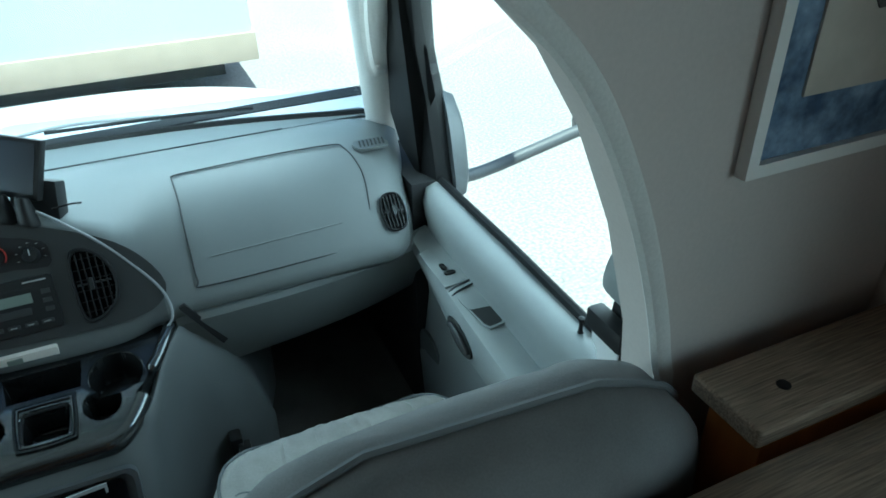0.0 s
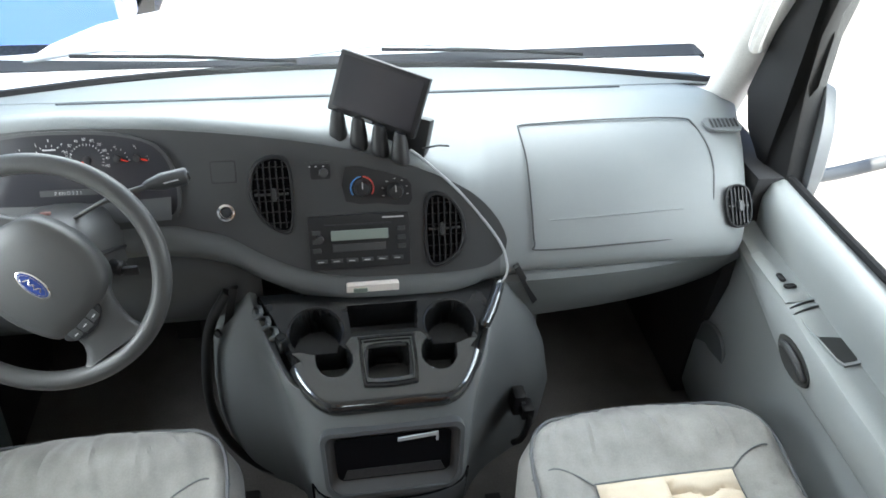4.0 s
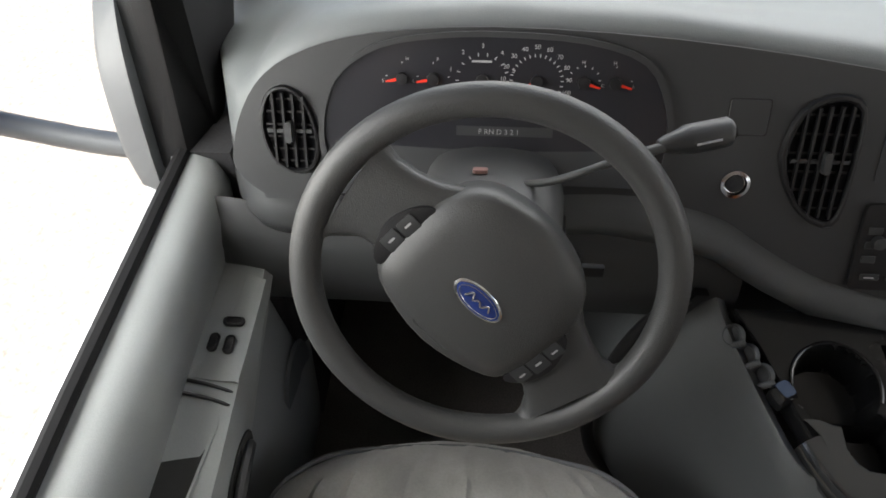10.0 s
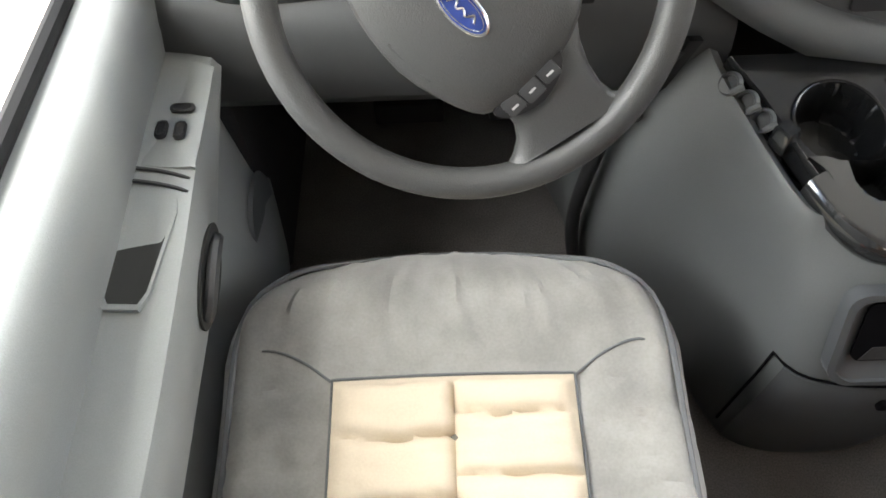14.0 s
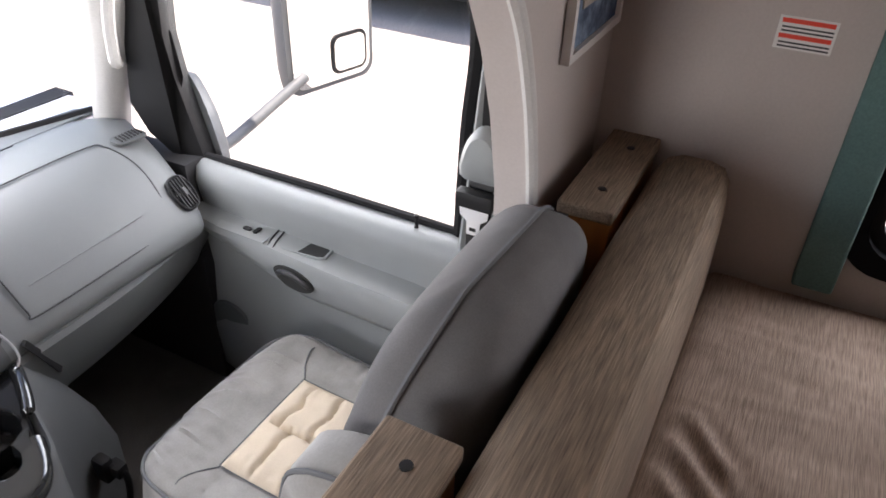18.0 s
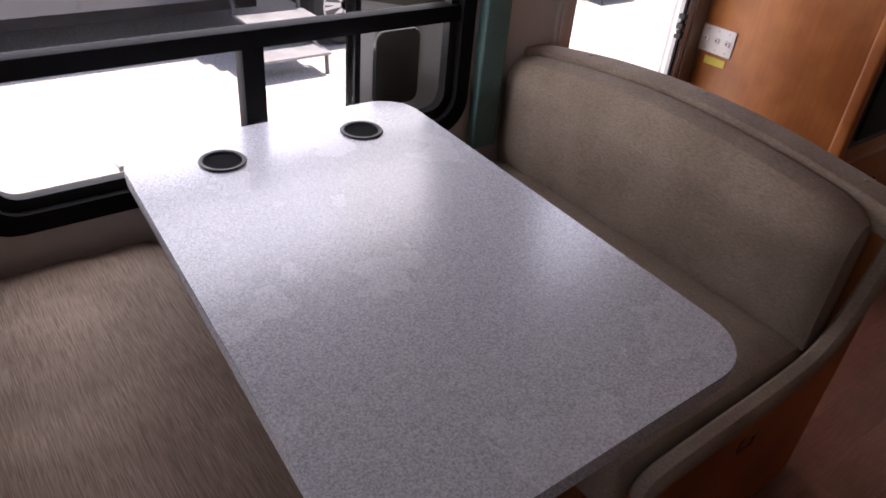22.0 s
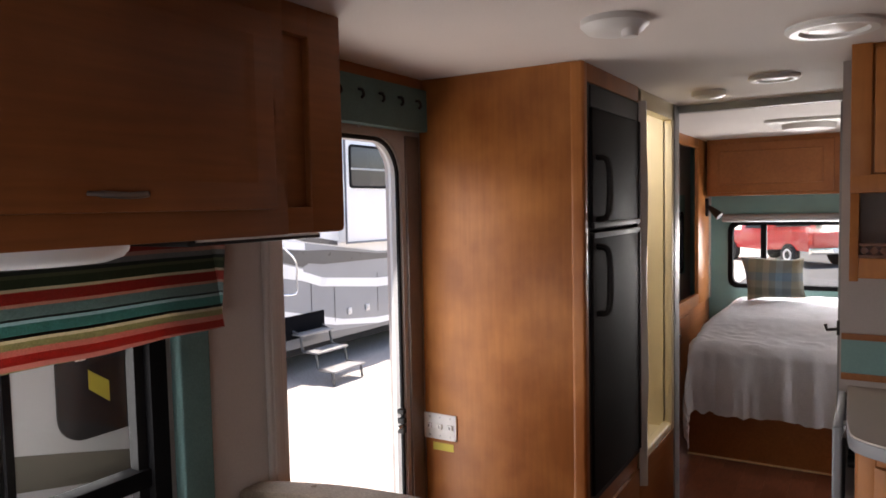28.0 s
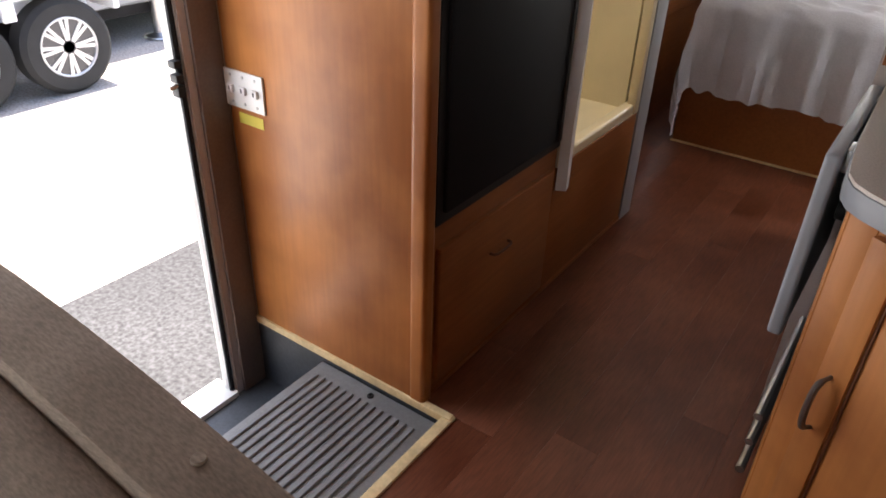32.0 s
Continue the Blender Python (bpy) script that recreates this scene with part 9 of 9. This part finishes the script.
def tree(x, y, h, seed):
    e = thing("tree", "broad-leaved tree at the edge of the lot", "tree", (x, y, GROUND), group="lot trees")
    rnd = random.Random(seed)
    part("trunk", tube(smooth_path([(x, y, GROUND), (x + 0.1, y, GROUND + h * 0.25), (x, y + 0.1, GROUND + h * 0.5), (x + 0.1, y, GROUND + h * 0.8)], 4), [0.3 - 0.02 * k for k in range(13)], 8), BARK, e)
    vs, fs = [], []
    for k in range(900):
        a, b, r = rnd.uniform(0, 6.283), rnd.uniform(-1, 1), rnd.uniform(0.35, 1) ** 0.5
        lob = 1 + 0.35 * noise.noise(Vector((math.cos(a) * 1.7 + seed, math.sin(a) * 1.7, b * 1.7)))
        c = Vector((x + h * 0.36 * r * lob * math.cos(a) * math.sqrt(1 - b * b), y + h * 0.36 * r * lob * math.sin(a) * math.sqrt(1 - b * b), GROUND + h * 0.66 + h * 0.34 * r * lob * b))
        u = Vector((rnd.gauss(0, 1), rnd.gauss(0, 1), rnd.gauss(0, 1))).normalized()
        w = u.orthogonal().normalized()
        q = rnd.uniform(0.16, 0.34)
        n = len(vs)
        vs += [c + u * q, c + w * q * 0.6, c - u * q, c - w * q * 0.6]
        fs.append((n, n + 1, n + 2, n + 3))
    tagged(part("crown", mesh(vs, fs), LEAF, e, "loose crown of small leaves"), kind="stuff")


for _k, (_x, _y, _h) in enumerate(((16, -24, 8), (20, -20, 9), (25, -26, 8), (13, -30, 8), (30, -18, 9), (9, -34, 8), (22, -33, 10), (-6, -40, 9), (2, -42, 10), (34, -6, 9), (-16, -14, 8), (-20, -19, 9), (-14, -24, 8), (-24, -9, 9), (-18, -5, 8), (-26, -28, 10))):
    tree(_x, _y, _h, _k)


# laminate planks of the living-area floor
def plank_material():
    """Laminate whose tone and figure differ from plank to plank."""
    m = PLANK.copy()
    m.name = "laminate_plank_each"
    n, link = m.node_tree.nodes, m.node_tree.links.new
    info, add = n.new("ShaderNodeObjectInfo"), n.new("ShaderNodeVectorMath")
    mul = n.new("ShaderNodeVectorMath")
    mul.operation, mul.inputs[1].default_value = "SCALE", (0, 0, 0)
    mul.inputs["Scale"].default_value = 40.0
    one = n.new("ShaderNodeCombineXYZ")
    for k in range(3):
        link(info.outputs["Random"], one.inputs[k])
    link(one.outputs[0], mul.inputs[0])
    co = next(q for q in n if q.type == "TEX_COORD")
    link(co.outputs["Object"], add.inputs[0])
    link(mul.outputs[0], add.inputs[1])
    for q in [q for q in n if q.type in ("MAPPING", "TEX_NOISE")]:
        if q.inputs[0].is_linked and q.inputs[0].links[0].from_node == co:
            link(add.outputs[0], q.inputs[0])
    b = n["Principled BSDF"]
    hsv = n.new("ShaderNodeHueSaturation")
    tone = n.new("ShaderNodeMapRange")
    tone.inputs[3].default_value, tone.inputs[4].default_value = 0.985, 1.015
    link(info.outputs["Random"], tone.inputs[0])
    link(tone.outputs[0], hsv.inputs["Value"])
    link(b.inputs["Base Color"].links[0].from_socket, hsv.inputs["Color"])
    link(hsv.outputs[0], b.inputs["Base Color"])
    return m


def planks():
    floor, mat = bpy.data.objects["floor"], plank_material()
    shared, W = {}, 0.1195
    def lay(x, y0, y1):
        key = round(y1 - y0, 3)
        if key not in shared:
            bm = box(0.0001, 0.0001, -0.001, W - 0.0001, key - 0.0001, 0.004, 0.0004, 1)
            shared[key] = bpy.data.meshes.new("plank")
            bm.to_mesh(shared[key])
            shared[key].materials.append(mat)
        o = new("plank", shared[key])
        o.matrix_world = Matrix.Translation((x, y0, 0))
        o.parent, o.matrix_parent_inverse = floor, floor.matrix_world.inverted()
    for k in range(20):
        x = LEFT + 0.002 + k * W
        shift = (k * 0.47) % 1.2
        y = -6.04
        while y < -0.94:
            end = min(-0.94, (math.floor((y + shift) / 1.2 + 1e-6) + 1) * 1.2 - shift)
            if end - y > 0.02:
                if x + W > 0.49 and y < -3.10 and end > -3.86:
                    if y < -3.90:
                        lay(x, y, -3.862)
                    if end > -3.10:
                        lay(x, -3.10, end)
                else:
                    lay(x, y, end)
            y = end


planks()
